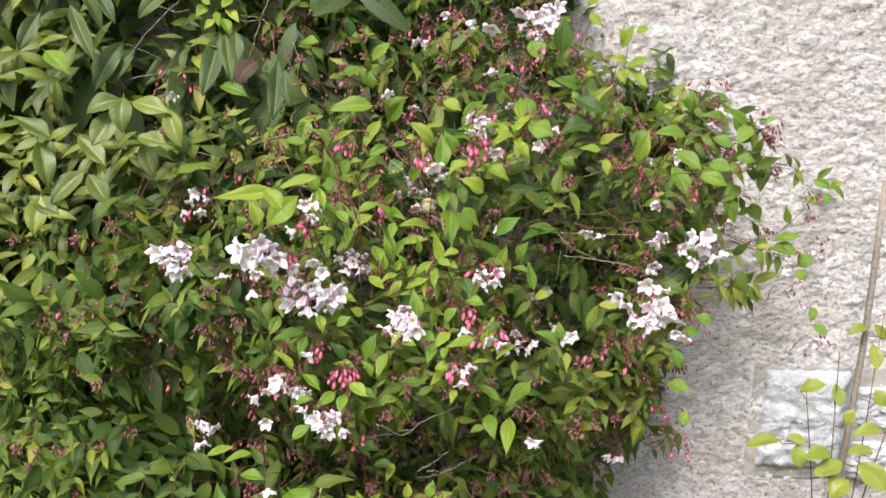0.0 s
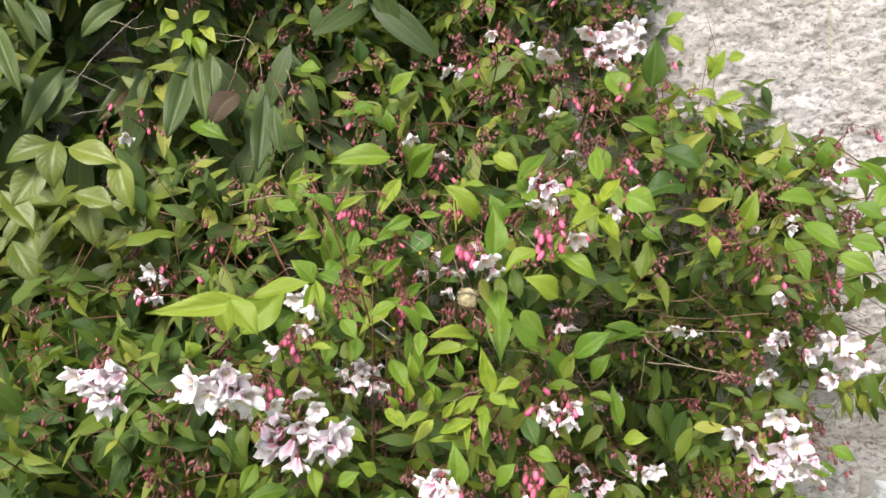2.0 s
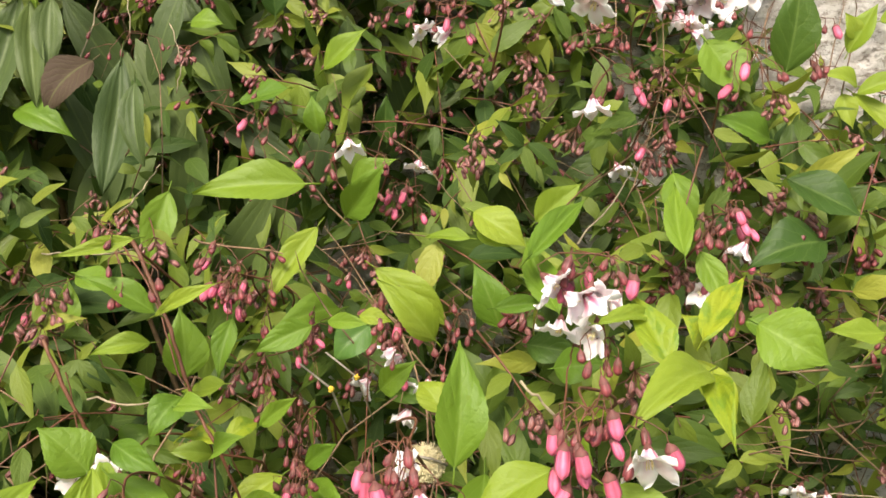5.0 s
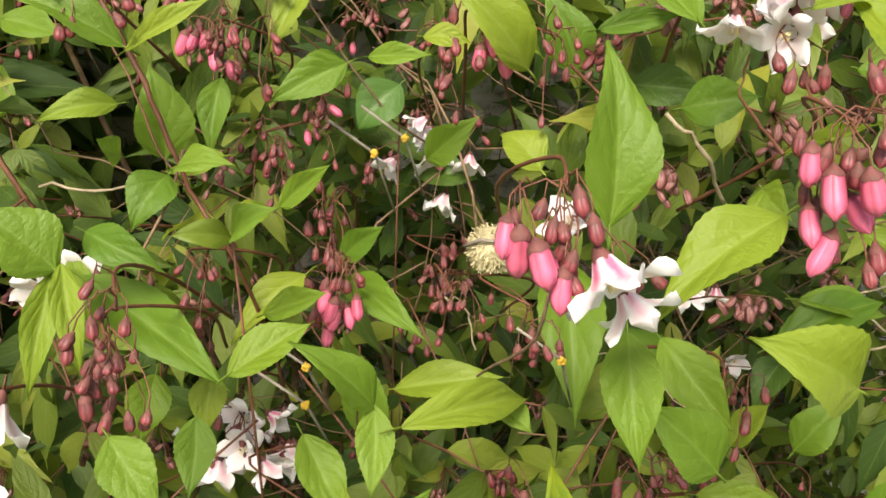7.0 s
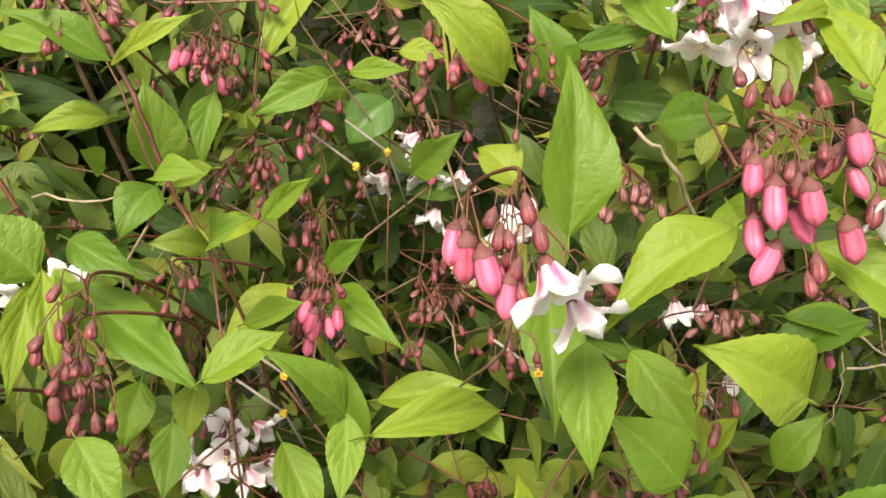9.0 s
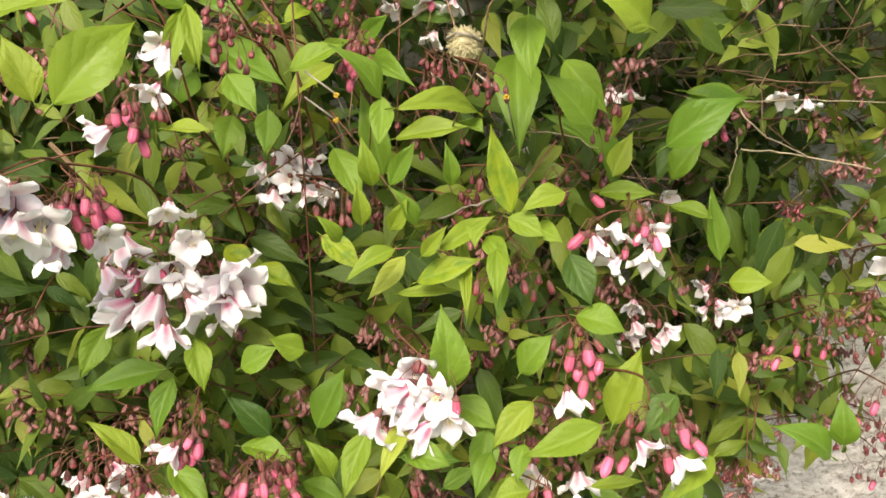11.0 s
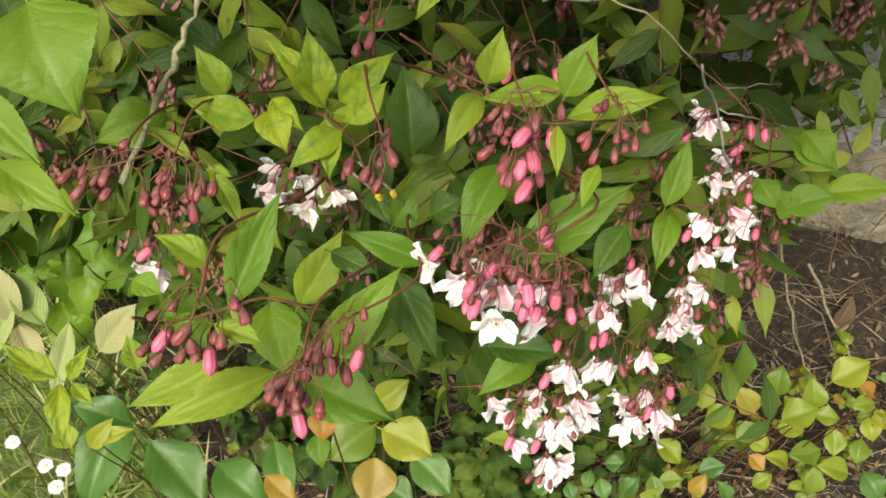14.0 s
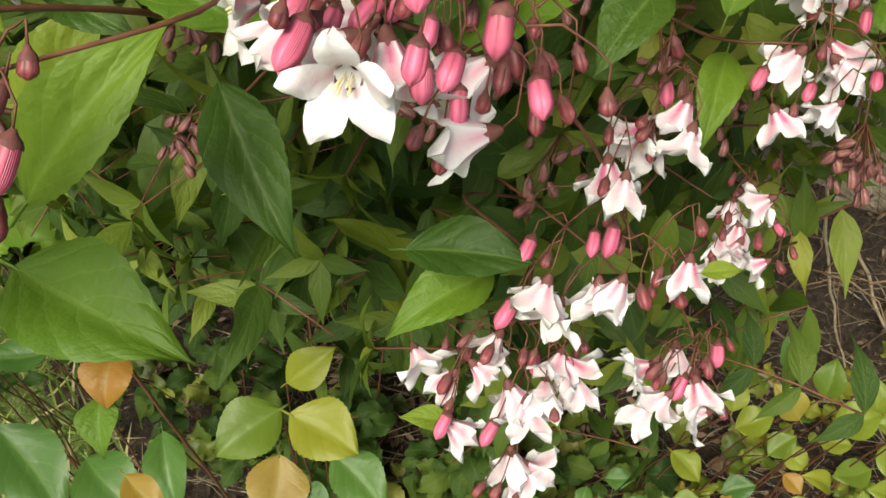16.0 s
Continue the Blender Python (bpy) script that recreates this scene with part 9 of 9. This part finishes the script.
# ---- stones set in the wall ----
def stone(x0, x1, z0, z1, seed, label):
    """A rough pale block, its face a little proud of the mortar."""
    rng = np.random.RandomState(seed)
    n = 44
    vs, fs = [], []
    for j in range(n + 1):
        for i in range(n + 1):
            u, w = i / n, j / n
            rim = min(u, 1 - u, w, 1 - w)
            p = Vector((x0 + (x1 - x0) * u, 0, z0 + (z1 - z0) * w))
            e = 0.004 * noise.noise(p * 60 + Vector((seed, 0, 0)))
            y = WALL_Y - 0.014 - 0.010 * min(1, rim * 9) - 0.007 * noise.fractal(p * 34, 0.6, 2.2, 6) - 0.02 * (u - 0.5) * rng.uniform(0.2, 0.4)
            if rim == 0:
                y = WALL_Y + 0.02
            vs.append((p.x + e, y, p.z + e))
    for j in range(n):
        for i in range(n):
            a = j * (n + 1) + i
            fs.append((a, a + 1, a + n + 2, a + n + 1))
    return tagged(mesh_object("wall_stone", vs, fs, MAT["stone"]), label, "stone", "stones set in the wall")


stone(0.712, 0.893, 0.622, 0.853, 1, "squared pale white quartz block set in the wall")
stone(0.905, 1.10, 0.728, 0.818, 2, "flat cream stone set in the mortar of the wall")
stone(0.912, 1.12, 0.600, 0.695, 3, "rough cream stone set in the mortar of the wall")
xs, zs = np.linspace(0.682, 1.35, 70), np.linspace(0.585, 0.868, 50)
vs = [(x, WALL_Y - 0.0130 + 0.016 * (1 - min(1.0, 9 * min(x - 0.675, z - 0.58, 0.872 - z) + 0.1)) - 0.004 * noise.noise(Vector((x, 0, z)) * 30) - 0.003 * noise.noise(Vector((x, 3, z)) * 90) + (0.05 if i in (0, 69) or j in (0, 49) else 0), z + 0.006 * noise.noise(Vector((x * 14, 1, j)))) for j, z in enumerate(zs) for i, x in enumerate(xs)]
fs = [(j * 70 + i, j * 70 + i + 1, (j + 1) * 70 + i + 1, (j + 1) * 70 + i) for j in range(49) for i in range(69)]
tagged(mesh_object("mortar", vs, fs, MAT["mortar"]), "smooth grey mortar bed round the set stones", "mortar", kind="structure")

# ---- cane and roots on the wall ----
pts = [(0.865 + 0.004 * math.sin(k * 1.3), 1.74, 0.0 + 0.16 * k) for k in range(9)]
v, f = tube(pts, [0.0075 - 0.0002 * k for k in range(9)], 10)
tagged(mesh_object("garden_cane", v, f, MAT["grey"]), "slim weathered grey-brown wooden garden cane standing upright", "cane")
for root in ([(0.518, 1.654), (0.531, 1.59), (0.541, 1.528), (0.567, 1.528)], [(0.598, 1.72), (0.616, 1.647), (0.621, 1.582)], [(0.639, 1.638), (0.653, 1.583), (0.67, 1.517)], [(0.709, 1.411), (0.719, 1.371), (0.726, 1.333)]):
    pts = curve_points([(x, WALL_Y - 0.024, z) for x, z in root], 5)
    v, f = tube([p + rs.normal(0, 0.0012, 3) for p in pts], [0.0007] * len(pts), 4)
    tagged(mesh_object("dry_root", v, f, MAT["seed"]), "thin dry root clinging to the wall", "root", "roots on the wall")

# ---- pale round seed head among the twigs ----
def seed_head(place, radius, rng):
    d = thing("seed_head", (place[0], place[1], place[2] - radius), "round cream fluffy dry seed head on a twig", "seed head")
    base = (place[0], place[1], place[2] - radius)
    h = Heap()
    spike = leaf_template(radius * 0.34, radius * 0.045, rows=3, cols=2, droop=0.4, fold=0.2, peak=0.4, point=0.8)
    for k in range(2600):
        n = unit(rng.normal(0, 1, 3))
        h.add(spike, np.array(place) + n * radius * 0.80, n * 0.35 + rng.normal(0, 0.45, 3) + np.array((0, 0, -0.45)), n, rng.uniform(0.7, 1.1))
    held(h.make("fluff", MAT["seed"]), d, base)
    bm = bmesh.new()
    bmesh.ops.create_icosphere(bm, subdivisions=3, radius=radius * 0.85, matrix=Matrix.Translation(place))
    me = bpy.data.meshes.new("core")
    bm.to_mesh(me)
    me.materials.append(MAT["seed"])
    held(new("core", me), d, base)
    v, f = tube([np.array(place) + np.array(q) * radius for q in ((-1.1, -0.3, 0.2), (-0.5, -0.75, 0.75), (0.3, -0.8, 0.7), (1.1, -0.3, 0.1))], [0.0009] * 4, 5)
    held(mesh_object("twig", v, f, MAT["grey"]), d, base)


seed_head((0.005, 1.357, 1.302), 0.0112, rs)


# ---- yellow lichen on the dry twigs ----
MAT["tuft"] = plain_material("orange_yellow_lichen", (0.42, 0.24, 0.02), (0.62, 0.42, 0.05), 400.0, 0.9, 0.6, 0.001)
for place in ((-0.068, 1.278, 1.292), (-0.068, 1.272, 1.279), (-0.034, 1.347, 1.357), (-0.046, 1.335, 1.355), (0.029, 1.287, 1.291), (-0.052, 1.213, 0.822), (-0.058, 1.21, 0.821)):
    bm = bmesh.new()
    bmesh.ops.create_icosphere(bm, subdivisions=2, radius=0.0016)
    for q in bm.verts:
        q.co *= 1 + 0.9 * noise.noise(q.co * 900 + Vector(place) * 50)
        q.co += Vector(place)
    me = bpy.data.meshes.new("lichen_tuft")
    bm.to_mesh(me)
    bm.free()
    me.materials.append(MAT["tuft"])
    tagged(held(new("lichen_tuft", me), shrub, SHRUB_BASE), "small orange-yellow lichen tuft on a twig")
    twig = [np.array(place) + np.array(d) for d in ((-0.018, 0.004, 0.012), (0.0, 0.0008, 0.0), (0.008, 0.01, -0.03))]
    v, f = tube(twig, [0.0006, 0.0006, 0.0005], 5)
    held(mesh_object("branch", v, f, MAT["grey"]), shrub, SHRUB_BASE)
